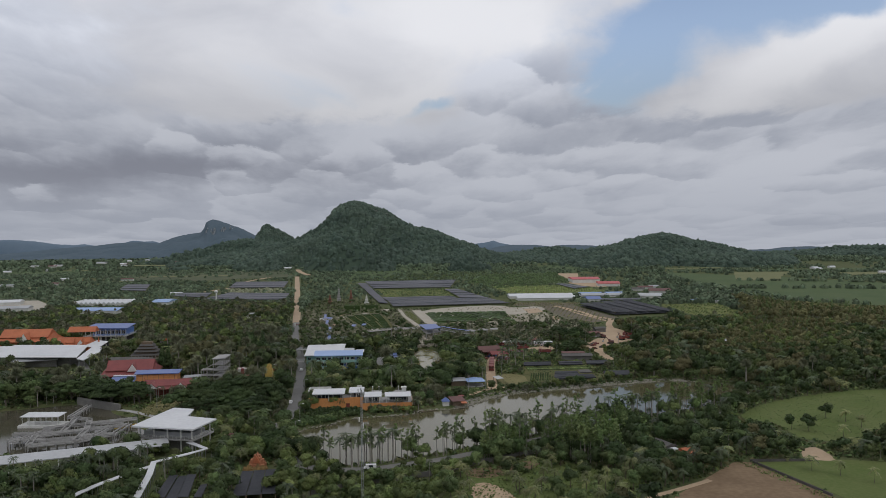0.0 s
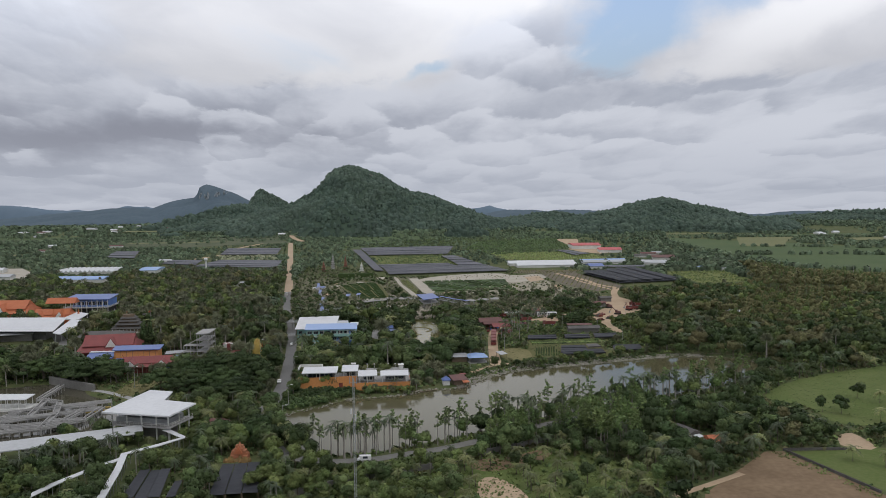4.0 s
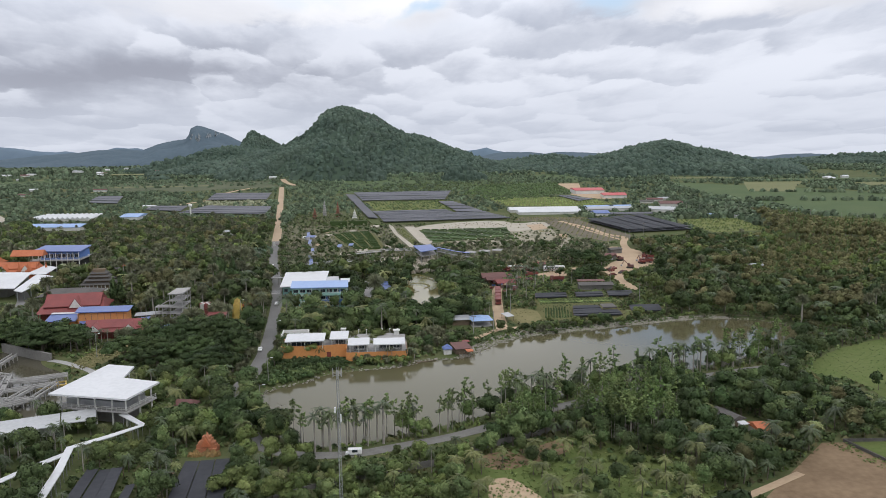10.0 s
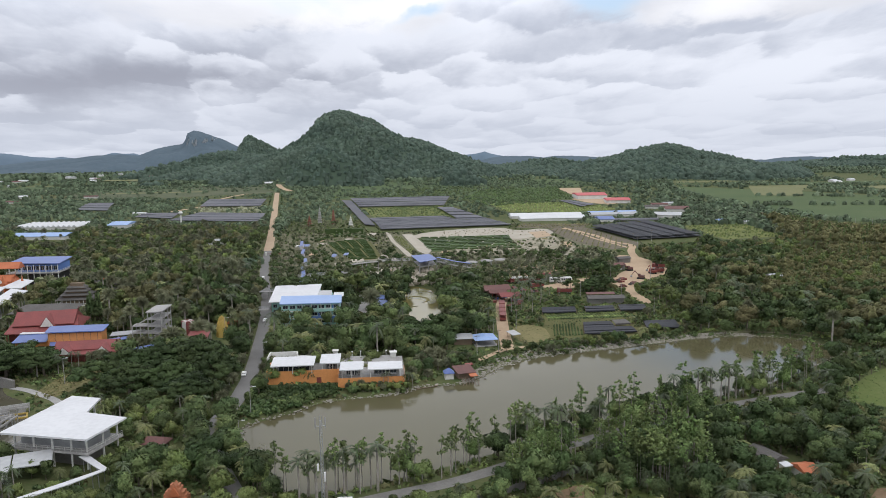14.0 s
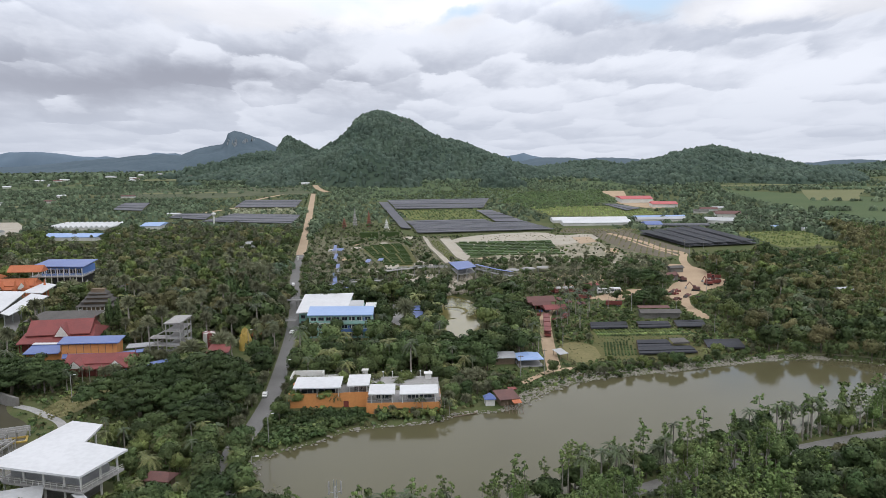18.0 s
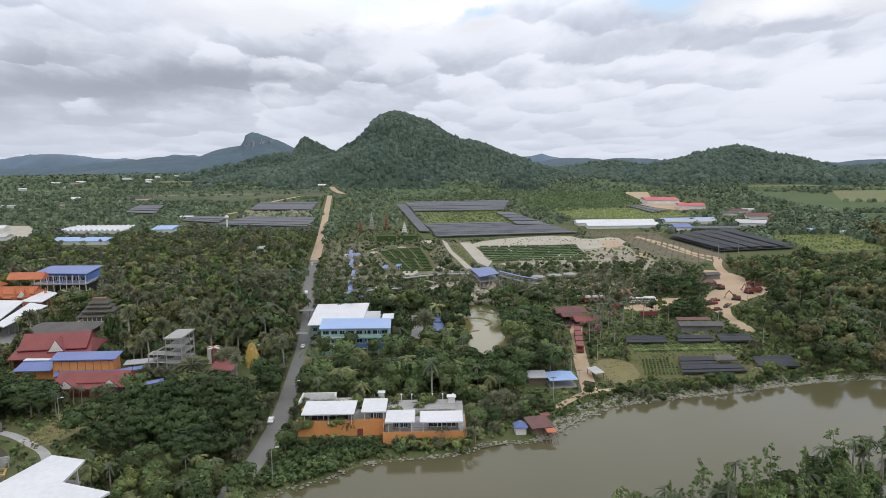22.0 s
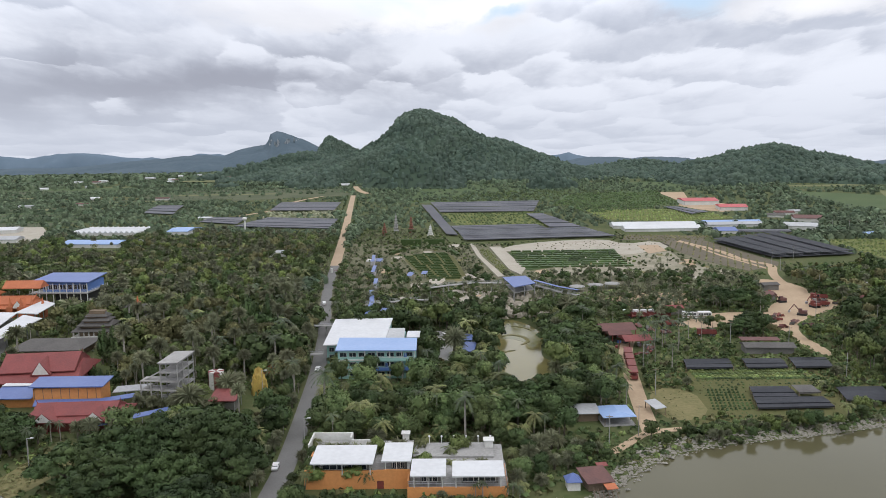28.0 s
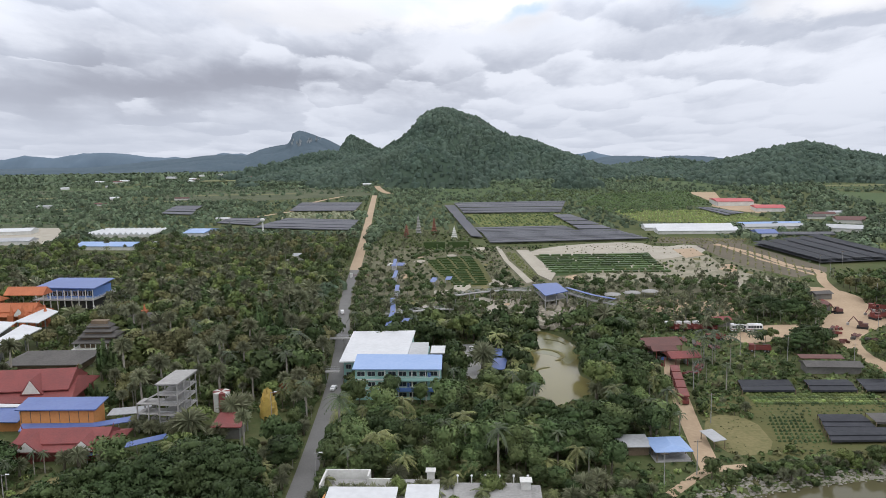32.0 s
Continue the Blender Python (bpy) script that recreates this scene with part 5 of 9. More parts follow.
# blue-roofed two-storey pavilion
bp = thing("blue_pavilion", -207.5, 483.5, 0, -1, "two-storey pavilion under a wide blue roof with balconies", "building")
part("roof", Mesh().slab([(-2.0, 3.0), (28.3, -0.4), (25.8, 24.6), (-3.0, 26.0)], [12.3, 12.3, 12.7, 12.7], 0.4), "blue_roof", bp)
part("upper_floor", Mesh().box(-1.0, 27.5, -0.5, 21.5, 6.6, 7.0), "concrete", bp)
part("upper_room", Mesh().box(4, 26, 3, 20, 7.0, 11.2), "blue_wall", bp)
part("lower_room", Mesh().box(10, 25.5, 2.5, 20, 0, 6.6), "dark", bp, "ground floor box in dark interior shade colour")
part("ramp", Mesh().slab([(-7, 0), (-1, 0), (-1, 2.6), (-7, 2.6)], [4.0, 7.0, 7.0, 4.0], 0.25), "concrete", bp)
railing(bp, [(-1, -0.4), (27.4, -0.4), (27.4, 21)], 7.0, 1.1, 2.5, "white_wall")
for k in range(9):
    window(bp, 4.4 + 2.4 * k, 6.3 + 2.4 * k, 3.0, 8.2, 10.4)
    post(bp, 0.3 + 3.35 * k, 0.1, 0, 11.5, 0.16, "white_wall")
footprint(rect(-210, -179, 482, 507), 1.0)

# dark tiered pavilion
tier = thing("tiered_pavilion", -149, 424, 0, 2, "dark tiered wooden pavilion with stacked roofs on a white base", "temple")
part("base", Mesh().box(-9, 9, -4, 8, 0, 1.0), "white_wall", tier)
part("hall", Mesh().box(-7, 7, -2, 6.5, 1.0, 3.4), "wood", tier)
for k, (w, d, z) in enumerate(((9.0, 6.2, 3.2), (7.2, 4.8, 5.2), (5.6, 3.6, 7.0), (4.6, 2.6, 8.6))):
    part("roof_tier", Mesh().gable(-w, w, 2.2 - d, 2.2 + d, z, z + 1.7, 0.25, 1.6), "dark_roof", tier)
    part("tier_wall", Mesh().box(-w * 0.68, w * 0.68, 2.2 - d * 0.55, 2.2 + d * 0.55, z + 0.6, z + 2.1), "wood", tier)
for k in range(9):
    post(tier, -8 + 2 * k, -3.4, 1.0, 3.2, 0.14, "white_wall", "pillar")
footprint(rect(-159, -139, 419, 433), 0.5)
shrine = thing("stone_shrine", -158, 462, 0, 4, "long low stone shrine with red-tipped towers", "temple")
part("wall", Mesh().box(-14, 16, -3, 3, 0, 4.0), "concrete_dark", shrine)
part("roof", Mesh().gable(-15, 17, -4, 4, 4.0, 5.6, 0.25, 2.0), "dark_roof", shrine)
for k in range(4):
    part("spire", Mesh().box(-12 + 7 * k, -9.6 + 7 * k, -1.2, 1.2, 4, 6.4).tube((-10.8 + 7 * k, 0, 6.4), (-10.8 + 7 * k, 0, 9.2), 0.8, 0.06, 8), "orange_tile" if k % 2 else "concrete", shrine)
footprint(rect(-173, -141, 458, 466), 0.5)

# white market hall and its wings
mk = thing("market_hall", -236, 392, 0, 0, "long white-roofed market hall with curved eaves", "building")
part("main_roof", Mesh().slab([(0, 14), (55, 7), (49, 42), (2, 48)], [6.4, 6.4, 8.4, 8.4], 0.4), "white_roof", mk)
part("west_roof", Mesh().slab([(-30, 8), (-0.3, 13), (1.5, 48), (-30, 46)], [6.2, 6.2, 7.8, 7.8], 0.4), "white_roof", mk)
part("front_wing", Mesh().slab([(17, 6), (42, 13), (40, 19), (17, 15)], [4.4, 4.4, 5.4, 5.4], 0.3), "grey_roof", mk, "grey lean-to roof")
part("front_wall", Mesh().box(16, 41, 14, 15, 0, 4.6), "concrete_dark", mk)
part("wall", Mesh().box(3, 47, 17, 42, 0, 6.0), "concrete_dark", mk)
part("east_roof", Mesh().slab([(56, 4), (60.5, 2), (61, 39), (51.5, 42)], [6.0, 5.4, 6.6, 7.4], 0.35), "white_roof", mk, "upswept white side roof")
part("back_roof", Mesh().slab([(40, 55), (51.5, 53), (51.5, 69), (42, 76)], [5.4, 5.4, 6.6, 6.6], 0.35), "white_roof", mk, "white flat annexe roof")
for k in range(6):
    post(mk, 57 + 0.6 * k, 5 + 6.2 * k, 0, 5.6, 0.2, "steel")
for k in range(4):
    post(mk, 41 + 3 * k, 56 + 1.5 * k, 0, 5.2, 0.2, "steel")
footprint([(-266, 400), (-178, 394), (-174, 432), (-184, 470), (-200, 470), (-234, 442), (-266, 440)], 1.0)
thai_hall("orange_temple", -262, 470, 0, 36, 24, 6.0, 13.0, "orange_tile", "orange temple hall with stacked tile roofs", 1, "orange_tile")
part("top_tier", Mesh().gable(8, 26, 8, 16, 12.0, 15.0, 0.3), "orange_tile", thai_hall("orange_temple_small", -222, 462, 0, 26, 16, 4.0, 8.6, "orange_tile", "smaller orange temple roof with spires", 2, "orange_tile"))
for k in range(4):
    sp = thing("orange_spire", -206 + 5 * k, 462, 0, 0, "slender orange temple spire", "spire", "temple spires")
    part("base", Mesh().box(-1.3, 1.3, -1.3, 1.3, 0, 5), "orange_tile", sp)
    part("tip", Mesh().tube((0, 0, 5), (0, 0, 9.5), 1.0, 0.05, 8), "orange_tile", sp)
footprint(rect(-263, -190, 460, 495), 0.5)

# small canopies and sculptures near the road
rcp = thing("red_canopy", -74.5, 331.5, 0, 1, "small shelter under a flat red roof", "shelter")
part("roof", Mesh().slab(rect(0, 8, 0, 8.4), [4.0, 4.0, 5.0, 5.0], 0.25), "red_tile", rcp)
part("body", Mesh().box(1, 7, 2, 7.5, 0, 2.6), "concrete_dark", rcp)
for x in (0.5, 7.5):
    for y in (0.5, 7.8):
        post(rcp, x, y, 0, 3.9, 0.12, "steel")
footprint(rect(-75, -66, 331, 340), 0.5)
gold = thing("golden_sculpture", -64, 349, 0, 0, "tall golden yellow cascading sculpture", "sculpture")
gm, rg = Mesh(), random.Random(9)
gm.dome((0, 0, 0), 2.5, 1.7, 8.2, 18, 12, False, 0.13, rg)
part("body", gm, "gold", gold)
rw = thing("striped_sculpture", -79.5, 356, 0, 0, "red and white striped vase-like sculpture", "sculpture")
for k in range(8):
    a0, a1 = k * 0.785, k * 0.785 + 0.7
    part("stripe", Mesh().prism([(0, 0), (2.6 * math.cos(a0), 2.6 * math.sin(a0)), (2.6 * math.cos(a1), 2.6 * math.sin(a1))], 0, 5.6), "white_wall" if k % 2 else "red_tile", rw)
CLEAR += [rect(-84, -76, 352, 360), rect(-68, -60, 345, 353)]
stage = thing("stepped_stage", -65, 372, 0, 10, "low orange stepped planter", "planter")
for k in range(4):
    part("step", Mesh().box(-5, 5, -2 + k, 2 + k * 0.4, 0.5 * k, 0.5 * k + 0.5), "orange_tile", stage)
bl = thing("blue_walkway_roof", -100, 316, -0.9, 38, "long blue covered walkway half hidden by palms", "walkway")
part("roof", Mesh().slab(rect(0, 20, 0, 2.6), [3.4, 3.4, 3.7, 3.7], 0.15), "blue_roof", bl)
for k in range(6):
    post(bl, 0.3 + 3.9 * k, 0.2, 0, 3.3, 0.08, "steel")

# ---- water garden pavilion with the big white roof ----
wr = thing("water_pavilion", -94.6, 222.2, -1.0, 0, "water pavilion under a large angular white roof", "pavilion")
ROOF = [(0.2, 0.4), (23.8, -7.0), (29.0, 7.3), (17.2, 12.2), (17.0, 23.5), (8.2, 26.6)]
part("roof", Mesh().slab(ROOF, [10.0, 10.0, 10.2, 10.3, 10.4, 10.4], 0.5), "white_roof", wr)
part("deck", Mesh().prism([(1.4, 1.6), (23.4, -5.4), (28.0, 7), (16.4, 11.4), (16, 22.6), (8.6, 25.4)], 5.2, 5.7), "concrete", wr)
part("glass_wall", Mesh().prism([(3.6, 4), (21.8, -2.0), (25, 6.2), (14.6, 10), (14.2, 20), (10, 23)], 5.7, 7.4), "steel", wr, "grey balustrade screen")
part("room", Mesh().prism([(6, 5.6), (20.5, 0.6), (23, 5.6), (13, 9), (12.6, 18), (10.6, 20)], 5.7, 9.5), "dark", wr, "shaded glazed hall")
part("base_room", Mesh().prism([(5, 4.6), (20.5, -1.0), (23, 6), (13, 9.6), (12, 20), (9.6, 22)], -0.8, 5.2), "concrete_dark", wr)
railing(wr, [(1.6, 1.8), (23.2, -5.1), (27.8, 6.9)], 5.7, 1.1, 1.6, "white_wall")
for p in ((2.6, 2.8), (8, 1.0), (13.2, -0.8), (18.4, -2.4), (22.6, -3.8), (24.8, 1.4), (26.6, 6.6), (16.2, 11.6), (15.8, 21.6), (9.4, 24.4), (6.5, 15)):
    post(wr, *p, -0.9, 9.6, 0.2, "white_wall", "column")
footprint([(p[0] - 94.6, p[1] + 222.2) for p in ROOF], 1.0, True)

lw = thing("long_white_canopy", -130, 194, 0, 19.2, "long white covered promenade beside the pond", "canopy")
part("roof", Mesh().slab(rect(-30, 46, 0, 8.6), [4.4, 4.4, 5.0, 5.0], 0.3), "pale_roof", lw)
part("wall", Mesh().box(20, 45, 5.5, 6.0, 0, 4.2), "white_wall", lw)
for k in range(16):
    post(lw, -29 + 4.9 * k, 0.5, 0, 4.2, 0.16, "white_wall")
part("link_roof", Mesh().slab(rect(46.3, 55, 2.0, 9.5), [4.2, 4.0, 4.8, 4.8], 0.25), "pale_roof", lw)
for k in range(9):
    part("screen_post", Mesh().box(47 + 1.0 * k, 47.3 + 1.0 * k, 9.6, 9.9, 0, 3.6), "white_wall", lw)
CLEAR.append([(-160, 178), (-84, 206), (-76, 207), (-78, 222), (-104, 216), (-160, 196)])


def covered_walk(name, line, width, z, label):
    t = thing(name, *line[0], 0, 0, label, "walkway")
    x0, y0 = line[0]
    rel = [(x - x0, y - y0) for x, y in line]
    sh, outline = ribbon(rel, [width] * len(rel), z, 0.22, 0)
    part("roof", sh, "white_roof", t)
    for (ax, ay), (bx, by) in zip(rel, rel[1:]):
        n = max(1, int(math.hypot(bx - ax, by - ay) / 3.5))
        for i in range(n):
            x, y = ax + (bx - ax) * (i + .5) / n, ay + (by - ay) * (i + .5) / n
            post(t, x - width * 0.35, y, 0, z - 0.2, 0.07, "steel")
            post(t, x + width * 0.35, y, 0, z - 0.2, 0.07, "steel")
    _, wide = ribbon(line, [width + 2.5] * len(line), z)
    CLEAR.append(wide)
    OPEN.append(outline and [(px + x0, py + y0) for px, py in outline])


covered_walk("white_walkway", [(-73.2, 218.5), (-64.8, 209), (-71, 202), (-78.6, 195), (-76, 181), (-73.4, 160)], 2.0, 3.8, "zigzag white covered walkway among shrubs")
covered_walk("white_walkway_low", [(-78.8, 192.5), (-84, 185), (-90, 174), (-94, 163)], 2.0, 3.2, "narrow white covered walkway among palms")

# concrete walkways over the pond
walks = thing("pond_walkways", -120, 245, 0, 0, "grey concrete walkways zigzagging low over the pond", "walkway")
WLK = [[(-21, -13), (-14, 10), (14, 21)], [(-13, -17), (-16, -4), (0, 4), (-5, 21), (-15, 26), (-15, 48)], [(-13, -17), (2, -13), (0, 4)], [(2, -13), (13, -4), (14, 11), (-8, 1)],
       [(2, -4), (13, -4)], [(-26, 0), (-8, 1), (-12, 26)], [(-9, -10), (6, -6), (8, 8)], [(-18, 8), (-4, 14), (10, 16)], [(-24, -8), (-9, -10)]]
for ln in WLK:
    sh, _ = ribbon(ln, [2.0] * len(ln), 1.2, 0.3, 0)
    w_ = part("deck", sh, "concrete", walks)
    rail = Mesh()
    for (ax, ay), (bx, by) in zip(ln, ln[1:]):
        d = math.hypot(bx - ax, by - ay)
        nx, ny = -(by - ay) / d * 0.95, (bx - ax) / d * 0.95
        tx, ty = nx * 0.17, ny * 0.17
        for s in (-1, 1):
            e0, e1 = (ax + s * nx, ay + s * ny), (bx + s * nx, by + s * ny)
            rail.prism([(e0[0] - tx, e0[1] - ty), (e1[0] - tx, e1[1] - ty), (e1[0] + tx, e1[1] + ty), (e0[0] + tx, e0[1] + ty)], 1.5, 1.95)
            n = int(d / 3.5) + 1
            for i in range(n + 1):
                x, y = ax + (bx - ax) * i / n + s * nx, ay + (by - ay) * i / n + s * ny
                rail.box(x - .12, x + .12, y - .12, y + .12, -1.6, 2.0)
    part("rail", rail, "concrete", w_, "concrete balustrade")
fl = thing("floating_house", -152, 264.5, -0.8, -5, "white-roofed floating pavilion on the dark pond", "pavilion")
part("hull", Mesh().box(-0.8, 17, -1, 7, -0.3, 1.0), "white_wall", fl)
part("roof", Mesh().slab(rect(0, 16, -0.6, 6.6), [4.6, 4.6, 4.9, 4.9], 0.25), "white_roof", fl)
for k in range(7):
    post(fl, 0.6 + 2.45 * k, 0.2, 1.0, 4.4, 0.1, "white_wall")
    post(fl, 0.6 + 2.45 * k, 5.6, 1.0, 4.4, 0.1, "white_wall")
yb = thing("yellow_frame", -113, 258, -0.9, 20, "yellow floating frame on the pond", "frame")
for a, b, c, d in ((0, 9, 0, .5), (0, 9, 4, 4.5), (0, .5, .5, 4), (8.5, 9, .5, 4), (4, 4.5, .5, 4)):
    part("beam", Mesh().box(a, b, c, d, 0, 0.5), "gold", yb)
rt = thing("retaining_wall", -145, 306, 0, -35, "stained concrete retaining wall at the pond", "wall")
part("wall", Mesh().box(0, 30, -0.5, 0.5, -1.5, 2.6), "concrete_dark", rt)

# ---- black shade roofs and the spired shrine in front ----
def shade_house(name, poly, strips, z, mat, label, group="shade houses", gap=0.3, posts=True, seen=True):
    """A flat net canopy on posts, in strips; poly: four plan corners, the strips run from its first to its second side."""
    (ax, ay), (bx, by), (cx, cy), (ex, ey) = poly
    t = thing(name, ax, ay, 0, 0, label, "shade house", group)
    rr = random.Random(int(ax * 7 + ay))
    for k in range(strips):
        u0, u1 = (k + gap * 0.1) / strips, (k + 1 - gap * 0.1) / strips
        q = [(ax + (ex - ax) * u0, ay + (ey - ay) * u0), (bx + (cx - bx) * u0, by + (cy - by) * u0), (bx + (cx - bx) * u1, by + (cy - by) * u1), (ax + (ex - ax) * u1, ay + (ey - ay) * u1)]
        h = z + rr.uniform(-0.25, 0.25)
        p_ = part("net", Mesh().slab([(x - ax, y - ay) for x, y in q], [h, h + rr.uniform(-.15, .15), h, h], 0.08), mat, t)
        part("net_skirt", Mesh().prism([(q[0][0] - ax, q[0][1] - ay), (q[1][0] - ax, q[1][1] - ay), (q[1][0] - ax, q[1][1] - ay + .06), (q[0][0] - ax, q[0][1] - ay + .06)], h - 0.55, h - 0.1), mat, p_)
        if posts:
            for x, y in q:
                post(t, x - ax, y - ay, 0, h - 0.1, 0.08, "wood")
    CLEAR.append(poly)
    if seen:
        OPEN.append(poly)
    return t


shade_house("shade_roof", [(-69.5, 163), (-70.5, 183.5), (-62.3, 184), (-59.5, 163)], 3, 2.6, "net", "flat black shade roof in the garden", "black shade roofs")
shade_house("shade_roof", [(-47.5, 163), (-48.5, 186.3), (-37.6, 186.5), (-34.6, 163)], 3, 2.6, "net", "flat black shade roof in the garden", "black shade roofs")
shade_house("shade_roof", [(-58.5, 164), (-59, 175), (-57, 176), (-56, 164)], 1, 2.3, "net", "narrow black shade roof in the garden", "black shade roofs")
trel = thing("wooden_trellis", -55.5, 168, 0, -4, "weathered wooden trellis steps between the shade roofs", "trellis")
for k in range(12):
    part("slat", Mesh().box(0, 5.0, 1.15 * k, 1.15 * k + 0.45, 1.2 + 0.1 * k, 1.35 + 0.1 * k), "wood", trel)
for x in (0.2, 4.8):
    part("beam", Mesh().slab(rect(x - .15, x + .15, -0.2, 13.4), [1.15, 1.15, 2.3, 2.3], 0.25), "wood", trel)
    post(trel, x, 0, 0, 1.1, 0.12, "wood")
    post(trel, x, 13, 0, 2.2, 0.12, "wood")
spire = thing("orange_shrine", -45.6, 197.6, 0, -4, "small orange shrine with stepped gables on an ochre rockwork base", "shrine")
spire.matrix_basis = spire.matrix_basis @ Matrix.Scale(0.78, 4)
rk_ = random.Random(21)
for k in range(13):
    part("base_rock", Mesh().dome((-4.6 + 0.75 * k, -2.6 + rk_.uniform(-1, .8), -0.2), rk_.uniform(.8, 1.4), rk_.uniform(.7, 1.1), rk_.uniform(1.0, 2.4), 8, 3, False, 0.2, rk_), "ochre", spire, "weathered ochre rockwork")
part("terrace", Mesh().box(-3.4, 3.4, -1.8, 2.4, 0, 1.8), "salmon", spire)
part("body", Mesh().box(-1.7, 1.7, -1.4, 1.8, 1.8, 4.6), "salmon", spire)
for s_ in (-1, 1):
    part("side_block", Mesh().box(min(s_ * 1.7, s_ * 2.7), max(s_ * 1.7, s_ * 2.7), -1.0, 1.4, 1.8, 3.7), "salmon", spire)
    part("corner_block", Mesh().box(min(s_ * 2.7, s_ * 3.3), max(s_ * 2.7, s_ * 3.3), -0.8, 1.2, 1.8, 2.7), "salmon", spire)
    part("top_block", Mesh().box(min(s_ * 0.75, s_ * 1.35), max(s_ * 0.75, s_ * 1.35), -0.6, 1.2, 4.6, 5.6), "salmon", spire)
    part("finial", Mesh().tube((s_ * 3.0, 0.2, 2.7), (s_ * 3.0, 0.2, 3.5), 0.2, 0.03, 6), "salmon", spire)
part("gable", Mesh().gable(-1.5, 1.5, -2.0, 1.6, 2.9, 5.4, 0.25, along="y"), "orange_tile", spire, "darker red pointed gable")
part("upper_gable", Mesh().gable(-1.0, 1.0, -1.2, 1.2, 4.6, 6.4, 0.2, along="y"), "salmon", spire)
part("spire_tip", Mesh().tube((0, 0, 6.1), (0, 0, 7.2), 0.2, 0.03, 6), "salmon", spire)
CLEAR.append(rect(-51, -40, 187, 200.5))

# ---- house in the trees ----
dh = thing("garden_house", 93.6, 198.3, 0, 18, "small house under a dark weathered roof among trees", "house")
part("wall", Mesh().box(0.6, 5.0, 0.7, 8.2, 0, 2.5), "white_wall", dh)
part("roof", Mesh().gable(0, 5.6, 0, 9, 2.4, 3.4, 0.2, along="y"), "dark_roof", dh)
part("door", Mesh().box(2.2, 3.1, 0.63, 0.697, 0, 2.0), "wood", dh)
oh = thing("orange_roof_house", 98.2, 191.2, 0, 6, "small house with an orange tiled roof and white gable", "house")
part("wall", Mesh().box(0.4, 3.9, 0.6, 6, 0, 2.3), "white_wall", oh)
part("roof", Mesh().gable(0, 4.3, 0, 6.6, 2.2, 3.3, 0.2), "orange_tile", oh)
part("gable_wall", Mesh().slab(rect(-2.4, -0.2, 4.4, 7), [2.4, 2.6, 2.6, 2.4], 0.2), "white_roof", oh)
footprint(rect(91, 104, 190, 208), 0.2, False)
OPEN.append([(94, 200), (103, 200), (103, 193), (97, 193)])

# ---- lakeside hamlet ----
bk = thing("blue_shelter", 37, 318.5, 0, 5, "open shelter under a light blue ridged roof", "shelter")
part("roof", Mesh().gable(0, 9.2, 0, 9.6, 2.7, 3.7, 0.12, 2.4, along="y"), "sky_roof", bk)
for x in (0.6, 8.9):
    for y in (0.6, 4.5, 8.4):
        post(bk, x, y, 0, 2.7, 0.1, "wood")
part("floor", Mesh().box(0.3, 9.2, 0.3, 8.7, 0, 0.2), "concrete", bk)
annex = thing("grey_shelter", 29, 322, 0, 2, "low grey-roofed shed beside the blue shelter", "shelter")
part("roof", Mesh().slab(rect(0, 8, 0, 7), [2.6, 2.6, 3.1, 3.1], 0.15), "grey_roof", annex)
part("wall", Mesh().box(0.5, 7.5, 1, 6.5, 0, 2.5), "wood", annex)
ws = thing("tin_shelter", 53, 326.5, 0, 12, "small tin-roofed shelter on posts", "shelter")
part("roof", Mesh().slab(rect(0, 3.4, 0, 7.5), [2.2, 2.5, 2.5, 2.2], 0.12), "grey_roof", ws)
for x in (0.3, 3.1):
    for y in (0.4, 7.1):
        post(ws, x, y, 0, 2.2, 0.08, "wood")
footprint(rect(29, 47, 318, 329), 0.5, True)
lh = thing("lake_hut", 21.8, 279.5, 0, 4, "tiny hut with a blue pyramid roof at the water", "hut")
part("wall", Mesh().box(0.4, 3.2, 0.4, 3.4, -0.4, 2.2), "white_wall", lh)
part("roof", Mesh().gable(0, 3.6, 0, 3.8, 2.1, 3.6, 0.12, 1.7), "blue_roof", lh)
lr = thing("rusty_lake_house", 26.3, 278.5, 0, 12, "low shed with a rusty red-brown roof on stilts at the lake", "shed")
part("roof", Mesh().slab(rect(0, 6.5, 0, 7.5), [2.2, 2.2, 2.9, 2.9], 0.12), "rust_roof", lr)
part("red_roof", Mesh().slab(rect(3.6, 6.2, -2.4, -0.1), [1.7, 1.7, 2.0, 2.0], 0.12), "orange_tile", lr, "small faded red roof")
part("end_roof", Mesh().slab(rect(5.4, 8.0, 7.6, 9.4), [2.6, 2.6, 2.8, 2.8], 0.12), "red_tile", lr)
part("wall", Mesh().box(0.6, 6.0, 1, 7, 0, 2.1), "wood", lr)
for k in range(6):
    part("stilt", Mesh().tube((0.5 + k, -5 - 0.4 * k, -1.6), (1.4 + k, 0.2, 1.2), 0.09, n=5), "wood", lr)
pier = thing("bamboo_pier", 12, 272.5, -0.6, 22, "narrow bamboo pier over the shallow water", "pier")
part("deck", Mesh().box(0, 8, 0, 0.5, 0, 0.12), "wood", pier)
footprint(rect(20, 36, 275, 290), 1.0, True)

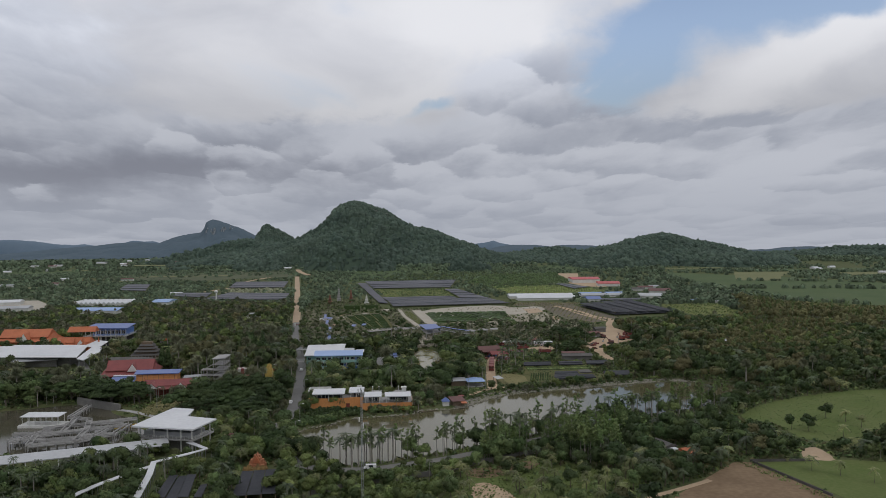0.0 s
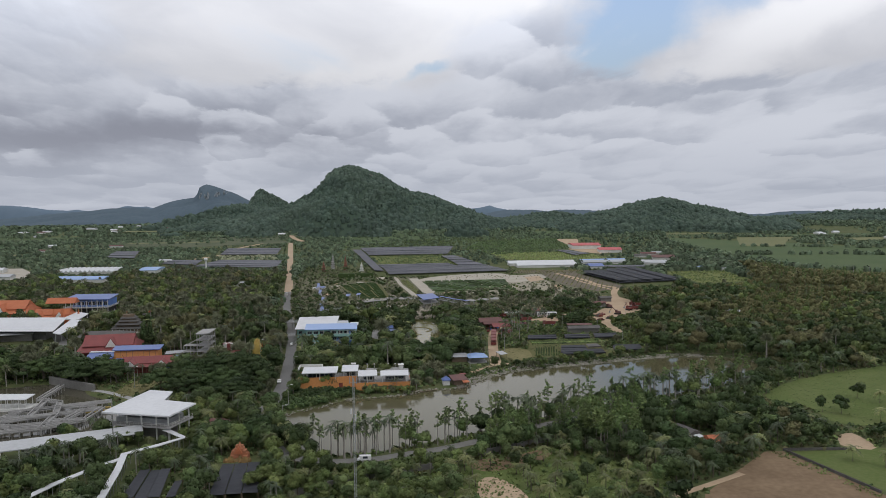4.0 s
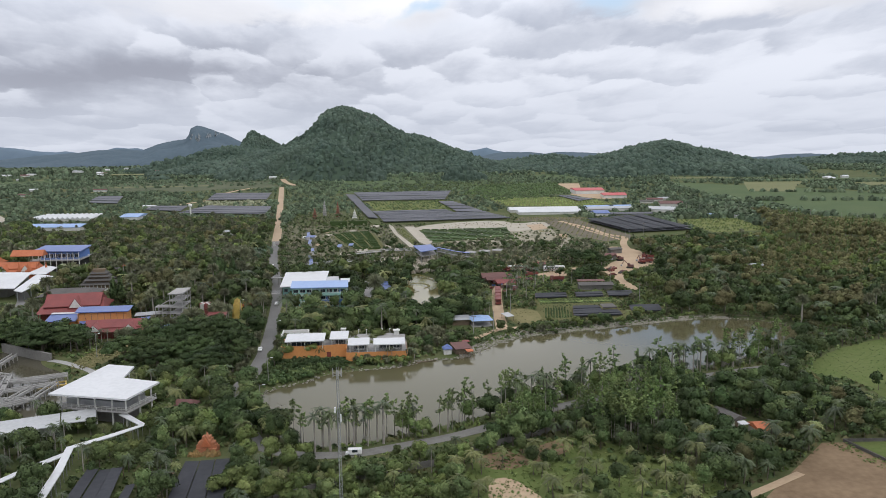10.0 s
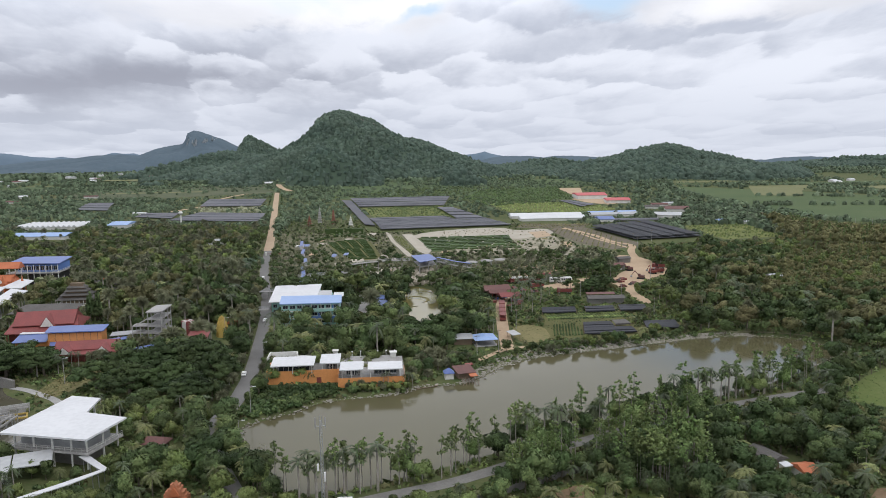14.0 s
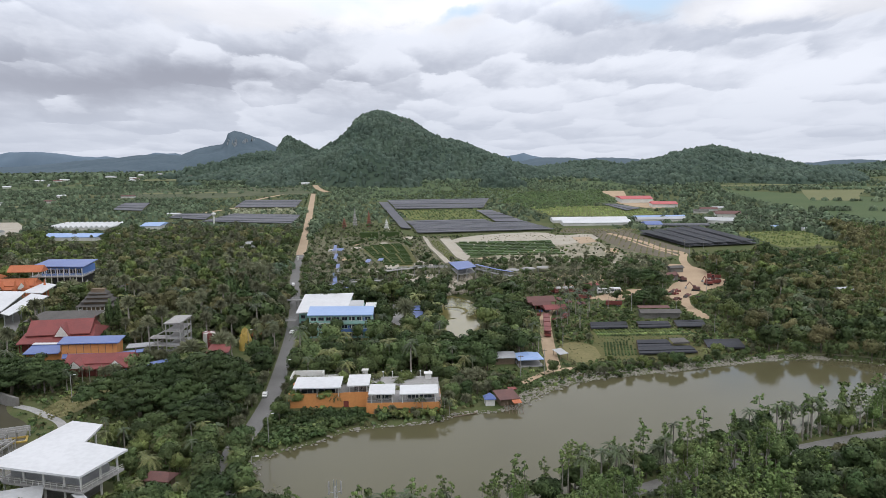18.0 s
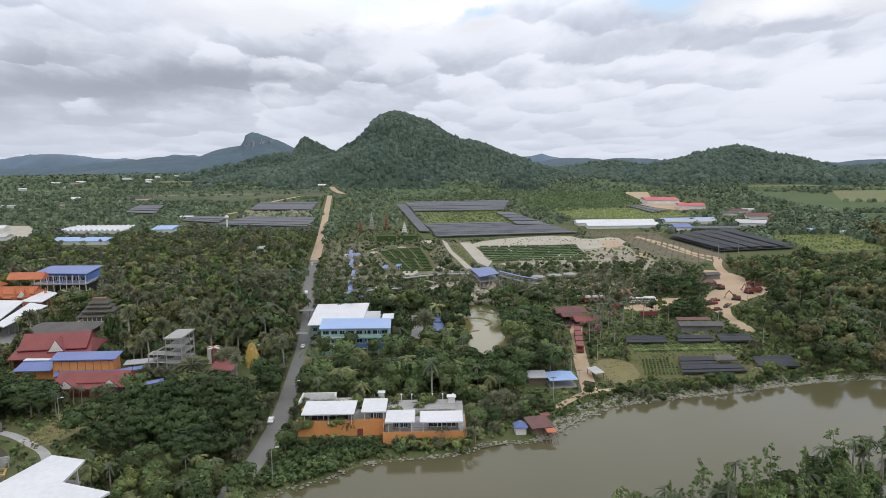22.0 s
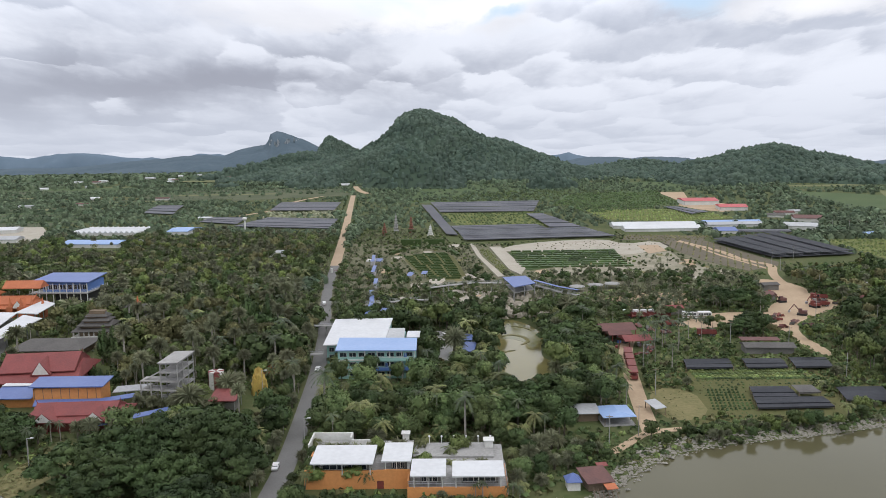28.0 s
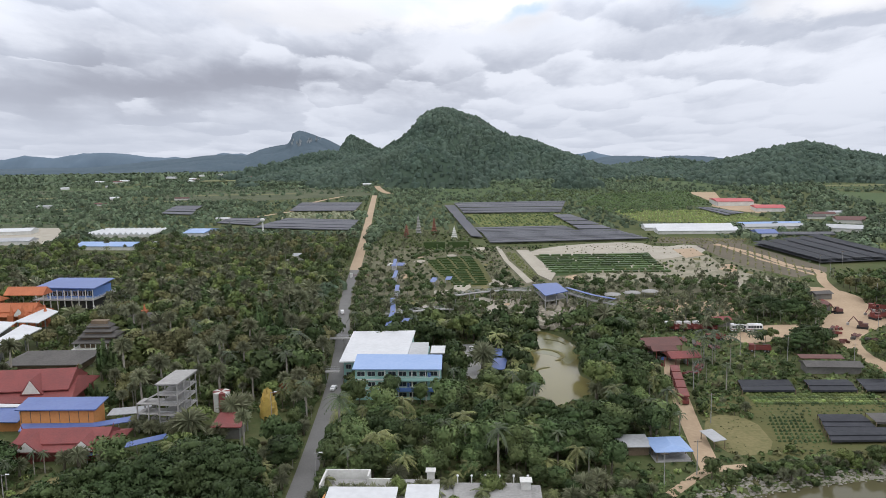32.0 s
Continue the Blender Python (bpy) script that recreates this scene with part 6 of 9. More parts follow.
shade_house("shade_house", [(82.8, 330), (104.8, 331), (104.8, 338.5), (84.6, 338.5)], 3, 1.3, "net", "low black shade house by the lake")
shade_house("shade_house", [(84.8, 339), (98, 339), (98.5, 348), (86.8, 348)], 3, 1.4, "net", "low black shade house by the lake")
shade_house("shade_house", [(98.4, 339.5), (105, 340), (105, 347), (98.9, 347)], 1, 2.3, "dark_roof", "grey-roofed shed between shade houses", "sheds")
shade_house("shade_house", [(110, 335), (124, 334), (127, 348), (113, 348)], 3, 1.4, "net", "low black shade house by the lake")
for a, b in ((73.5, 89), (93.5, 107), (109.5, 122)):
    shade_house("shade_strip", [(a, 368.5), (b, 368.5), (b + 2, 379.5), (a + 2, 379.5)], 3, 1.5, "net", "long low black shade net", "shade strips")

# ---- machine yard ----
shed = thing("rusty_shed", 55, 399, 0, 8, "open workshop under rusty red-brown roofs", "shed")
part("roof", Mesh().gable(0, 14, 12, 23, 3.5, 5.2, 0.15), "rust_roof", shed)
part("middle_roof", Mesh().gable(1, 10, 6.5, 12, 3.2, 4.4, 0.15), "rust_roof", shed)
part("front_roof", Mesh().gable(4, 14.6, -2.5, 6.2, 3.0, 4.3, 0.15), "red_tile", shed)
part("back_wall", Mesh().box(1, 13.5, 20, 20.3, 0, 3.6), "wood", shed)
for x in (2, 6, 10, 14):
    for y in (-1.5, 6, 14, 21):
        post(shed, x, y, 0, 3.4, 0.11, "red_metal")
for k in range(26):
    rr = random.Random(k)
    bx_ = Mesh().box(-0.9, 0.9, -0.6, 0.6, 0, rr.uniform(0.5, 1.5))
    part("scrap", bx_, rr.choice(["red_metal", "steel", "white_wall", "dark_roof", "blue_wall"]), shed).matrix_basis = pose(rr.uniform(-6, 14), rr.uniform(-4, 26), 0, 0, 0, rr.uniform(0, 90))
footprint(rect(49, 71, 396, 428), 0.5)
OPEN.append(rect(56, 69, 398, 406))
ls = thing("long_shed", 100, 388.5, 0, -3, "long low shed with a grey roof", "shed")
part("roof", Mesh().gable(0, 18, 0, 7.5, 2.6, 3.6, 0.15), "dark_roof", ls)
part("wall", Mesh().box(0.6, 17.4, 1, 6.8, 0, 2.5), "concrete_dark", ls)
part("red_roof", Mesh().slab(rect(1, 15, 8, 12), [3.2, 3.2, 3.5, 3.5], 0.15), "rust_roof", ls)
footprint(rect(99, 119, 388, 402), 0.8, True)


def wheel(parent, x, y, r, w, name="wheel"):
    t = part(name, Mesh().tube((x - w / 2, y, r), (x + w / 2, y, r), r, n=12), "rubber", parent)
    part("rim", Mesh().tube((x - w / 2 - .02, y, r), (x + w / 2 + .02, y, r), r * 0.55, n=8), "steel", t)
    return t


def car(x, y, turn, paint, label, van=False):
    t = thing("van" if van else "car", x, y, 0.08, turn, label, "van" if van else "car", "vehicles on the road")
    h = 1.9 if van else 1.42
    L = 2.4 if van else 2.15
    sec = [(-L, 0.35), (L, 0.35), (L, 0.85), (L * 0.55, 0.98), (L * 0.25 if not van else L * 0.72, h), (-L * 0.62 if not van else -L * 0.96, h), (-L, 0.95)]
    b = Mesh()
    n = len(sec)
    b.add([(-0.85, yy, zz) for yy, zz in sec] + [(0.85, yy, zz) for yy, zz in sec], [tuple(range(n)), tuple(range(2 * n - 1, n - 1, -1))] + [(i, n + i, n + (i + 1) % n, (i + 1) % n) for i in range(n)])
    part("body", b, paint, t)
    part("glasshouse", Mesh().box(-0.87, 0.87, -L * 0.5, L * 0.2, 1.0, h - 0.12), "glass", t)
    part("windscreen", Mesh().slab([(-0.7, L * 0.3), (0.7, L * 0.3), (0.7, L * 0.52), (-0.7, L * 0.52)], [h - 0.1, h - 0.1, 1.04, 1.04], 0.03), "glass", t)
    for sx in (-0.78, 0.78):
        for sy in (-L * 0.6, L * 0.6):
            wheel(t, sx, sy, 0.31, 0.2)
        part("headlight", Mesh().box(sx * 0.75 - .15, sx * 0.75 + .15, L - .01, L + .03, 0.62, 0.78), "white_paint", t)
        part("tail_light", Mesh().box(sx * 0.75 - .15, sx * 0.75 + .15, -L - .03, -L + .01, 0.66, 0.82), "red_metal", t)
    t.scale = (0.85, 0.85, 0.85)
    return t


car(-46.2, 293, 183, "white_paint", "white car on the asphalt road")
car(-50.2, 374, 175, "white_paint", "white hatchback on the asphalt road")
car(-8, 191.9, 88, "white_paint", "white van parked on the lakeside lane", True)
car(-66, 481, 12, "white_paint", "white pickup far down the road", True)
car(-7.5, 418, 20, "white_paint", "white van on the service lane", True)


def bus(x, y, turn):
    t = thing("bus", x, y, 0.05, turn, "white coach parked in the dirt yard", "bus", "parked coaches")
    part("body", Mesh().box(-2.9, 2.9, -1.2, 1.2, 0.5, 3.0).box(-2.7, 2.7, -1.1, 1.1, 3.0, 3.15), "white_paint", t)
    for k in range(5):
        part("window", Mesh().box(-2.6 + 1.06 * k, -1.7 + 1.06 * k, -1.23, -1.19, 1.7, 2.6), "glass", t)
    part("stripe", Mesh().box(-2.91, 2.91, -1.22, 1.22, 1.1, 1.35), "red_metal", t)
    for sx in (-1.8, 1.8):
        for sy in (-1.1, 1.1):
            part("wheel", Mesh().tube((sx, sy - .15, 0.45), (sx, sy + .15, 0.45), 0.45, n=10), "rubber", t)
    return t


bus(96.5, 445, 0), bus(102.6, 444.6, -3)


def digger(x, y, turn, paint, label):
    t = thing("excavator", x, y, 0.05, turn, label, "excavator", "yard machines")
    for s in (-1.1, 1.1):
        part("track", Mesh().prism([(s - .3, -2), (s + .3, -2), (s + .3, 2), (s - .3, 2)], 0.05, 0.85), "rubber", t)
    part("body", Mesh().box(-1.3, 1.3, -1.9, 0.9, 0.95, 2.1), paint, t)
    cb = part("cab", Mesh().box(-1.25, -0.2, 0.0, 1.4, 1.5, 3.0), paint, t)
    part("window", Mesh().box(-1.15, -0.3, 1.38, 1.44, 1.9, 2.8), "glass", cb)
    part("boom", Mesh().tube((0.3, 0.9, 1.6), (0.3, 3.4, 4.4), 0.25, 0.2, 6), paint, t)
    part("stick", Mesh().tube((0.3, 3.4, 4.4), (0.3, 5.2, 1.8), 0.2, 0.15, 6), paint, t)
    part("bucket", Mesh().box(-0.2, 0.8, 4.8, 5.7, 0.7, 1.7), "steel", t)


def truck(x, y, turn, paint, label, name="truck"):
    t = thing(name, x, y, 0.05, turn, label, "truck", "yard machines")
    part("cab", Mesh().box(-1.15, 1.15, 2.0, 3.8, 0.6, 2.7), paint, t)
    part("bed", Mesh().box(-1.2, 1.2, -3.6, 1.8, 0.9, 1.2).box(-1.2, -1.1, -3.6, 1.8, 1.2, 2.2).box(1.1, 1.2, -3.6, 1.8, 1.2, 2.2), "red_metal", t)
    part("windscreen", Mesh().box(-1.0, 1.0, 3.79, 3.84, 1.6, 2.4), "glass", t)
    for sx in (-1.0, 1.0):
        for sy in (-2.6, -1.5, 2.8):
            wheel(t, sx, sy, 0.5, 0.3)


digger(146, 449, 60, "rust_roof", "rusty brown excavator in the dirt yard")
digger(148, 476, 100, "rust_roof", "rusty brown excavator with its arm raised")
digger(158, 464, 20, "red_metal", "red excavator in the dirt yard")
digger(166, 480, 150, "red_metal", "red excavator in the dirt yard")
rr = random.Random(77)
for k, (x, y) in enumerate(((162, 466), (168, 482), (84, 432), (95, 416))):
    truck(x, y, rr.uniform(60, 120), rr.choice(["red_metal", "red_metal", "rust_roof", "rust_roof"]), "rusty red truck parked in the machine yard")
for k, (x, y) in enumerate(((76, 449), (79.5, 449), (83, 449), (86.5, 449), (72, 449))):
    truck(x, y, 20, "white_paint", "white truck parked under trees")
sheds = [(134, 478, 14, 8, "rust_roof"), (186, 505, 10, 8, "grey_roof"), (196, 500, 9, 6, "white_roof"), (212, 430, 10, 7, "grey_roof"), (88, 452, 9, 5, "red_tile"), (178, 470, 12, 6, "red_metal"), (150, 503, 9, 6, "dark_roof")]
for x, y, w, d, mt in sheds:
    s_ = thing("yard_shed", x, y, 0, 10, "small metal-roofed shed at the yard's edge", "shed", "yard sheds")
    part("roof", Mesh().gable(0, w, 0, d, 2.8, 3.8, 0.15), mt, s_)
    part("wall", Mesh().box(0.5, w - 0.5, 0.6, d - 0.6, 0, 2.7), "concrete_dark", s_)
    footprint(rect(x, x + w, y, y + d), 0.5)

def scrap_heap(x, y, seed):
    """A low heap of rusty machine parts: frames, drums and plates."""
    q = random.Random(seed)
    t = thing("scrap_heap", x, y, 0.04, q.uniform(0, 180), "low heap of rusty red-brown machine parts on dirt", "scrap", "yard scrap")
    for k in range(9):
        px, py, pz = q.uniform(-2.6, 2.6), q.uniform(-1.6, 1.6), q.uniform(0.0, 0.5)
        c = q.choice(["red_metal", "rust_roof", "rust_roof", "dark_roof"])
        if k % 3 == 0:
            part("drum", Mesh().tube((px - 0.6, py, pz + 0.4), (px + 0.6, py, pz + 0.4), 0.4, n=9), c, t)
        elif k % 3 == 1:
            part("plate", Mesh().slab(rect(px - 0.9, px + 0.9, py - 0.6, py + 0.6), [pz + 0.3, pz + 1.1, pz + 1.2, pz + 0.4], 0.12), c, t)
        else:
            part("frame", Mesh().box(px - 1.2, px + 1.2, py - .12, py + .12, pz, pz + 0.9).box(px - .12, px + .12, py - 1.0, py - .12, pz, pz + 0.5).box(px - .12, px + .12, py + .12, py + 1.0, pz, pz + 0.5), c, t)


for k, (x, y) in enumerate(((131, 441), (136, 434), (141, 429), (134, 446), (160, 470), (166, 476), (171, 470), (150, 497), (147, 486), (75, 424), (80, 420), (72, 431), (98, 418), (68, 394), (63, 388), (128, 428))):
    scrap_heap(x, y, k)

# toy train on the dirt lane
tr = thing("toy_train", 56.2, 374, 0.07, -8, "red sightseeing train parked on the dirt lane", "train")
for k in range(4):
    y = -15 + 8 * k
    c = part("carriage", Mesh().box(-1.3, 1.3, y, y + 6.8, 0.5, 1.5).box(-1.4, 1.4, y - .1, y + 6.9, 2.7, 2.95), "red_metal", tr)
    for s in (-1.2, 1.2):
        for q in (0.3, 3.4, 6.5):
            part("pillar", Mesh().box(s - .06, s + .06, y + q - .06, y + q + .06, 1.5, 2.7), "red_metal", c)
        for q in (1.2, 5.6):
            part("wheel", Mesh().tube((s - .12, y + q, 0.4), (s + .12, y + q, 0.4), 0.4, n=10), "rubber", c)

# ---- gardens, sky bridge ----
pv = thing("sky_bridge_pavilion", 21, 483, 0, 0, "square blue-roofed pavilion on the raised garden bridge", "pavilion")
part("roof", Mesh().slab([(3.4, 0), (14.6, 10.3), (11.3, 29), (-0.6, 25.3)], [7.3, 7.3, 7.7, 7.7], 0.3), "blue_roof", pv)
part("deck", Mesh().prism([(4, 3), (14, 12), (13, 27), (1, 26)], 3.6, 4.0), "concrete", pv)
for p in ((3.6, 2), (14.4, 12), (13, 27), (0.6, 25.6), (9, 7)):
    post(pv, *p, 0, 7, 0.25, "concrete", "column")
OPEN.append([(24.5, 483), (36.5, 494.5), (34.5, 511.5), (20.6, 510)])
CLEAR.append([(23, 480), (39, 494), (36, 514), (19, 512)])


def sky_bridge(line, z, roof, label):
    t = thing("sky_bridge", *line[0], 0, 0, label, "footbridge", "raised garden bridges")
    x0, y0 = line[0]
    rel = [(x - x0, y - y0) for x, y in line]
    sh, _ = ribbon(rel, [2.4] * len(rel), z, 0.35, 0)
    part("deck", sh, "concrete", t)
    sides = []
    for (ax, ay), (bx, by) in zip(rel, rel[1:]):
        d = math.hypot(bx - ax, by - ay)
        nx, ny = -(by - ay) / d * 1.15, (bx - ax) / d * 1.15
        for s in (-1, 1):
            rl = Mesh()
            rl.tube((ax + s * nx, ay + s * ny, z + 1), (bx + s * nx, by + s * ny, z + 1), 0.06, n=5)
            rl.tube((ax + s * nx, ay + s * ny, z + .5), (bx + s * nx, by + s * ny, z + .5), 0.05, n=5)
            part("rail", rl, "steel", t)
        for i in range(int(d / 8) + 1):
            q = i * 8 / d
            if q <= 1:
                x, y = ax + (bx - ax) * q, ay + (by - ay) * q
                post(t, x, y, 0, z - 0.3, 0.22, "concrete", "column")
        if roof:
            sh2, _ = ribbon([(ax, ay), (bx, by)], [2.0, 2.0], z + 2.4, 0.15, 0)
            part("roof", sh2, "blue_roof", t, "blue bridge roof")


sky_bridge([(-16, 499), (-7, 505), (7, 511), (20, 509)], 4.6, False, "raised grey concrete garden footbridge")
sky_bridge([(36, 503), (46, 485), (54, 476)], 4.6, True, "raised footbridge under a blue roof")
sky_bridge([(-44, 462), (-28, 470), (-16, 472)], 4.2, False, "raised grey concrete garden footbridge")
sky_bridge([(-40, 433), (-41, 462), (-44, 488)], 3.4, True, "raised garden footbridge with blue roof")
sky_bridge([(-44, 505), (-45, 520)], 3.4, True, "raised garden footbridge with blue roof")
sky_bridge([(-49, 540), (-50, 562)], 3.4, True, "raised garden footbridge with blue roof")
sky_bridge([(-53, 577), (-55, 604)], 3.4, True, "raised garden footbridge with blue roof")
sky_bridge([(-63, 421), (-52, 421)], 4.6, False, "footbridge over the asphalt road")
sky_bridge([(-53.5, 379), (-49, 379)], 4.6, False, "footbridge over the asphalt road")
for x, y, w, d in ((-57, 596, 7, 9), (-31, 542, 3.2, 11), (-23, 548, 3, 8), (-1, 386, 4.5, 12), (-2, 402, 5, 8), (-37, 448, 4, 10)):
    s_ = thing("blue_kiosk", x, y, 0, -6, "small garden kiosk with blue roof", "kiosk", "garden kiosks")
    part("roof", Mesh().slab(rect(0, w, 0, d), [3.0, 3.0, 3.4, 3.4], 0.15), "blue_roof", s_)
    for px in (0.3, w - 0.3):
        for py in (0.3, d - 0.3):
            post(s_, px, py, 0, 3.0, 0.09, "steel")
    footprint(rect(x, x + w, y, y + d), 0.8, True)

# formal garden: hedge scrolls on the lawn and a tall clipped wall behind
hg = Mesh()
BED = [(-40, 633), (-24, 649), (-7, 648), (0, 583), (3, 549), (-17, 538), (-27, 575)]
for k in range(17):
    # straight clipped rows with cross pieces and gaps
    y = 542 + 6.3 * k
    xs_ = np.arange(-42, 4, 0.7)
    keep_ = [x for x in xs_ if inside([x], [y], BED)[0] and inside([x], [y + 2.6], BED)[0]]
    if len(keep_) < 8:
        continue
    x0, x1 = keep_[0] + 1, keep_[-1] - 1
    n_ = max(2, int((x1 - x0) / 7))
    for q in range(n_):
        a, b = x0 + (x1 - x0) * q / n_, x0 + (x1 - x0) * (q + 1) / n_ - 1.4
        hg.box(a, b, y, y + 0.9, 0, 0.8)
        if (q + k) % 3:
            hg.box(a, a + 0.8, y + 0.9, y + 4.6, 0, 0.8)
        if (q + k) % 2:
            hg.box(a + 1.8, b - 1.2, y + 2.6, y + 3.5, 0, 0.7)
tagged(new("parterre_hedges", hg.mesh("parterre_hedges", M["hedge"])), "clipped hedge scrolls on the formal lawn", "hedge", kind="stuff")
hw = thing("hedge_wall", -44, 686, 0, -2, "tall clipped green hedge wall", "hedge")
for k in range(2):
    part("hedge", Mesh().box(17 * k, 17 * k + 15, 0, 3, 0, 4.6), "hedge", hw)
cv = thing("curved_hedge", -48, 640, 0, 0, "long curved clipped hedge", "hedge")
cs, _ = ribbon([(0, 0), (8, 24), (24, 34), (40, 20), (46, -10)], [2.2] * 5, 1.8, 1.8, 2)
part("hedge", cs, "hedge", cv)
for k in range(9):
    hb = Mesh()
    y = 582 + 8 * k
    x0, x1 = 34 + max(0, (600 - y)) * .1, 103
    rr = random.Random(k)
    x = x0
    while x < x1:
        w = rr.uniform(5, 11)
        hb.box(x, min(x + w, x1), y, y + rr.uniform(2.2, 3.4), 0, 1.0)
        x += w + 1.4
    tagged(new("hedge_bed", hb.mesh("hedge_bed", M["leaf_dark"])), "dark green clipped hedge bed", "hedge", "formal hedge beds", "stuff")
for k in range(3):
    b_ = thing("garden_bench_path", 44 + 20 * k, 628 + 5 * k, 0.07, 25, "short pale paved path among hedges", "path", "garden paths")
    part("paving", Mesh().box(0, 9, 0, 1.4, 0, 0.15).box(4, 5.2, 1.4, 10, 0, 0.15), "pale_stone", b_)
for nm, poly in (("ramp", [(6.3, 690), (9.5, 690), (13.5, 627), (24, 552), (20, 550), (10.5, 627)]), ("ramp", [(20, 672), (28, 672), (38, 578), (33.5, 556), (28, 575)])):
    r_ = thing(nm, 0, 0, 0.06, 0, "long pale concrete ramp in the garden", "ramp", "garden ramps")
    part("paving", Mesh().prism(poly, 0, 0.5), "pale_stone", r_)
    CLEAR.append(poly), OPEN.append(poly)
fb = Mesh()
rr = random.Random(3)
for k in range(150):
    y = rr.uniform(560, 662)
    x = np.interp(y, [560, 665], [26, 15]) + rr.uniform(-3, 3)
    fb.dome((x, y, 0), rr.uniform(.5, 1), rr.uniform(.5, 1), rr.uniform(.5, 1.2), 6, 2)
tagged(new("flower_bed", fb.mesh("flower_bed", M["flower"])), "low yellow-green planting bed between the ramps", "flower bed", kind="stuff")
CLEAR.append([(18, 556), (30, 556), (22, 668), (10, 668)])


def pagoda(x, y, h, mat, label):
    t = thing("pagoda", x, y, 0, 0, label, "pagoda", "garden pagodas")
    n = 6
    for k in range(n):
        w = 2.6 * (1 - k / (n + 1.5))
        z = h * k / n
        tw = part("tier", Mesh().box(-w * 0.7, w * 0.7, -w * 0.7, w * 0.7, z, z + h / n), mat, t)
        part("eave", Mesh().gable(-w, w, -w, w, z + h / n * 0.7, z + h / n * 1.1, 0.15, w * 0.95), mat, tw)
    part("tip", Mesh().tube((0, 0, h), (0, 0, h * 1.2), 0.35, 0.04, 6), mat, t)


pagoda(-62, 752, 9, "pagoda_red", "small red-brown tiered pagoda in the garden")
pagoda(-54, 770, 14, "concrete", "grey tiered stone pagoda among trees")
pagoda(-41, 765, 13, "pagoda_red", "tall red tiered garden pagoda")
pagoda(-24, 735, 9, "white_wall", "white tiered garden pagoda on grass")
for x in (-58.8, -51):
    f_ = thing("white_fountain", x, 614, 0, 0, "round white bowl in the garden", "fountain", "garden bowls")
    part("bowl", Mesh().dome((0, 0, 0.2), 2.6, 2.6, 1.4, 12, 3), "white_wall", f_)
rk, rr = Mesh(), random.Random(21)
for k in range(160):
    x, y = rr.uniform(4, 40), rr.uniform(448, 500)
    rk.dome((x, y, 0.1), rr.uniform(.7, 1.9), rr.uniform(.7, 1.9), rr.uniform(.8, 2.8), 6, 3, False, 0.25, rr)
tagged(new("rockwork", rk.mesh("rockwork", M["pale_stone"])), "pale piled rockwork around the garden pond", "rock", kind="stuff")
shal = Mesh().prism(rounded([(17, 449), (24, 444), (29, 432), (31, 420), (28.5, 408), (25, 402), (24, 412), (18, 418), (14, 416), (16, 433)], 2), -1.0, -0.77)
setting("pond_shallows", shal, "shallows", "olive weedy shallows of the garden pond", "water")
for k, (ln, wd) in enumerate((([(15, 421), (19, 424), (24, 420), (25.5, 413), (22, 408)], 1.3), ([(14, 396), (16, 399), (19, 400)], 1.0), ([(20, 438), (25, 436), (28, 430)], 1.0))):
    sh_, _ = ribbon(ln, [wd * (0.5 if q in (0, len(ln) - 1) else 1.2) for q in range(len(ln))], -0.66, 0.3, 2)
    tagged(new("sandbar", sh_.mesh("sandbar", M["straw"])), "narrow pale sandbar in the shallow pond", "sandbar", "pond sandbars")
for k, (x, y) in enumerate(((58, 508), (68, 512), (77, 515))):
    s_ = thing("tensile_canopy", x, y, 0, 0, "pale domed canopy among palms", "canopy", "pale canopies")
    part("roof", Mesh().dome((0, 0, 2.4), 4.2, 3.6, 0.9, 10, 3), "concrete", s_)
    for a in range(4):
        post(s_, 4 * math.cos(a * 1.57 + .78), 3.4 * math.sin(a * 1.57 + .78), 0, 3.0, 0.1, "steel")
    footprint(rect(x - 5, x + 5, y - 5, y + 5), 0, True)

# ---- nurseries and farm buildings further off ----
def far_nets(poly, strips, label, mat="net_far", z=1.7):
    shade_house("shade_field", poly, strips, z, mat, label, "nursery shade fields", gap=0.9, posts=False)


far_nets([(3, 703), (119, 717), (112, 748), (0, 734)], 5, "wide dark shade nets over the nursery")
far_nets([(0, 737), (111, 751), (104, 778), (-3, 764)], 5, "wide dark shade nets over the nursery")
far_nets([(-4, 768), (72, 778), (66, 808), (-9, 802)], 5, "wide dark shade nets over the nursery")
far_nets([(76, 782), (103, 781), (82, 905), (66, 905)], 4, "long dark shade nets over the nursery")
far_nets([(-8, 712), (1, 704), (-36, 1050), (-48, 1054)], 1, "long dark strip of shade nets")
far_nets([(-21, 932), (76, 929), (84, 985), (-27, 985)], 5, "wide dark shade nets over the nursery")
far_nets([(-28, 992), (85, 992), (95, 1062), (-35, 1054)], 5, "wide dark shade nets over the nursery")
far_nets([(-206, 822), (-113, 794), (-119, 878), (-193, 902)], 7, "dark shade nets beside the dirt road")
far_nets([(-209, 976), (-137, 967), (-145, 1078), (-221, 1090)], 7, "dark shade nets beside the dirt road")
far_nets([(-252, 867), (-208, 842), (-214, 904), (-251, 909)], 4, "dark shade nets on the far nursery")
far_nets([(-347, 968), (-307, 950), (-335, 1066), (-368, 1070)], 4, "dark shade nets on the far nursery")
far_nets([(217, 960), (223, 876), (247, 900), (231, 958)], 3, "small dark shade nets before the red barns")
far_nets([(195, 595), (250, 603), (240, 728), (180, 690)], 1, "black shade nets in long strips")
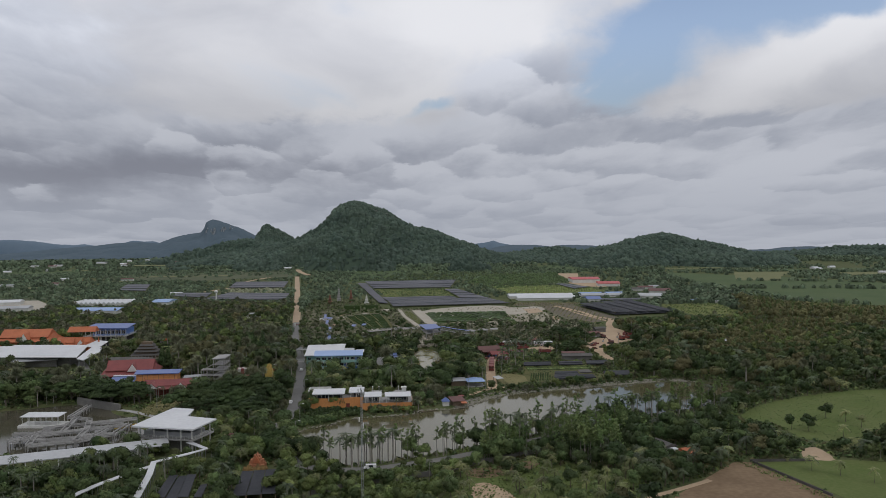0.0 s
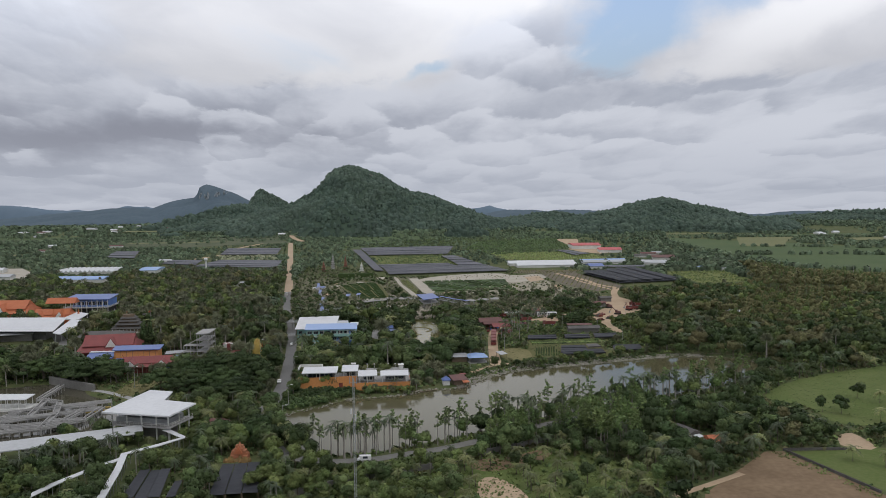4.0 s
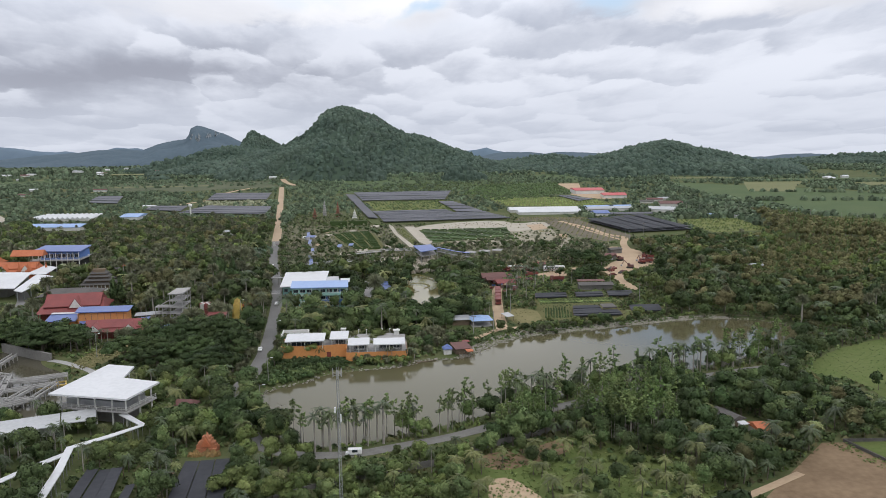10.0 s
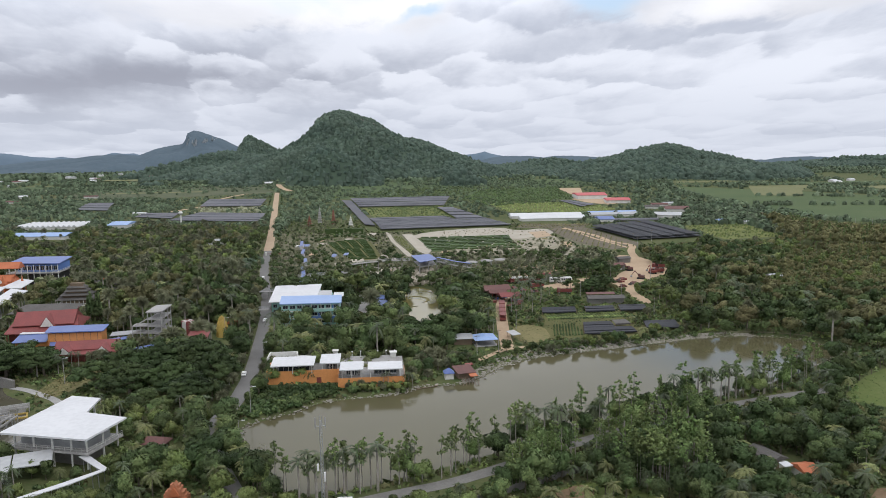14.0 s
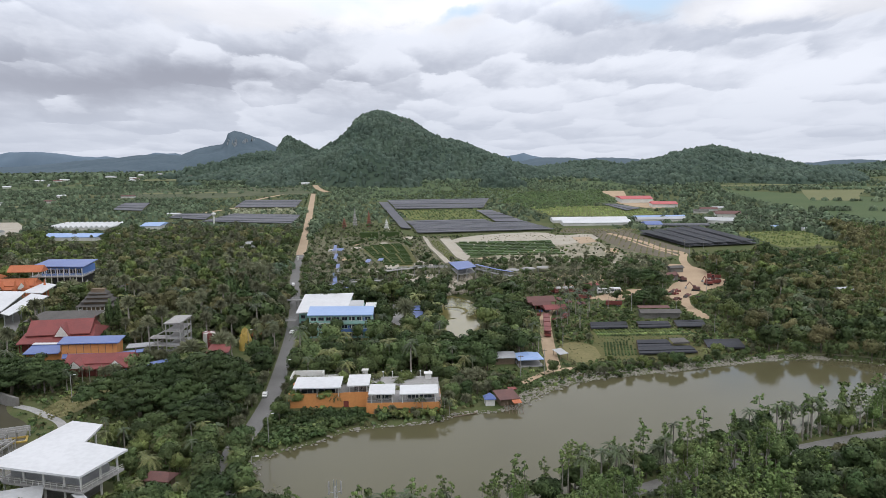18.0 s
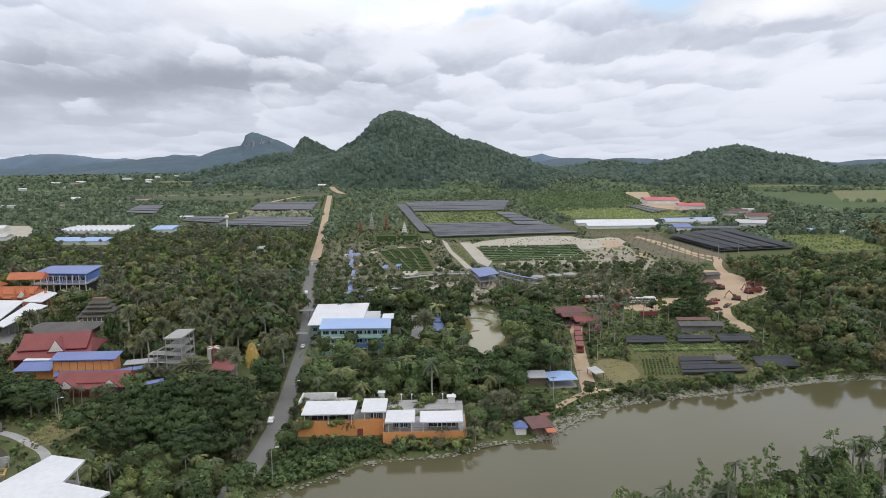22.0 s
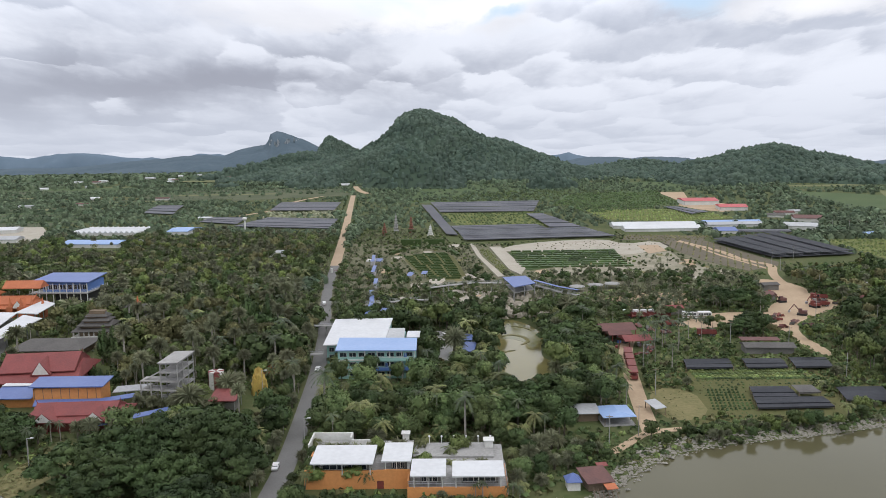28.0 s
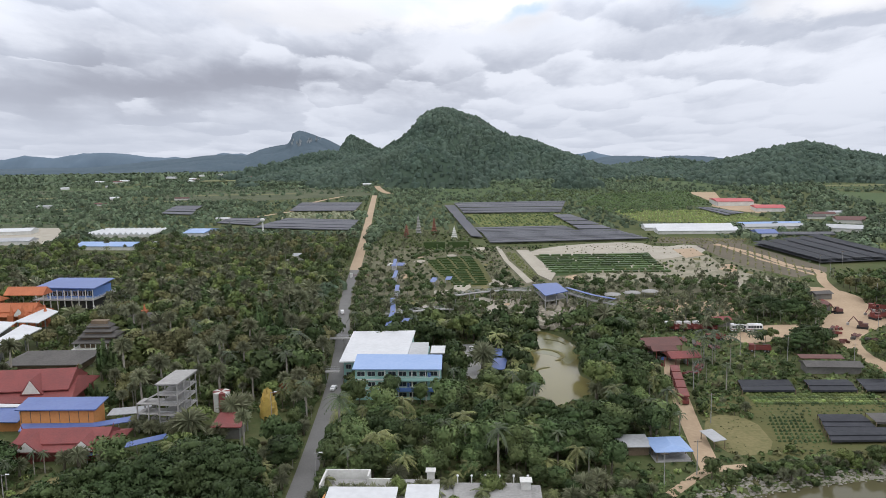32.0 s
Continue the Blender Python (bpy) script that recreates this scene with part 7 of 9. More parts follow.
for k in range(5):
    u = k / 5
    far_nets([(195 + 55 * u, 594 + 8 * u), (195 + 55 * (u + .17), 594 + 8 * (u + .17)), (180 + 60 * (u + .17), 690 + 38 * (u + .17)), (180 + 60 * u, 690 + 38 * u)], 1, "long ridge of black shade net", "net", 3.3)
far_nets([(207, 733), (257, 728), (263, 745), (215, 748)], 2, "dark shade nets behind the beds")


def long_shed(x, y, w, d, turn, roof, label, h=3.5, n=1, name="farm_shed"):
    h *= 0.75
    t = thing(name, x, y, 0, turn, label, "farm building", "farm buildings")
    for k in range(n):
        x0 = k * w / n
        part("roof", Mesh().gable(x0, x0 + w / n - (0.4 if n > 1 else 0), 0, d, h, h + min(2.0, d * 0.15), 0.2, along="y" if n > 1 else "x"), roof, t)
    part("wall", Mesh().box(0.5, w - 0.5, 0.6, d - 0.6, 0, h - 0.1), "white_wall", t)
    post(t, 0.6, 0.3, 0, h, 0.15, "steel")
    c, s = math.cos(radians(turn)), math.sin(radians(turn))
    fp = [(x + px * c - py * s, y + px * s + py * c) for px, py in rect(0, w, 0, d)]
    CLEAR.append(fp), OPEN.append(fp)


long_shed(133, 752, 62, 18, -1, "white_roof", "long white-roofed greenhouse sheds", 3.4, 1, "greenhouse")
long_shed(128, 776, 70, 22, -2, "white_roof", "long white-roofed greenhouse sheds", 3.4, 1, "greenhouse")
long_shed(202, 731, 15, 20, -2, "blue_roof", "blue-roofed farm shed by the nets", 3.4)
long_shed(204, 774, 50, 12, 2, "grey_roof", "grey-roofed farm shed by the nets", 3.2)
long_shed(208, 790, 50, 11, 1, "sky_roof", "pale blue-roofed farm shed by the nets", 3.2)
long_shed(246, 985, 38, 40, -4, "pink_roof", "large barn with a bright red roof", 6.5, 1, "red_barn")
long_shed(264, 920, 28, 28, -8, "pink_roof", "long low barn with red roof", 5.0, 1, "red_barn")
long_shed(262, 757, 26, 22, -24, "pale_roof", "pale-roofed farm building near the fields", 4.0)
long_shed(294, 812, 24, 26, -16, "rust_roof", "brown-roofed farm building near the fields", 4.0)
long_shed(300, 870, 18, 10, -10, "rust_roof", "brown-roofed farm house under trees", 3.2)
long_shed(318, 880, 14, 9, 5, "grey_roof", "grey-roofed farm house under trees", 3.0)
long_shed(285, 850, 16, 9, -15, "dark_roof", "dark-roofed farm house under trees", 3.0)
long_shed(302, 704, 10, 7, 8, "sky_roof", "small pale blue-roofed hut by the field", 3.0)
long_shed(318, 690, 9, 6, 0, "grey_roof", "small grey-roofed hut by the field", 2.8)
long_shed(-330, 772, 56, 34, -3, "white_roof", "row of white arched greenhouses", 3.4, 12, "greenhouse")
long_shed(-302, 698, 46, 22, -6, "sky_roof", "long pale blue-roofed shed", 4.0)
long_shed(-249, 772, 19, 32, -4, "sky_roof", "pale blue-roofed shed among trees", 4.0)
long_shed(-246, 700, 8, 18, 0, "white_roof", "small white-roofed shed beside trees", 3.2)
long_shed(-452, 790, 60, 20, 10, "white_roof", "white building with a flat roof on bare ground", 4.0)
long_shed(-400, 728, 46, 16, 4, "grey_roof", "pale-roofed building on bare ground", 4.0)
long_shed(-130, 638, 17, 9, 10, "grey_roof", "grey-green roof among the palms", 3.6)
long_shed(-200, 1540, 58, 18, 4, "white_roof", "long white shed at the hill's foot", 6.0)
long_shed(-196, 1425, 14, 10, 4, "white_roof", "small white house at the hill's foot", 4.0)
long_shed(-262, 893, 14, 6, -4, "white_roof", "low white farm shed by the nets", 3.4)
rr = random.Random(31)
for k in range(26):
    x, y = rr.uniform(-760, -380), rr.uniform(900, 1900)
    long_shed(x, y, rr.uniform(8, 20), rr.uniform(7, 12), rr.uniform(-20, 20), rr.choice(["white_roof", "grey_roof", "rust_roof", "white_roof"]), "far farm house on the plain", 3.5)
for k in range(10):
    x, y = rr.uniform(640, 860), rr.uniform(760, 1250)
    long_shed(x, y, rr.uniform(8, 16), rr.uniform(7, 12), rr.uniform(-20, 20), rr.choice(["white_roof", "grey_roof", "rust_roof"]), "far farm house beyond the fields", 3.5)

wt = thing("water_tower", -181, 770, 0, 0, "slim water tower with a pale round tank", "water tower")
part("shaft", Mesh().tube((0, 0, 0), (0, 0, 12.6), 0.8, 0.7, 10), "white_wall", wt)
part("tank", Mesh().dome((0, 0, 13.2), 2.0, 2.0, 1.6, 12, 6, True), "white_wall", wt)

for q in (rect(-42, -16, 358, 364), rect(-74, -67, 331, 336), rect(-96, -85, 336, 342), rect(-157, -141, 419, 426), rect(-207, -180, 484, 490), rect(-66, -60, 346, 351), rect(-82, -77, 353, 358),
          rect(-220, -180, 396, 425), rect(-120, -97, 314, 322), rect(-128, -108, 331, 338), rect(-165, -140, 390, 398)):
    OPEN.append(q)

# ---- mast, poles, walls ----
mast = thing("radio_mast", -9.1, 151.5, 0, 12, "slim lattice radio mast with panel antennas", "mast")
for k in range(3):
    a = k * 2.094
    part("leg", Mesh().tube((0.4 * math.cos(a), 0.4 * math.sin(a), 0), (0.25 * math.cos(a), 0.25 * math.sin(a), 35.4), 0.045, n=6), "steel", mast)
br = Mesh()
for k in range(35):
    r = 0.45 - 0.15 * k / 35
    for j in range(3):
        a, b = j * 2.094, (j + 1) * 2.094
        br.tube((r * math.cos(a), r * math.sin(a), k), (r * math.cos(b), r * math.sin(b), k + 1), 0.025, n=4)
        br.tube((r * math.cos(a), r * math.sin(a), k), (r * math.cos(b), r * math.sin(b), k), 0.025, n=4)
part("bracing", br, "steel", mast)
for j in range(3):
    a = j * 2.094 + 0.4
    an = part("antenna", Mesh().box(-.12, .12, -.06, .06, 33.2, 35.0), "concrete", mast)
    an.matrix_basis = pose(0.95 * math.cos(a), 0.95 * math.sin(a), 0, 0, 0, math.degrees(a) + 90)
    part("arm", Mesh().tube((0.2 * math.cos(a), 0.2 * math.sin(a), 33.6), (0.9 * math.cos(a), 0.9 * math.sin(a), 33.6), 0.05, n=5), "steel", mast)
part("relay_box", Mesh().box(-.8, -.5, -.15, .15, 26.0, 27.2), "white_paint", mast)
part("relay_box", Mesh().box(.35, .6, -.15, .15, 24, 25.6), "white_paint", mast)


def pole(x, y, h, label="grey street pole with a short lamp arm", lamp=True):
    t = thing("street_lamp" if lamp else "utility_pole", x, y, 0, 0, label, "pole", "poles")
    part("pole", Mesh().tube((0, 0, 0), (0, 0, h), 0.13, 0.08, 6), "concrete", t)
    if lamp:
        part("arm", Mesh().tube((0, 0, h - .2), (1.2, 0, h), 0.05, n=5), "steel", t)
        part("lamp_head", Mesh().box(0.9, 1.7, -.15, .15, h - .05, h + .1), "white_paint", t)
    else:
        part("crossarm", Mesh().box(-.9, .9, -.06, .06, h - .6, h - .45), "wood", t)


for x, y in ((-37.5, 252), (-36, 224), (-41, 303), (-62, 345), (-90, 352), (-105, 291)):
    pole(x, y, 9)
for x, y in ((57.5, 345), (36, 305), (45, 312), (60, 372), (118, 395), (122, 360), (100, 404), (150, 445), (176, 500), (181, 560), (168, 430), (190, 470), (73, 408), (205, 600), (186, 585)):
    pole(x, y, 8.5, "slim grey concrete utility pole", False)
for k in range(16):
    pole(290 + 9 * k, 760 - 9 * k, 8.5, "slim concrete utility pole along the field", False)
gate = thing("road_barrier", -76, 574, 0.05, -2, "red and white road barrier", "barrier")
part("boom", Mesh().box(0, 9, -.2, .2, 1.2, 1.5), "red_tile", gate)
part("booth", Mesh().box(-1.6, -0.4, -.8, .8, 0, 2.4), "white_wall", gate)
WALL = [(-27, 166), (-19.7, 170.5), (-8.8, 176.3), (12.9, 183.3), (24.3, 191.8), (38, 198), (52, 205)]
wallo = thing("garden_wall", WALL[0][0], WALL[0][1], 0, 0, "long low grey concrete wall along the lane", "wall")
for (ax, ay), (bx, by) in zip(WALL, WALL[1:]):
    d = math.hypot(bx - ax, by - ay)
    n = int(d / 2.5)
    for i in range(n):
        m_ = Mesh().box(0, d / n - 0.06, -.1, .1, 0, 1.7).box(-.12, .12, -.14, .14, 0, 1.85)
        q = part("panel", m_, "concrete_dark", wallo)
        q.matrix_basis = pose(ax - WALL[0][0] + (bx - ax) * i / n, ay - WALL[0][1] + (by - ay) * i / n, 0, 0, 0, math.degrees(math.atan2(by - ay, bx - ax)))
fieldwall = thing("field_wall", 118.8, 187, 0, 0, "low dark block wall around the bare field", "wall")
for (ax, ay), (bx, by) in (((0, 0), (8.4, -35.5)), ((0, 0), (22, -1.5))):
    d = math.hypot(bx - ax, by - ay)
    for i in range(int(d / 3)):
        q = part("panel", Mesh().box(0, 2.96, -.1, .1, 0, 0.9), "dark_roof", fieldwall)
        q.matrix_basis = pose(ax + (bx - ax) * 3 * i / d, ay + (by - ay) * 3 * i / d, 0, 0, 0, math.degrees(math.atan2(by - ay, bx - ax)))
CLEAR.append([(118, 188), (126, 150), (130, 150), (121, 186)])

# shore rocks: loose stones at the water and a wide bank of rubble along the far shore
rk, rr = Mesh(), random.Random(5)
for x, y in LAKE:
    if not (y > 243 or x < -30):
        continue
    for k in range(9):
        q = rr.uniform(0.12, 0.42)
        rk.dome((x + rr.uniform(-2.8, 2.8), y + rr.uniform(-0.5, 1.8), -0.8 + rr.uniform(0, .35)), q * rr.uniform(.9, 1.5), q, q * rr.uniform(.5, .9), 6, 2, False, 0.3, rr)
SHORE_X, SHORE_Y = [20, 28, 36, 44, 54, 66, 78, 91, 106, 120, 140, 160], [275.5, 277, 285.5, 295.5, 303, 307.5, 310.5, 313, 317.5, 321.5, 325.5, 321]
for k in range(2400):
    x = rr.uniform(28, 150)
    wide = float(np.interp(x, [28, 40, 60, 110, 135, 150], [2.5, 6.0, 6.5, 4.5, 3.0, 2.0]))
    inl = rr.random() ** 1.3 * wide
    y = float(np.interp(x, SHORE_X, SHORE_Y)) + inl
    q = rr.uniform(0.14, 0.46)
    rk.dome((x - 0.35 * inl, y, -0.75 + 0.28 * min(inl, 2.7) + rr.uniform(-.05, .1)), q * rr.uniform(.9, 1.5), q, q * rr.uniform(.45, .9), 5, 2, False, 0.3, rr)
tagged(new("shore_rocks", rk.mesh("shore_rocks", M["rock"])), "grey-brown rubble stones piled along the lake shore", "rock", kind="stuff")

# open ground round the low sculptures and the pavilions
CLEAR += [rect(-69, -58, 332, 349), rect(-84, -75, 340, 356), rect(-160, -136, 404, 424), rect(-216, -176, 466, 483)]
OPEN.append([(104, 268), (128, 274), (150, 288), (166, 296), (168, 308), (155, 317), (125, 318), (104, 312)])
CLEAR += [rect(-77, -64, 320, 331), rect(-71, -57, 326, 352), rect(-100, -82, 324, 338)]
OPEN += [rect(-68, -59, 338, 353), rect(-84, -75, 350, 360), rect(-98, -83, 330, 340)]

gh = thing("garden_hut", -62.5, 227.5, 0, -12, "small open hut with a brown tiled roof under palms", "hut")
part("roof", Mesh().gable(0, 7, 0, 5.2, 2.4, 3.7, 0.18, 1.2), "rust_roof", gh)
part("wall", Mesh().box(0.8, 6.2, 2.6, 4.6, 0, 2.4), "wood", gh)
part("floor", Mesh().box(0.2, 6.8, 0.2, 5, 0, 0.2), "concrete_dark", gh)
for x in (0.6, 3.5, 6.4):
    post(gh, x, 0.6, 0.2, 2.5, 0.1, "wood")
CLEAR.append(rect(-64, -54, 222, 234))

# ---- trees ----
RNG = np.random.default_rng(12)


def sphere_tris(n=7, m=4):
    vs, fs = [(0, 0, -1)], []
    for j in range(1, m):
        t = -math.pi / 2 + math.pi * j / m
        vs += [(math.cos(t) * math.cos(2 * math.pi * i / n), math.cos(t) * math.sin(2 * math.pi * i / n), math.sin(t)) for i in range(n)]
    vs.append((0, 0, 1))
    for i in range(n):
        fs.append((0, 1 + (i + 1) % n, 1 + i))
        fs.append((len(vs) - 1, 1 + (m - 2) * n + i, 1 + (m - 2) * n + (i + 1) % n))
        for j in range(m - 2):
            a, b = 1 + j * n + i, 1 + j * n + (i + 1) % n
            fs += [(a, b, b + n), (a, b + n, a + n)]
    return np.array(vs, float), np.array(fs)


SPHERES = {True: sphere_tris(7, 4), False: sphere_tris(6, 3)}


def join(parts):
    """One set of arrays from several: vertices, triangles and, where all have them, normals."""
    vs, fs, ns, o = [], [], [], 0
    for v, f, *n in parts:
        vs.append(v)
        fs.append(f + o)
        ns += n
        o += len(v)
    out = np.concatenate(vs), np.concatenate(fs)
    return (*out, np.concatenate(ns)) if len(ns) == len(parts) else out


def leaf_tris(pos, nrm, size, rng, tilt=0.55):
    n = len(pos)
    d = nrm + rng.normal(scale=tilt, size=(n, 3))
    d /= np.linalg.norm(d, axis=1, keepdims=True)
    a = np.cross(d, rng.normal(size=(n, 3)))
    a /= np.linalg.norm(a, axis=1, keepdims=True)
    b = np.cross(d, a)
    q = size * rng.uniform(0.6, 1.3, (n, 1))
    tri = np.stack([pos + a * q, pos - a * q * .55 + b * q * .6, pos - a * q * .55 - b * q * .6], 1)
    turned = np.sum(np.cross(tri[:, 1] - tri[:, 0], tri[:, 2] - tri[:, 0]) * nrm, 1) < 0
    tri[turned] = tri[turned][:, ::-1]
    return tri.reshape(-1, 3), np.arange(3 * n).reshape(-1, 3)


def unit(v):
    return v / np.maximum(np.linalg.norm(v, axis=1, keepdims=True), 1e-6)


def crown(rng, z, rx, rz, lumps, leaves, size, core=0.82, spread=0.62, fine=True, low=0.38, high=0.6):
    """Leaf masses: uneven lumps about a middle at height z, each a small core under loose leaves, shaded as rounded masses."""
    out = []
    SPH_V, SPH_F = SPHERES[fine]
    per = leaves // lumps
    whole = np.array([0, 0, z])
    size_ = np.array([rx, rx, rz])
    for k in range(lumps):
        u = rng.normal(size=3)
        u /= np.linalg.norm(u)
        u[2] = u[2] * 0.9 + 0.05
        c = np.array([u[0] * rx * spread, u[1] * rx * spread, z + u[2] * rz * spread]) if k else np.array([0, 0, z])
        r = np.array([rx, rx, rz]) * rng.uniform(low, high)
        v = SPH_V * r * core * rng.uniform(0.72, 1.15, (len(SPH_V), 1)) + c
        out.append((v, SPH_F, unit(SPH_V + 0.5 * (v - whole) / size_)))
        d = rng.normal(size=(per, 3))
        d /= np.linalg.norm(d, axis=1, keepdims=True)
        d[:, 2] = np.where(d[:, 2] < -0.35, -d[:, 2], d[:, 2])
        pos = c + d * r * rng.uniform(0.82, 1.12, (per, 1))
        lean = unit(d + 0.5 * (pos - whole) / size_ + rng.normal(scale=0.4, size=(per, 3)))
        out.append((*leaf_tris(pos, d, size, rng), np.repeat(lean, 3, 0)))
    return join(out)


def trunk(points, r0, r1, n=6, limbs=()):
    m = Mesh()
    k = len(points)
    for i in range(k - 1):
        m.tube(points[i], points[i + 1], r0 + (r1 - r0) * i / (k - 1), r0 + (r1 - r0) * (i + 1) / (k - 1), n)
    for p, q, r in limbs:
        m.tube(p, q, r, r * 0.4, 5)
    return m


def fronds(rng, z, count, length, rise, droop, leaflet, stations=8, low=-0.5):
    """Feather leaves: an arched rib with hanging leaflets on both sides."""
    tris = []
    for k in range(count):
        a = 2 * math.pi * k / count + rng.uniform(-0.2, 0.2)
        el = rise * rng.uniform(low, 1.0)
        L = length * rng.uniform(0.8, 1.1)
        ca, sa = math.cos(a), math.sin(a)
        pts = []
        for j in range(stations + 1):
            t = j / stations
            r = L * t * math.cos(el * (1 - 0.5 * t))
            h = L * (math.sin(el) * t - droop * t * t)
            pts.append(np.array([ca * r, sa * r, z + h]))
        sd = np.array([-sa, ca, 0])
        for j in range(stations):
            p, q = pts[j], pts[j + 1]
            w = leaflet * (0.55 + 1.2 * (j / stations) * (1 - j / stations) * 2) * (1 if j < stations - 1 else 0.6)
            for s in (-1, 1):
                tip = (p + q) / 2 + sd * s * w + np.array([0, 0, -0.45 * w]) + (q - p) * 0.8
                tris += [p, q, tip]
    v = np.array(tris)
    return v, np.arange(len(v)).reshape(-1, 3)


def fan_ball(rng, z, count, r, size):
    d = rng.normal(size=(count, 3))
    d /= np.linalg.norm(d, axis=1, keepdims=True)
    d[:, 2] = np.maximum(d[:, 2], -0.55)
    base = np.tile(np.array([[0, 0, z]]), (count, 1))
    s = np.cross(d, rng.normal(size=(count, 3)))
    s /= np.linalg.norm(s, axis=1, keepdims=True)
    tip = base + d * r * rng.uniform(0.8, 1.1, (count, 1)) + np.array([0, 0, -0.15 * r])
    mid = base + d * r * 0.6
    tri = np.stack([base, mid + s * size, tip, base, tip, mid - s * size], 1).reshape(-1, 3)
    return tri, np.arange(len(tri)).reshape(-1, 3)


def protos(kind, rng, fine):
    """Crown arrays and trunk of one tree of a kind, at its usual height; fine: full or reduced leaf count."""
    f = 1.0 if fine else 0.24
    g = 1.0 if fine else 1.7
    if kind == "broadleaf_tree":
        return 8.0, crown(rng, 5.2, 3.3, 2.9, 12 if fine else 5, int(1700 * f), 0.36 * g, 0.68, 0.66, fine), trunk([(0, 0, 0), (.1, 0, 2), (0, .2, 4.6)], .24, .13, 6, [((0, .1, 3), (1.6, .4, 5.2), .1), ((0, .1, 3.2), (-1.4, -.6, 5.4), .1)])
    if kind == "rain_tree":
        out = []
        for k in range(30):
            a, q = 2.4 * k, math.sqrt((k + .5) / 30)
            c = crown(rng, 0.0, rng.uniform(1.7, 3.3), rng.uniform(1.0, 1.8), 3, int(270 * f), 0.34 * g, 0.72, 0.55, False, 0.5, 0.75)
            out.append((c[0] + np.array([7.4 * q * math.cos(a), 7.4 * q * math.sin(a), 8.8 - 4.2 * q * q + rng.uniform(-.7, .7)]), c[1], unit(c[2] + 0.35 * q * np.array([math.cos(a), math.sin(a), 0.3]))))
        v = join(out)
        return 11.0, v, trunk([(0, 0, 0), (.2, 0, 2), (0, .2, 5)], .6, .35, 8, [((0, .1, 2.8), (4, 1, 6.4), .25), ((0, .1, 3), (-4, -1.6, 6.4), .25), ((0, 0, 3), (0, 4, 6.6), .22)])
    if kind == "royal_palm":
        return 11.0, fronds(rng, 8.8, 18 if fine else 11, 2.5, 1.25, 0.78, 0.36 * g, 9 if fine else 4, -0.3), trunk([(0, 0, 0), (.05, 0, 4), (0, 0, 8.4)], .24, .15)
    if kind == "coconut_palm":
        return 9.0, fronds(rng, 6.6, 28 if fine else 15, 3.3, 1.15, 0.72, 0.52 * g, 10 if fine else 4, -0.35), trunk([(0, 0, 0), (.3, 0, 2.5), (.2, .1, 6.5)], .22, .14)
    if kind == "date_palm":
        return 5.0, fan_ball(rng, 3.1, 170 if fine else 50, 2.3, 0.15 * g), trunk([(0, 0, 0), (0, 0, 2.9)], .34, .28)
    if kind == "fan_palm":
        return 9.0, fan_ball(rng, 7.3, 190 if fine else 50, 1.9, 0.16 * g), trunk([(0, 0, 0), (.1, 0, 3), (0, 0, 7.2)], .22, .17)
    if kind == "slender_tree":
        c = [crown(rng, 7.2 + 0.8 * j, 1.0 - 0.09 * j, 0.6, 3, int(80 * f), 0.24 * g, 0.2, 1.0, False) for j in range(6)]
        c = [(v + np.array([rng.uniform(-.8, .8), rng.uniform(-.8, .8), 0]), fc, nc) for v, fc, nc in c]
        return 12.0, join(c), trunk([(0, 0, 0), (.1, 0, 5), (0, .1, 11)], .17, .06, 5, [((.05, 0, 6.6), (.9, .3, 8.4), .05), ((.05, 0, 7.4), (-.8, -.4, 9.2), .05)])
    if kind == "cypress_tree":
        return 9.0, crown(rng, 5.0, 1.0, 4.4, 7, int(260 * f), 0.34 * g, 0.85, 0.7, fine), trunk([(0, 0, 0), (0, 0, 3)], .18, .1, 5)
    if kind == "bare_tree":
        lm = [((0, 0, 1.5 + .22 * j), ((3.2 - .08 * j) * math.cos(j * 2.4), (3.2 - .08 * j) * math.sin(j * 2.4), 4.6 + .22 * j), .09) for j in range(16)]
        lm += [((1.6 * math.cos(j * 2.4), 1.6 * math.sin(j * 2.4), 3.1 + .22 * j), (2.6 * math.cos(j * 2.4 + .7), 2.6 * math.sin(j * 2.4 + .7), 5.0 + .2 * j), .05) for j in range(16)]
        return 8.0, crown(rng, 5.8, 3.0, 2.2, 9, int(160 * f), 0.16 * g, 0.03, 0.9, False), trunk([(0, 0, 0), (.1, 0, 2.5), (0, .1, 5.5)], .24, .1, 6, lm)
    return 2.0, crown(rng, 0.9, 1.25, 1.0, 4, int(150 * f), 0.26 * g, 0.85, 0.62, False), trunk([(0, 0, 0), (0, 0, .8)], .08, .05, 4)


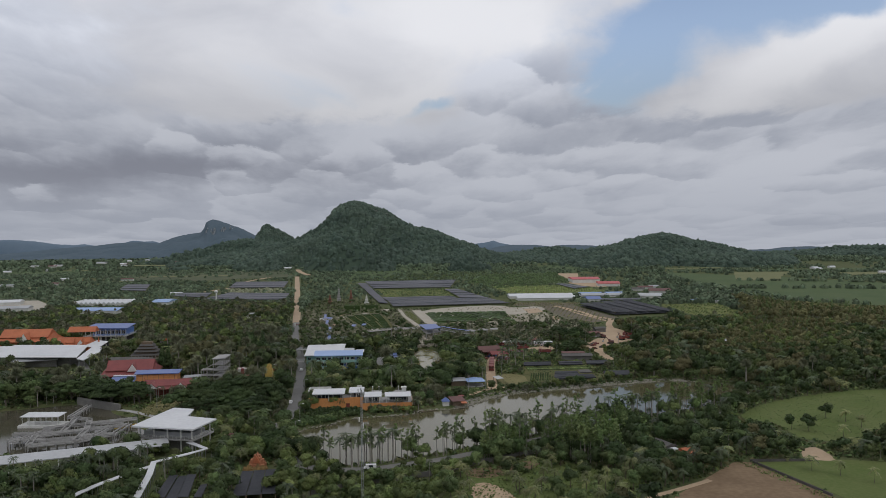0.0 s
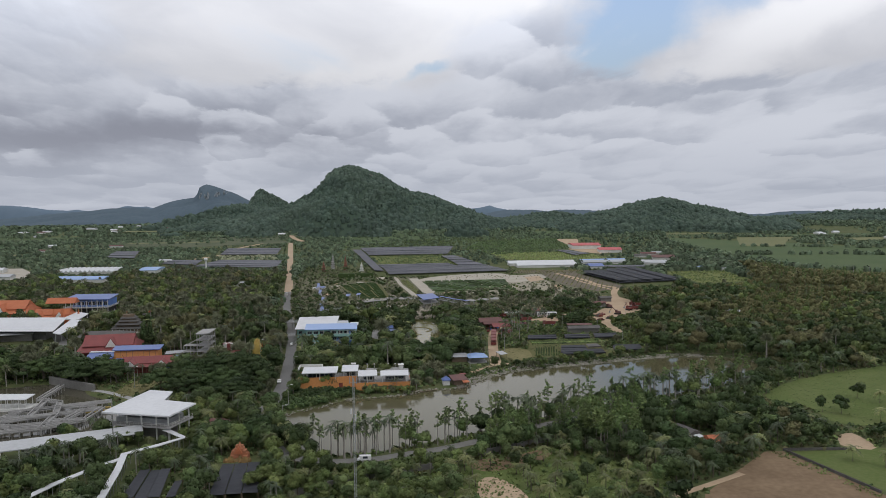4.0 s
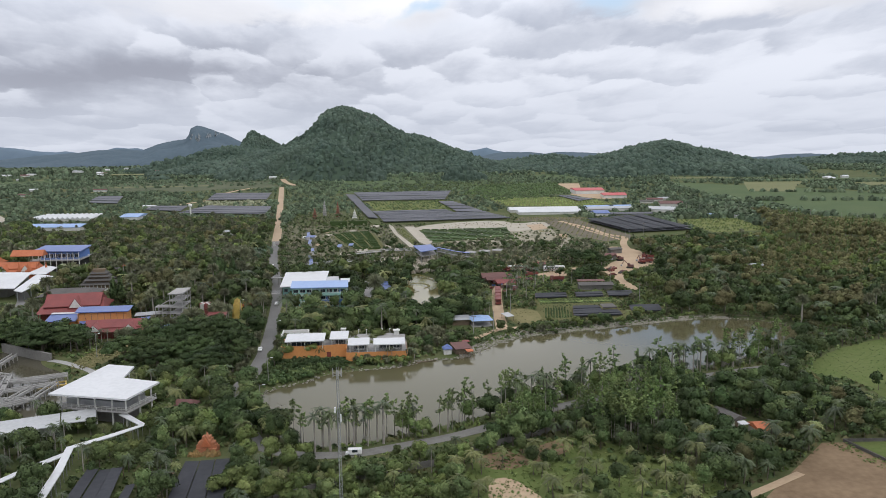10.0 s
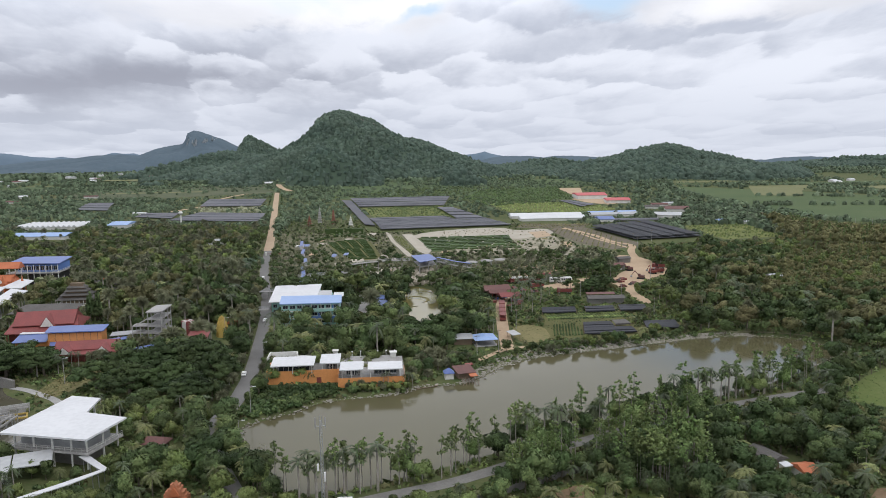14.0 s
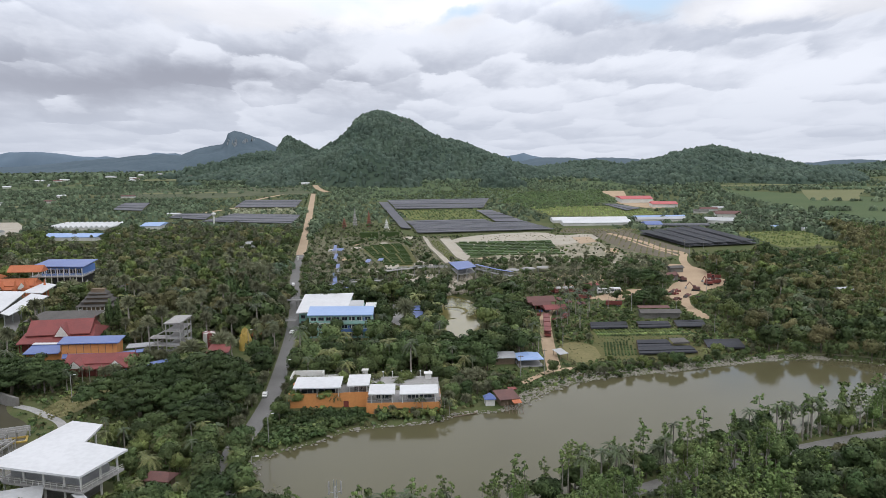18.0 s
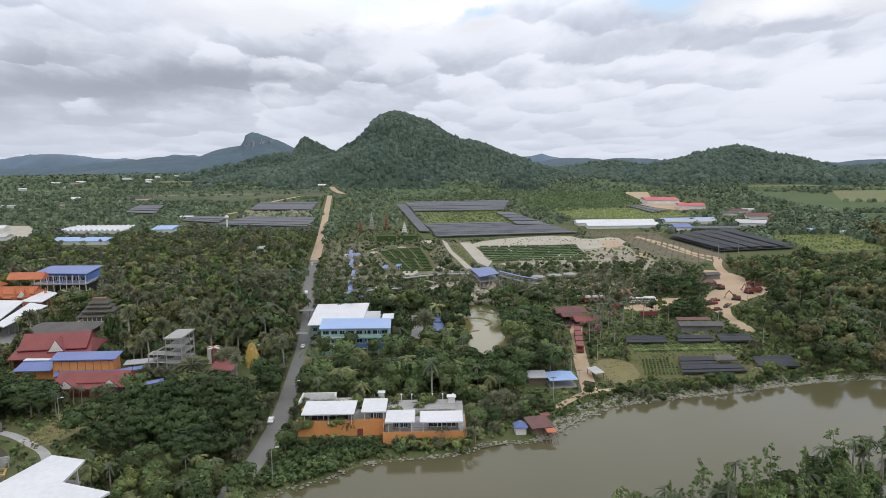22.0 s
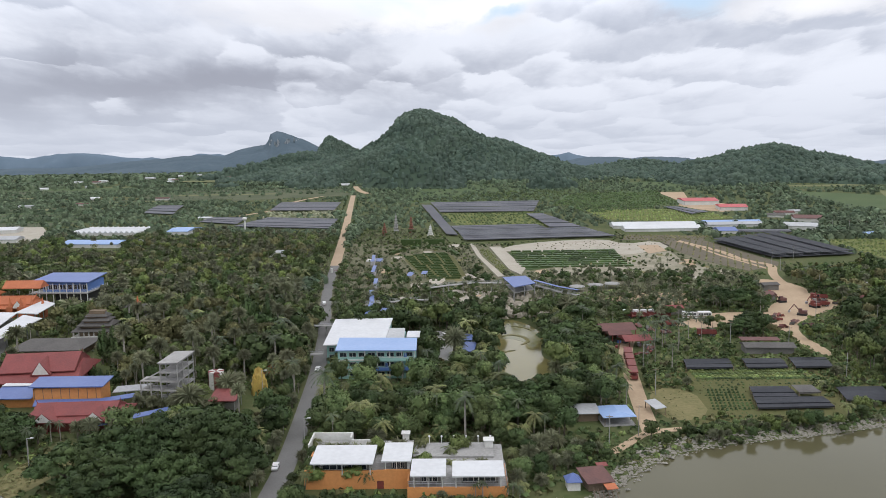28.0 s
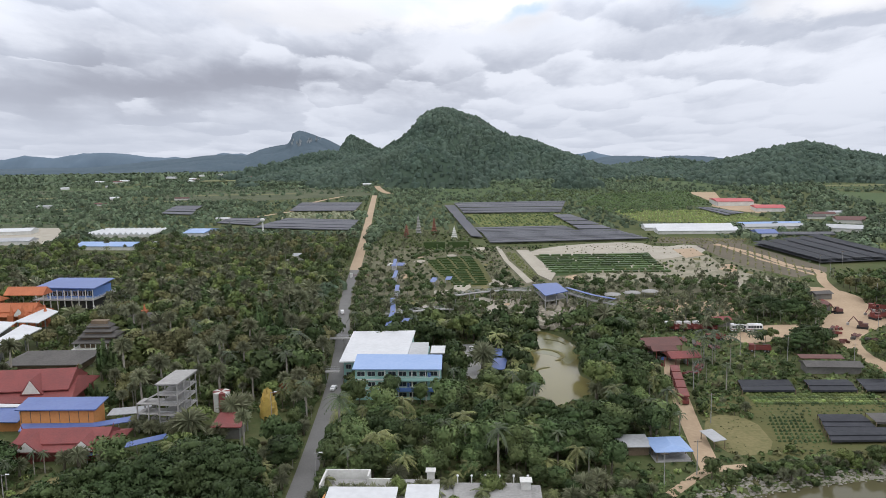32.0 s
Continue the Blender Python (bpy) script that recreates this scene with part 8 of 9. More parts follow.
KINDS = {
    "broadleaf_tree": ("leaf", "trunk", "leafy green broadleaf tree with an uneven crown", 4),
    "broadleaf_dark": ("leaf_dark", "trunk", "dense dark green broadleaf tree", 3),
    "broadleaf_light": ("leaf_light", "trunk", "yellow-green leafy tree in the garden", 3),
    "broadleaf_olive": ("leaf_olive", "trunk", "dull olive-green broadleaf forest tree", 3),
    "rain_tree": ("leaf_dark", "trunk", "wide spreading dark green shade tree", 3),
    "royal_palm": ("frond_dark", "trunk_pale", "tall royal palm with a pale slim trunk", 3),
    "coconut_palm": ("frond", "trunk", "coconut palm with long arching fronds", 3),
    "coconut_dark": ("frond_dark", "trunk", "dark green coconut palm with dense arching fronds", 3),
    "date_palm": ("frond_grey", "trunk", "round grey-green date palm with stiff fronds", 3),
    "fan_palm": ("frond_grey", "trunk_pale", "tall fan palm with a round grey-green head", 3),
    "slender_tree": ("leaf_fresh", "trunk_pale", "tall thin tree with small leaf tufts", 3),
    "cypress_tree": ("leaf_dark", "trunk", "dark narrow columnar cypress-like tree", 2),
    "bank_tree": ("leaf_fresh", "trunk_pale", "fresh green leafy tree on the lake bank", 3),
    "bare_tree": ("leaf_olive", "trunk_pale", "half-bare grey tree at the lake", 1),
    "shrub": ("leaf", "trunk", "low leafy green garden shrub", 3),
    "shrub_dark": ("leaf_dark", "trunk", "low dark green dense bush", 3),
    "shrub_light": ("leaf_light", "trunk", "low yellow-green leafy garden bush", 2),
}
SHAPE = {"bank_tree": "broadleaf_tree", "coconut_dark": "coconut_palm", "broadleaf_dark": "broadleaf_tree", "broadleaf_light": "broadleaf_tree", "broadleaf_olive": "broadleaf_tree"}
GROUP = {k: k.replace("_", " ") + " planting" for k in KINDS}
CAT = {"shrub": "shrub", "shrub_dark": "shrub", "shrub_light": "shrub", "royal_palm": "palm", "coconut_palm": "palm", "coconut_dark": "palm", "date_palm": "palm", "fan_palm": "palm"}

# where the trees stand: plan zones with their spacing, mix of kinds and heights
CLEARING = [(24, 191), (36, 193), (52, 199), (66, 184), (78, 168), (74, 156), (50, 140), (10, 140), (14, 165)]
BROWNWOOD = [(352, 720), (480, 660), (560, 560), (400, 470), (340, 468), (290, 545)]
SLOPE = [(-42, 250), (-34, 251), (-26, 257), (-18, 266), (-12, 268.5), (-12.5, 275), (-41, 278)]
SLOPE_E = [(-12, 268.5), (8, 271), (10, 275), (-12.5, 275)]
LAKE_S = [(-39, 232), (-33, 215), (-25, 203), (-14, 199), (0, 204), (14, 210.5), (32, 220), (50, 231), (70, 240), (90, 248.5), (110, 257), (130, 266), (146, 277.5)]
ZONES = [
    ([(10, 277), (20, 277), (22, 290), (36, 292), (46, 300), (46, 306), (-38, 306), (-12, 301), (8, 300)], 3.6, (("date_palm", .3), ("broadleaf_tree", .28), ("coconut_palm", .2), ("broadleaf_dark", .12), ("shrub", .1)), 3.5, 6.5),
    (SLOPE, 1.75, (("shrub_dark", .75), ("shrub", .25)), 2.0, 3.2),
    (SLOPE_E, 2.2, (("shrub_light", .35), ("shrub", .3), ("slender_tree", .15), ("royal_palm", .08), ("date_palm", .12)), 1.6, 3.4),
    ([(108, 254), (128, 262), (148, 274), (166, 286), (178, 296), (186, 290), (160, 270), (138, 256), (112, 245)], 4.6, (("coconut_dark", .9), ("shrub_dark", .1)), 2.6, 3.8),
    (CLEARING, 5.8, (("coconut_palm", .62), ("shrub", .18), ("broadleaf_tree", .20)), 4.5, 7.0),
    ([(-118, 281), (-108, 305), (-96, 312), (-96, 284), (-104, 272)], 4.5, (("shrub_light", .4), ("shrub_dark", .5), ("date_palm", .1)), 0.9, 2.0),
    ([(-105, 262), (-62, 262), (-48, 252), (-46, 222), (-62, 212), (-62, 228), (-76, 247)], 4.2, (("coconut_palm", .3), ("broadleaf_tree", .3), ("broadleaf_light", .15), ("shrub", .15), ("royal_palm", .1)), 4, 8),
    ([(-100, 222), (-30, 232), (-22, 195), (-30, 150), (-120, 150), (-150, 190)], 3.7, (("broadleaf_light", .10), ("broadleaf_tree", .24), ("broadleaf_dark", .22), ("royal_palm", .16), ("shrub_dark", .10), ("coconut_dark", .14), ("coconut_palm", .04)), 4.0, 8.0),
    ([(-30, 150), (10, 140), (14, 165), (24, 191), (-22, 195)], 3.6, (("broadleaf_light", .22), ("broadleaf_tree", .34), ("shrub_light", .12), ("shrub", .14), ("coconut_palm", .12), ("royal_palm", .06)), 3.0, 6.5),
    ([(-50, 300), (-38, 304), (46, 296), (50, 330), (48, 360), (10, 362), (-50, 362)], 4.8, (("broadleaf_tree", .34), ("broadleaf_dark", .22), ("coconut_palm", .22), ("royal_palm", .1), ("shrub", .07), ("broadleaf_light", .05)), 5, 11.5),
    ([(-50, 362), (54, 362), (58, 400), (54, 450), (-60, 450)], 4.8, (("broadleaf_tree", .4), ("broadleaf_dark", .24), ("coconut_palm", .16), ("royal_palm", .06), ("date_palm", .08), ("broadleaf_light", .06)), 5, 11.5),
    ([(-68, 450), (60, 450), (70, 560), (-76, 560)], 5.2, (("broadleaf_tree", .3), ("broadleaf_dark", .12), ("date_palm", .14), ("fan_palm", .2), ("shrub", .14), ("royal_palm", .1)), 3, 7),
    ([(54, 557), (78, 554), (132, 543), (160, 546), (137, 598), (141, 643), (104, 630), (100, 612), (57, 602)], 6.4, (("date_palm", .5), ("fan_palm", .25), ("shrub_dark", .15), ("shrub_light", .1)), 1.8, 3.8),
    ([(-80, 560), (190, 540), (190, 720), (-85, 790)], 4.6, (("date_palm", .34), ("fan_palm", .12), ("shrub_dark", .24), ("broadleaf_tree", .12), ("shrub", .1), ("shrub_light", .08)), 1.6, 4.4),
    ([(56, 440), (150, 440), (165, 540), (62, 560)], 5.2, (("date_palm", .25), ("fan_palm", .3), ("broadleaf_tree", .25), ("broadleaf_dark", .12), ("royal_palm", .08)), 4, 7.5),
    ([(45, 300), (130, 322), (135, 400), (54, 400)], 5.0, (("shrub", .3), ("broadleaf_tree", .3), ("broadleaf_light", .2), ("date_palm", .1), ("coconut_palm", .1)), 2.2, 4.8),
    ([(-300, 300), (-46, 300), (-60, 440), (-90, 520), (-330, 560)], 5.0, (("broadleaf_tree", .24), ("date_palm", .10), ("fan_palm", .26), ("coconut_palm", .10), ("royal_palm", .06), ("broadleaf_dark", .06), ("broadleaf_light", .09), ("broadleaf_olive", .09)), 4.5, 12.0),
    # A larger share of light kinds stands in for haze over these trees.
    ([(-330, 560), (-90, 520), (-76, 560), (-88, 690), (-120, 760), (-400, 700)], 5.8, (("broadleaf_tree", .40), ("fan_palm", .26), ("broadleaf_light", .14), ("coconut_palm", .12), ("broadleaf_olive", .08)), 5, 11),
    ([(185, 385), (250, 395), (300, 440), (350, 530), (290, 545), (240, 480), (200, 432)], 5.0, (("broadleaf_olive", .55), ("slender_tree", .2), ("shrub_light", .15), ("broadleaf_light", .1)), 4, 8),
    (BROWNWOOD, 6.5, (("broadleaf_olive", .7), ("slender_tree", .3)), 8, 12),
    ([(120, 300), (520, 300), (520, 700), (200, 600), (140, 460)], 5.6, (("broadleaf_tree", .34), ("broadleaf_dark", .20), ("broadleaf_olive", .20), ("broadleaf_light", .10), ("coconut_dark", .12), ("fan_palm", .04)), 5.5, 10.5),
    ([(-10, 130), (260, 130), (420, 330), (150, 330), (20, 205)], 4.2, (("broadleaf_tree", .18), ("broadleaf_dark", .36), ("coconut_dark", .26), ("coconut_palm", .06), ("shrub_dark", .05), ("slender_tree", .05), ("broadleaf_olive", .04)), 4.5, 8.5),
]
OUTLOOK = ((0.0, -20.0), (-2.0, 90.0))


def scatter(x0, x1, y0, y1, step):
    gx, gy = np.meshgrid(np.arange(x0, x1, step), np.arange(y0, y1, step))
    gx = gx + RNG.uniform(-.48, .48, gx.shape) * step
    gy = gy + RNG.uniform(-.48, .48, gy.shape) * step
    return gx.ravel(), gy.ravel()


def in_reach(x, y):
    left = np.maximum(0.49 * (y + 67), 0.64 * (y - 137)) + 18
    right = 0.68 * (y + 67) + 18
    return (x > -left) & (x < right)


def free(x, y):
    ok = np.ones(len(x), bool)
    for poly in (LAKE, BASIN, POND):
        ok &= ~inside(x, y, poly)
    for poly in CLEAR:
        xs, ys = [p[0] for p in poly], [p[1] for p in poly]
        near = ok & (x > min(xs)) & (x < max(xs)) & (y > min(ys)) & (y < max(ys))
        if near.any():
            i = np.nonzero(near)[0]
            ok[i[inside(x[i], y[i], poly)]] = False
    return ok


def lowered(x, y, h):
    """Trees are kept low in front of open ground, roads and beds."""
    low = np.ones(len(x))
    for ex, ey in OUTLOOK:
        best = np.zeros(len(x))
        vx, vy = x - ex, y - ey
        for frac in (0.15, 0.28, 0.42, 0.6, 0.8, 1.0):
            hit = np.zeros(len(x), bool)
            for u in (0.25, 0.6, 1.0):
                k = 1 + u * h * frac / (79.0 - h * frac)
                px, py = ex + vx * k, ey + vy * k
                for poly in OPEN:
                    xs, ys = [p[0] for p in poly], [p[1] for p in poly]
                    near = ~hit & (px > min(xs)) & (px < max(xs)) & (py > min(ys)) & (py < max(ys))
                    if near.any():
                        i = np.nonzero(near)[0]
                        hit[i[inside(px[i], py[i], poly)]] = True
            best = np.where(~hit, frac, best)
        low = np.minimum(low, best)
    return h * low


OPEN.append(POND)
trees = {k: [] for k in KINDS}      # kind: rows of x, y, height


def plant(x, y, kind, h):
    trees[kind].append((x, y, h))


done = []
for poly, step, mix, h0, h1 in ZONES:
    xs, ys = [p[0] for p in poly], [p[1] for p in poly]
    x, y = scatter(min(xs), max(xs), min(ys), max(ys), step)
    ok = inside(x, y, poly) & in_reach(x, y)
    for q in done:
        ok &= ~inside(x, y, q)
    done.append(poly)
    x, y = x[ok], y[ok]
    ok = free(x, y)
    x, y = x[ok], y[ok]
    h = h0 + (h1 - h0) * RNG.random(len(x)) ** 1.4
    h2 = lowered(x, y, h)
    names, w = [m[0] for m in mix], np.array([m[1] for m in mix])
    pick = RNG.choice(len(names), len(x), p=w / w.sum())
    for i in range(len(x)):
        k, hh = names[pick[i]], h2[i]
        if hh < h[i] * 0.9 and hh < 2.6 and k not in ("shrub", "shrub_dark", "shrub_light"):
            k = ("shrub", "shrub_dark")[i % 2]
            hh = min(hh, 2.0)
        if k.startswith("shrub"):
            hh = min(hh, RNG.uniform(1.4, 2.8))
        elif k in ("royal_palm", "slender_tree", "fan_palm", "cypress_tree") and hh > 0.9 * h[i]:
            hh *= RNG.uniform(1.15, 1.5)
        if hh > 0.7:
            plant(x[i], y[i], k, hh)

# near bank of the lake: a row of thin trees and palms
for (ax, ay), (bx, by) in zip(LAKE_S[2:], LAKE_S[3:]):
    n = int(math.hypot(bx - ax, by - ay) / 0.8)
    for i in range(n):
        u = RNG.random()
        x, y = ax + (bx - ax) * u + RNG.uniform(-1, 2), ay + (by - ay) * u - RNG.uniform(1.5, 9)
        if not free(np.array([x]), np.array([y]))[0]:
            continue
        r = RNG.random()
        plant(x, y, "slender_tree" if r < .50 else "royal_palm" if r < .58 else "shrub_light" if r < .84 else "bank_tree", RNG.uniform(8.5, 14) if r < .58 else RNG.uniform(1.4, 2.4) if r < .84 else RNG.uniform(4, 7))
# a grove of tall thin trunks behind the lane
for k in range(130):
    x, y = (RNG.uniform(54, 78), RNG.uniform(190, 206)) if k < 70 else (RNG.uniform(28, 92), RNG.uniform(206, 236))
    y = min(y, 178 + 0.6 * x)
    if free(np.array([x]), np.array([y]))[0]:
        plant(x, y, "slender_tree", RNG.uniform(8.5, 12.5))
for k in range(34):
    x = (30 + 17 * RNG.random()) if k < 14 else (64 + 28 * RNG.random())
    y = np.interp(x, [20, 52, 91, 115], [201.5, 222, 239, 248]) - RNG.uniform(3.4, 8)
    plant(x, y, ("broadleaf_tree", "bank_tree", "slender_tree", "broadleaf_dark")[k % 4], RNG.uniform(5.5, 8.5) if k % 4 != 2 else RNG.uniform(9, 12.5))
for x, y, h in ((36, 195.5, 9), (31.5, 196.5, 7.5), (33, 193.5, 6.5)):
    plant(x, y, "broadleaf_tree", h)
for k in range(40):
    u = RNG.random()
    plant(12 + 17 * u, 186.5 + 9.5 * u + RNG.uniform(-1, 2.4), "shrub_light", RNG.uniform(1.1, 1.9))
# trees that close over the bend of the road, and a row of royal palms before the promenade
for k in range(46):
    u = k / 45
    cx_, cy_ = np.interp(u, [0, .45, .8, 1], [-33, -42, -46.5, -46.5]), np.interp(u, [0, .45, .8, 1], [200, 222, 238, 246])
    plant(cx_ + RNG.choice((-4.2, -3.4, 3.4, 4.4)), cy_ + RNG.uniform(-1, 1), ("broadleaf_tree", "broadleaf_dark", "coconut_palm", "broadleaf_tree")[k % 4], RNG.uniform(5.5, 8.5))
for k in range(22):
    u = k / 21
    plant(-105 + 21 * u + RNG.uniform(-.8, .8), 191 + 12 * u + RNG.uniform(-2, 1), "royal_palm", RNG.uniform(6.5, 9.5))
for x, y in ((-37, 170), (-33.5, 181), (-28, 188), (-31, 169), (-24, 197), (-23.5, 183), (-25, 167), (-30, 176), (-20, 190), (-18, 178)):
    plant(x, y, "broadleaf_light" if int(-x) % 3 else "broadleaf_tree", RNG.uniform(4.5, 7))
for x, y in ((92.5, 190), (95.5, 187), (99, 187), (103.5, 188), (106, 193), (105, 199), (101, 208), (97, 210), (90, 206), (89, 200), (90, 194), (108, 187), (94, 184)):
    plant(x, y, ("broadleaf_dark", "broadleaf_tree", "coconut_palm")[int(x + y) % 3], RNG.uniform(3, 4.6) if y < 192 else RNG.uniform(5, 7.5))
for x, y in ((141, 404), (145, 411), (149, 404), (148, 419), (154, 413), (151, 428), (157, 424), (101, 428), (105, 432), (98, 424), (112, 420), (121, 404), (119, 411), (162, 432), (160, 440)):
    plant(x, y, ("broadleaf_tree", "broadleaf_light", "broadleaf_dark", "broadleaf_olive")[int(x) % 4], RNG.uniform(3.6, 6.2))
for k in range(40):
    x = RNG.uniform(58, 128)
    plant(x, np.interp(x, [54, 66, 91, 119, 140], [304, 309, 315, 323, 322]) + RNG.uniform(0, 7), ("date_palm", "broadleaf_tree", "shrub", "broadleaf_light")[k % 4], RNG.uniform(2.2, 4.2) if k % 4 != 2 else 1.8)
# planters on the restaurant's terrace and palms below its lower wall
for lx, ly, h in ((1.5, 11, 6), (4, 12.5, 6.4), (7, 11.5, 6.8), (10, 12.5, 6.2), (13, 11.5, 6.6), (15.5, 13, 7), (18, 12, 7.4), (20.5, 13.5, 7), (22.5, 12, 6.6), (11, 0.9, 5.2), (13.5, 1.2, 5), (15, 1.0, 5.2), (1.2, 1.0, 5), (2.4, 1.2, 5.4), (26, 8, 5.4), (33, 6.5, 5.2), (36, 5.5, 5.4), (40, 5.6, 5.2), (33, 12, 6.4), (35, 16, 6.2), (25.5, 17, 6.2)):
    plant(-37 + lx, 281.5 + ly, ("coconut_palm", "broadleaf_light", "date_palm")[int(lx * 2) % 3], h)
for k in range(34):
    lx = RNG.uniform(27, 47)
    plant(-37 + lx, 281.5 - 7.2 - RNG.uniform(0, 4.5), ("shrub_light", "date_palm", "shrub", "coconut_palm", "broadleaf_light")[k % 5], RNG.uniform(1.6, 3.4))
for lx in (38.5, 40, 45.5, 46.5, 48):
    plant(-37 + lx, 281.5 - 8, "royal_palm", RNG.uniform(5.5, 7))
# named large trees
for x, y, h in ((-122, 306, 11.5), (-128, 300, 11), (-116, 302, 9.5), (-60, 297, 14), (-72, 293, 14.5), (-84, 289, 13), (-54, 284, 12), (-66, 277, 12), (-79, 276, 11.5), (-92, 283, 11), (-58, 266, 10), (-67, 302, 13),
                (-134, 308, 11), (-140, 314, 11.5), (-150, 312, 11), (-165, 318, 11.5), (-178, 330, 12), (-192, 335, 12),
                (14, 322, 10.5), (25, 333, 11), (2, 330, 9.5), (34, 342, 10), (40, 378, 11), (37, 396, 11.5), (44, 388, 10), (12, 340, 9), (109, 415, 8), (116, 470, 10), (127, 466, 10), (116, 424, 8.5)):
    plant(x, y, "rain_tree", h)
for x, y in ((-12, 195.5), (-16, 197), (-8, 196.5), (-18, 195), (-14, 194.6), (-10, 197.5), (-5, 198.5), (-2, 200), (38, 217), (43, 220), (47, 222), (60, 228), (66, 240), (86, 242), (95, 246), (98, 247), (104, 250)):
    plant(x, y, "royal_palm", RNG.uniform(11, 13.5))
for x, y in ((-88, 216.5), (-84, 214.5), (-80, 213), (-76, 211.2), (-71.5, 209.5), (-66, 215), (-63, 221), (-62, 229), (-68, 236), (-72, 240)):
    plant(x, y, ("broadleaf_light", "coconut_palm", "broadleaf_tree")[int(-x) % 3], RNG.uniform(4.2, 5.6))
for x, y, h in ((-27.5, 212.5, 8.5), (-31, 211, 6)):
    plant(x, y, "bare_tree", h)
plant(47.7, 309.8, "broadleaf_tree", 5.0)
for x, y in ((-13, 317), (-8, 320), (73, 398), (75, 402), (78, 395), (71, 404), (80, 401), (70, 397), (90, 407), (86, 410)):
    plant(x, y, "royal_palm", RNG.uniform(11, 14))
for x, y in ((176, 241.6), (153, 225), (158, 222), (161, 227)):
    plant(x, y, "broadleaf_dark", 6)
for x, y in ((180, 234), (181, 225), (160, 195), (140, 170), (146, 162), (134, 176), (166, 212), (172, 207)):
    plant(x, y, "coconut_palm", 6)
for k in range(14):
    plant(-86 + RNG.uniform(-5, 7), 425 + RNG.uniform(-8, 8), "cypress_tree", RNG.uniform(12, 15.5))
for x, y, h in ((-108, 382, 11), (-97, 396, 10), (-118, 402, 12), (-92, 372, 10), (-75, 410, 13), (-79, 440, 12), (-100, 446, 11), (-130, 452, 11), (-112, 478, 12), (-90, 492, 11), (-150, 490, 11), (-72, 392, 11)):
    plant(x, y, ("broadleaf_light", "broadleaf_tree", "broadleaf_olive", "broadleaf_dark")[int(-x) % 4], h)
for k in range(7):
    plant(-127 + RNG.uniform(-2.5, 2.5), 386 + RNG.uniform(-3, 3), "cypress_tree", RNG.uniform(10, 13))
for k in range(24):
    plant(-109 - k * 0.9, 358 + k * 0.5 + RNG.uniform(-.6, .6), "cypress_tree", RNG.uniform(3, 4.5))
for x, y in ((96, 441), (99, 436), (112, 432), (116, 440), (121, 434), (121, 428), (105, 452), (92, 450), (141, 484), (146, 490), (182, 490), (183, 458), (127, 470)):
    plant(x, y, ("date_palm", "broadleaf_tree", "coconut_palm")[int(x) % 3], RNG.uniform(2.4, 4.2))
for x, y, h, kind_ in ((-113, 393, 14.5, "broadleaf_olive"), (-106, 398, 13.5, "broadleaf_olive"), (-119, 389, 13, "broadleaf_light"), (-100, 404, 12, "broadleaf_olive"), (-68, 372, 14.5, "broadleaf_tree"), (-61, 376, 15, "broadleaf_tree"), (-67, 389, 14, "broadleaf_dark"), (-74, 378, 11, "broadleaf_light"),
                       (131, 333.5, 9.5, "broadleaf_light"), (127, 336.5, 8, "broadleaf_light"), (137, 336, 9, "broadleaf_tree"), (112, 417, 8, "broadleaf_dark"), (116, 414, 8.5, "broadleaf_dark"), (101, 413, 6.5, "broadleaf_tree"), (109, 420, 7, "coconut_palm"), (131, 408, 6, "broadleaf_light"), (135, 408, 6.5, "broadleaf_tree"), (146, 417, 6, "broadleaf_tree"),
                       (88, 318, 4.6, "broadleaf_tree"), (91, 316, 5.2, "broadleaf_tree"), (94, 317, 4.8, "broadleaf_dark"), (105, 324, 5.4, "coconut_palm"), (111, 328, 5, "broadleaf_light"), (63, 378, 10, "royal_palm"), (69.5, 371, 10.5, "royal_palm"), (65, 392, 9.5, "royal_palm"), (66, 380, 10, "royal_palm"),
                       (-110, 311, 7, "royal_palm"), (-104, 313.5, 5.5, "date_palm"), (-101, 314.5, 6, "date_palm"), (-108, 312, 6.5, "royal_palm"), (-113, 310, 5, "date_palm")):
    plant(x, y, kind_, h)
for k in range(34):
    u = RNG.random()
    plant(*((-56.5 + 6 * u + RNG.uniform(-1.5, 0), 308 + 31 * u) if k < 16 else (-98 + 33 * u, 338.5 - 7 * u + RNG.uniform(-3, 1))), "date_palm", RNG.uniform(3.8, 5.4))
for k in range(46):
    x, y = RNG.uniform(132, 178), RNG.uniform(362, 424)
    if abs(y - 362 - 1.2 * (x - 132)) < 34:
        plant(x, y, ("fan_palm", "date_palm", "fan_palm", "shrub_dark")[k % 4], RNG.uniform(6, 9) if k % 4 in (0, 2) else RNG.uniform(2, 5))
for k in range(36):
    u = RNG.random()
    plant(56 + 28 * u, 311.5 + 5 * u + RNG.uniform(-1, 3), ("shrub_dark", "date_palm", "shrub", "broadleaf_tree")[k % 4], RNG.uniform(1.8, 3.2))
for k in range(70):
    x, y = RNG.uniform(70, 130), RNG.uniform(321, 366)
    if free(np.array([x]), np.array([y]))[0]:
        plant(x, y, ("shrub_dark", "shrub", "date_palm", "shrub_light", "shrub")[k % 5], RNG.uniform(1.2, 2.4))
for k in range(22):
    x, y = RNG.uniform(-70, -54), RNG.uniform(329, 350)
    if free(np.array([x]), np.array([y]))[0]:
        plant(x, y, ("date_palm", "shrub_dark", "date_palm")[k % 3], RNG.uniform(2.2, 3.8))
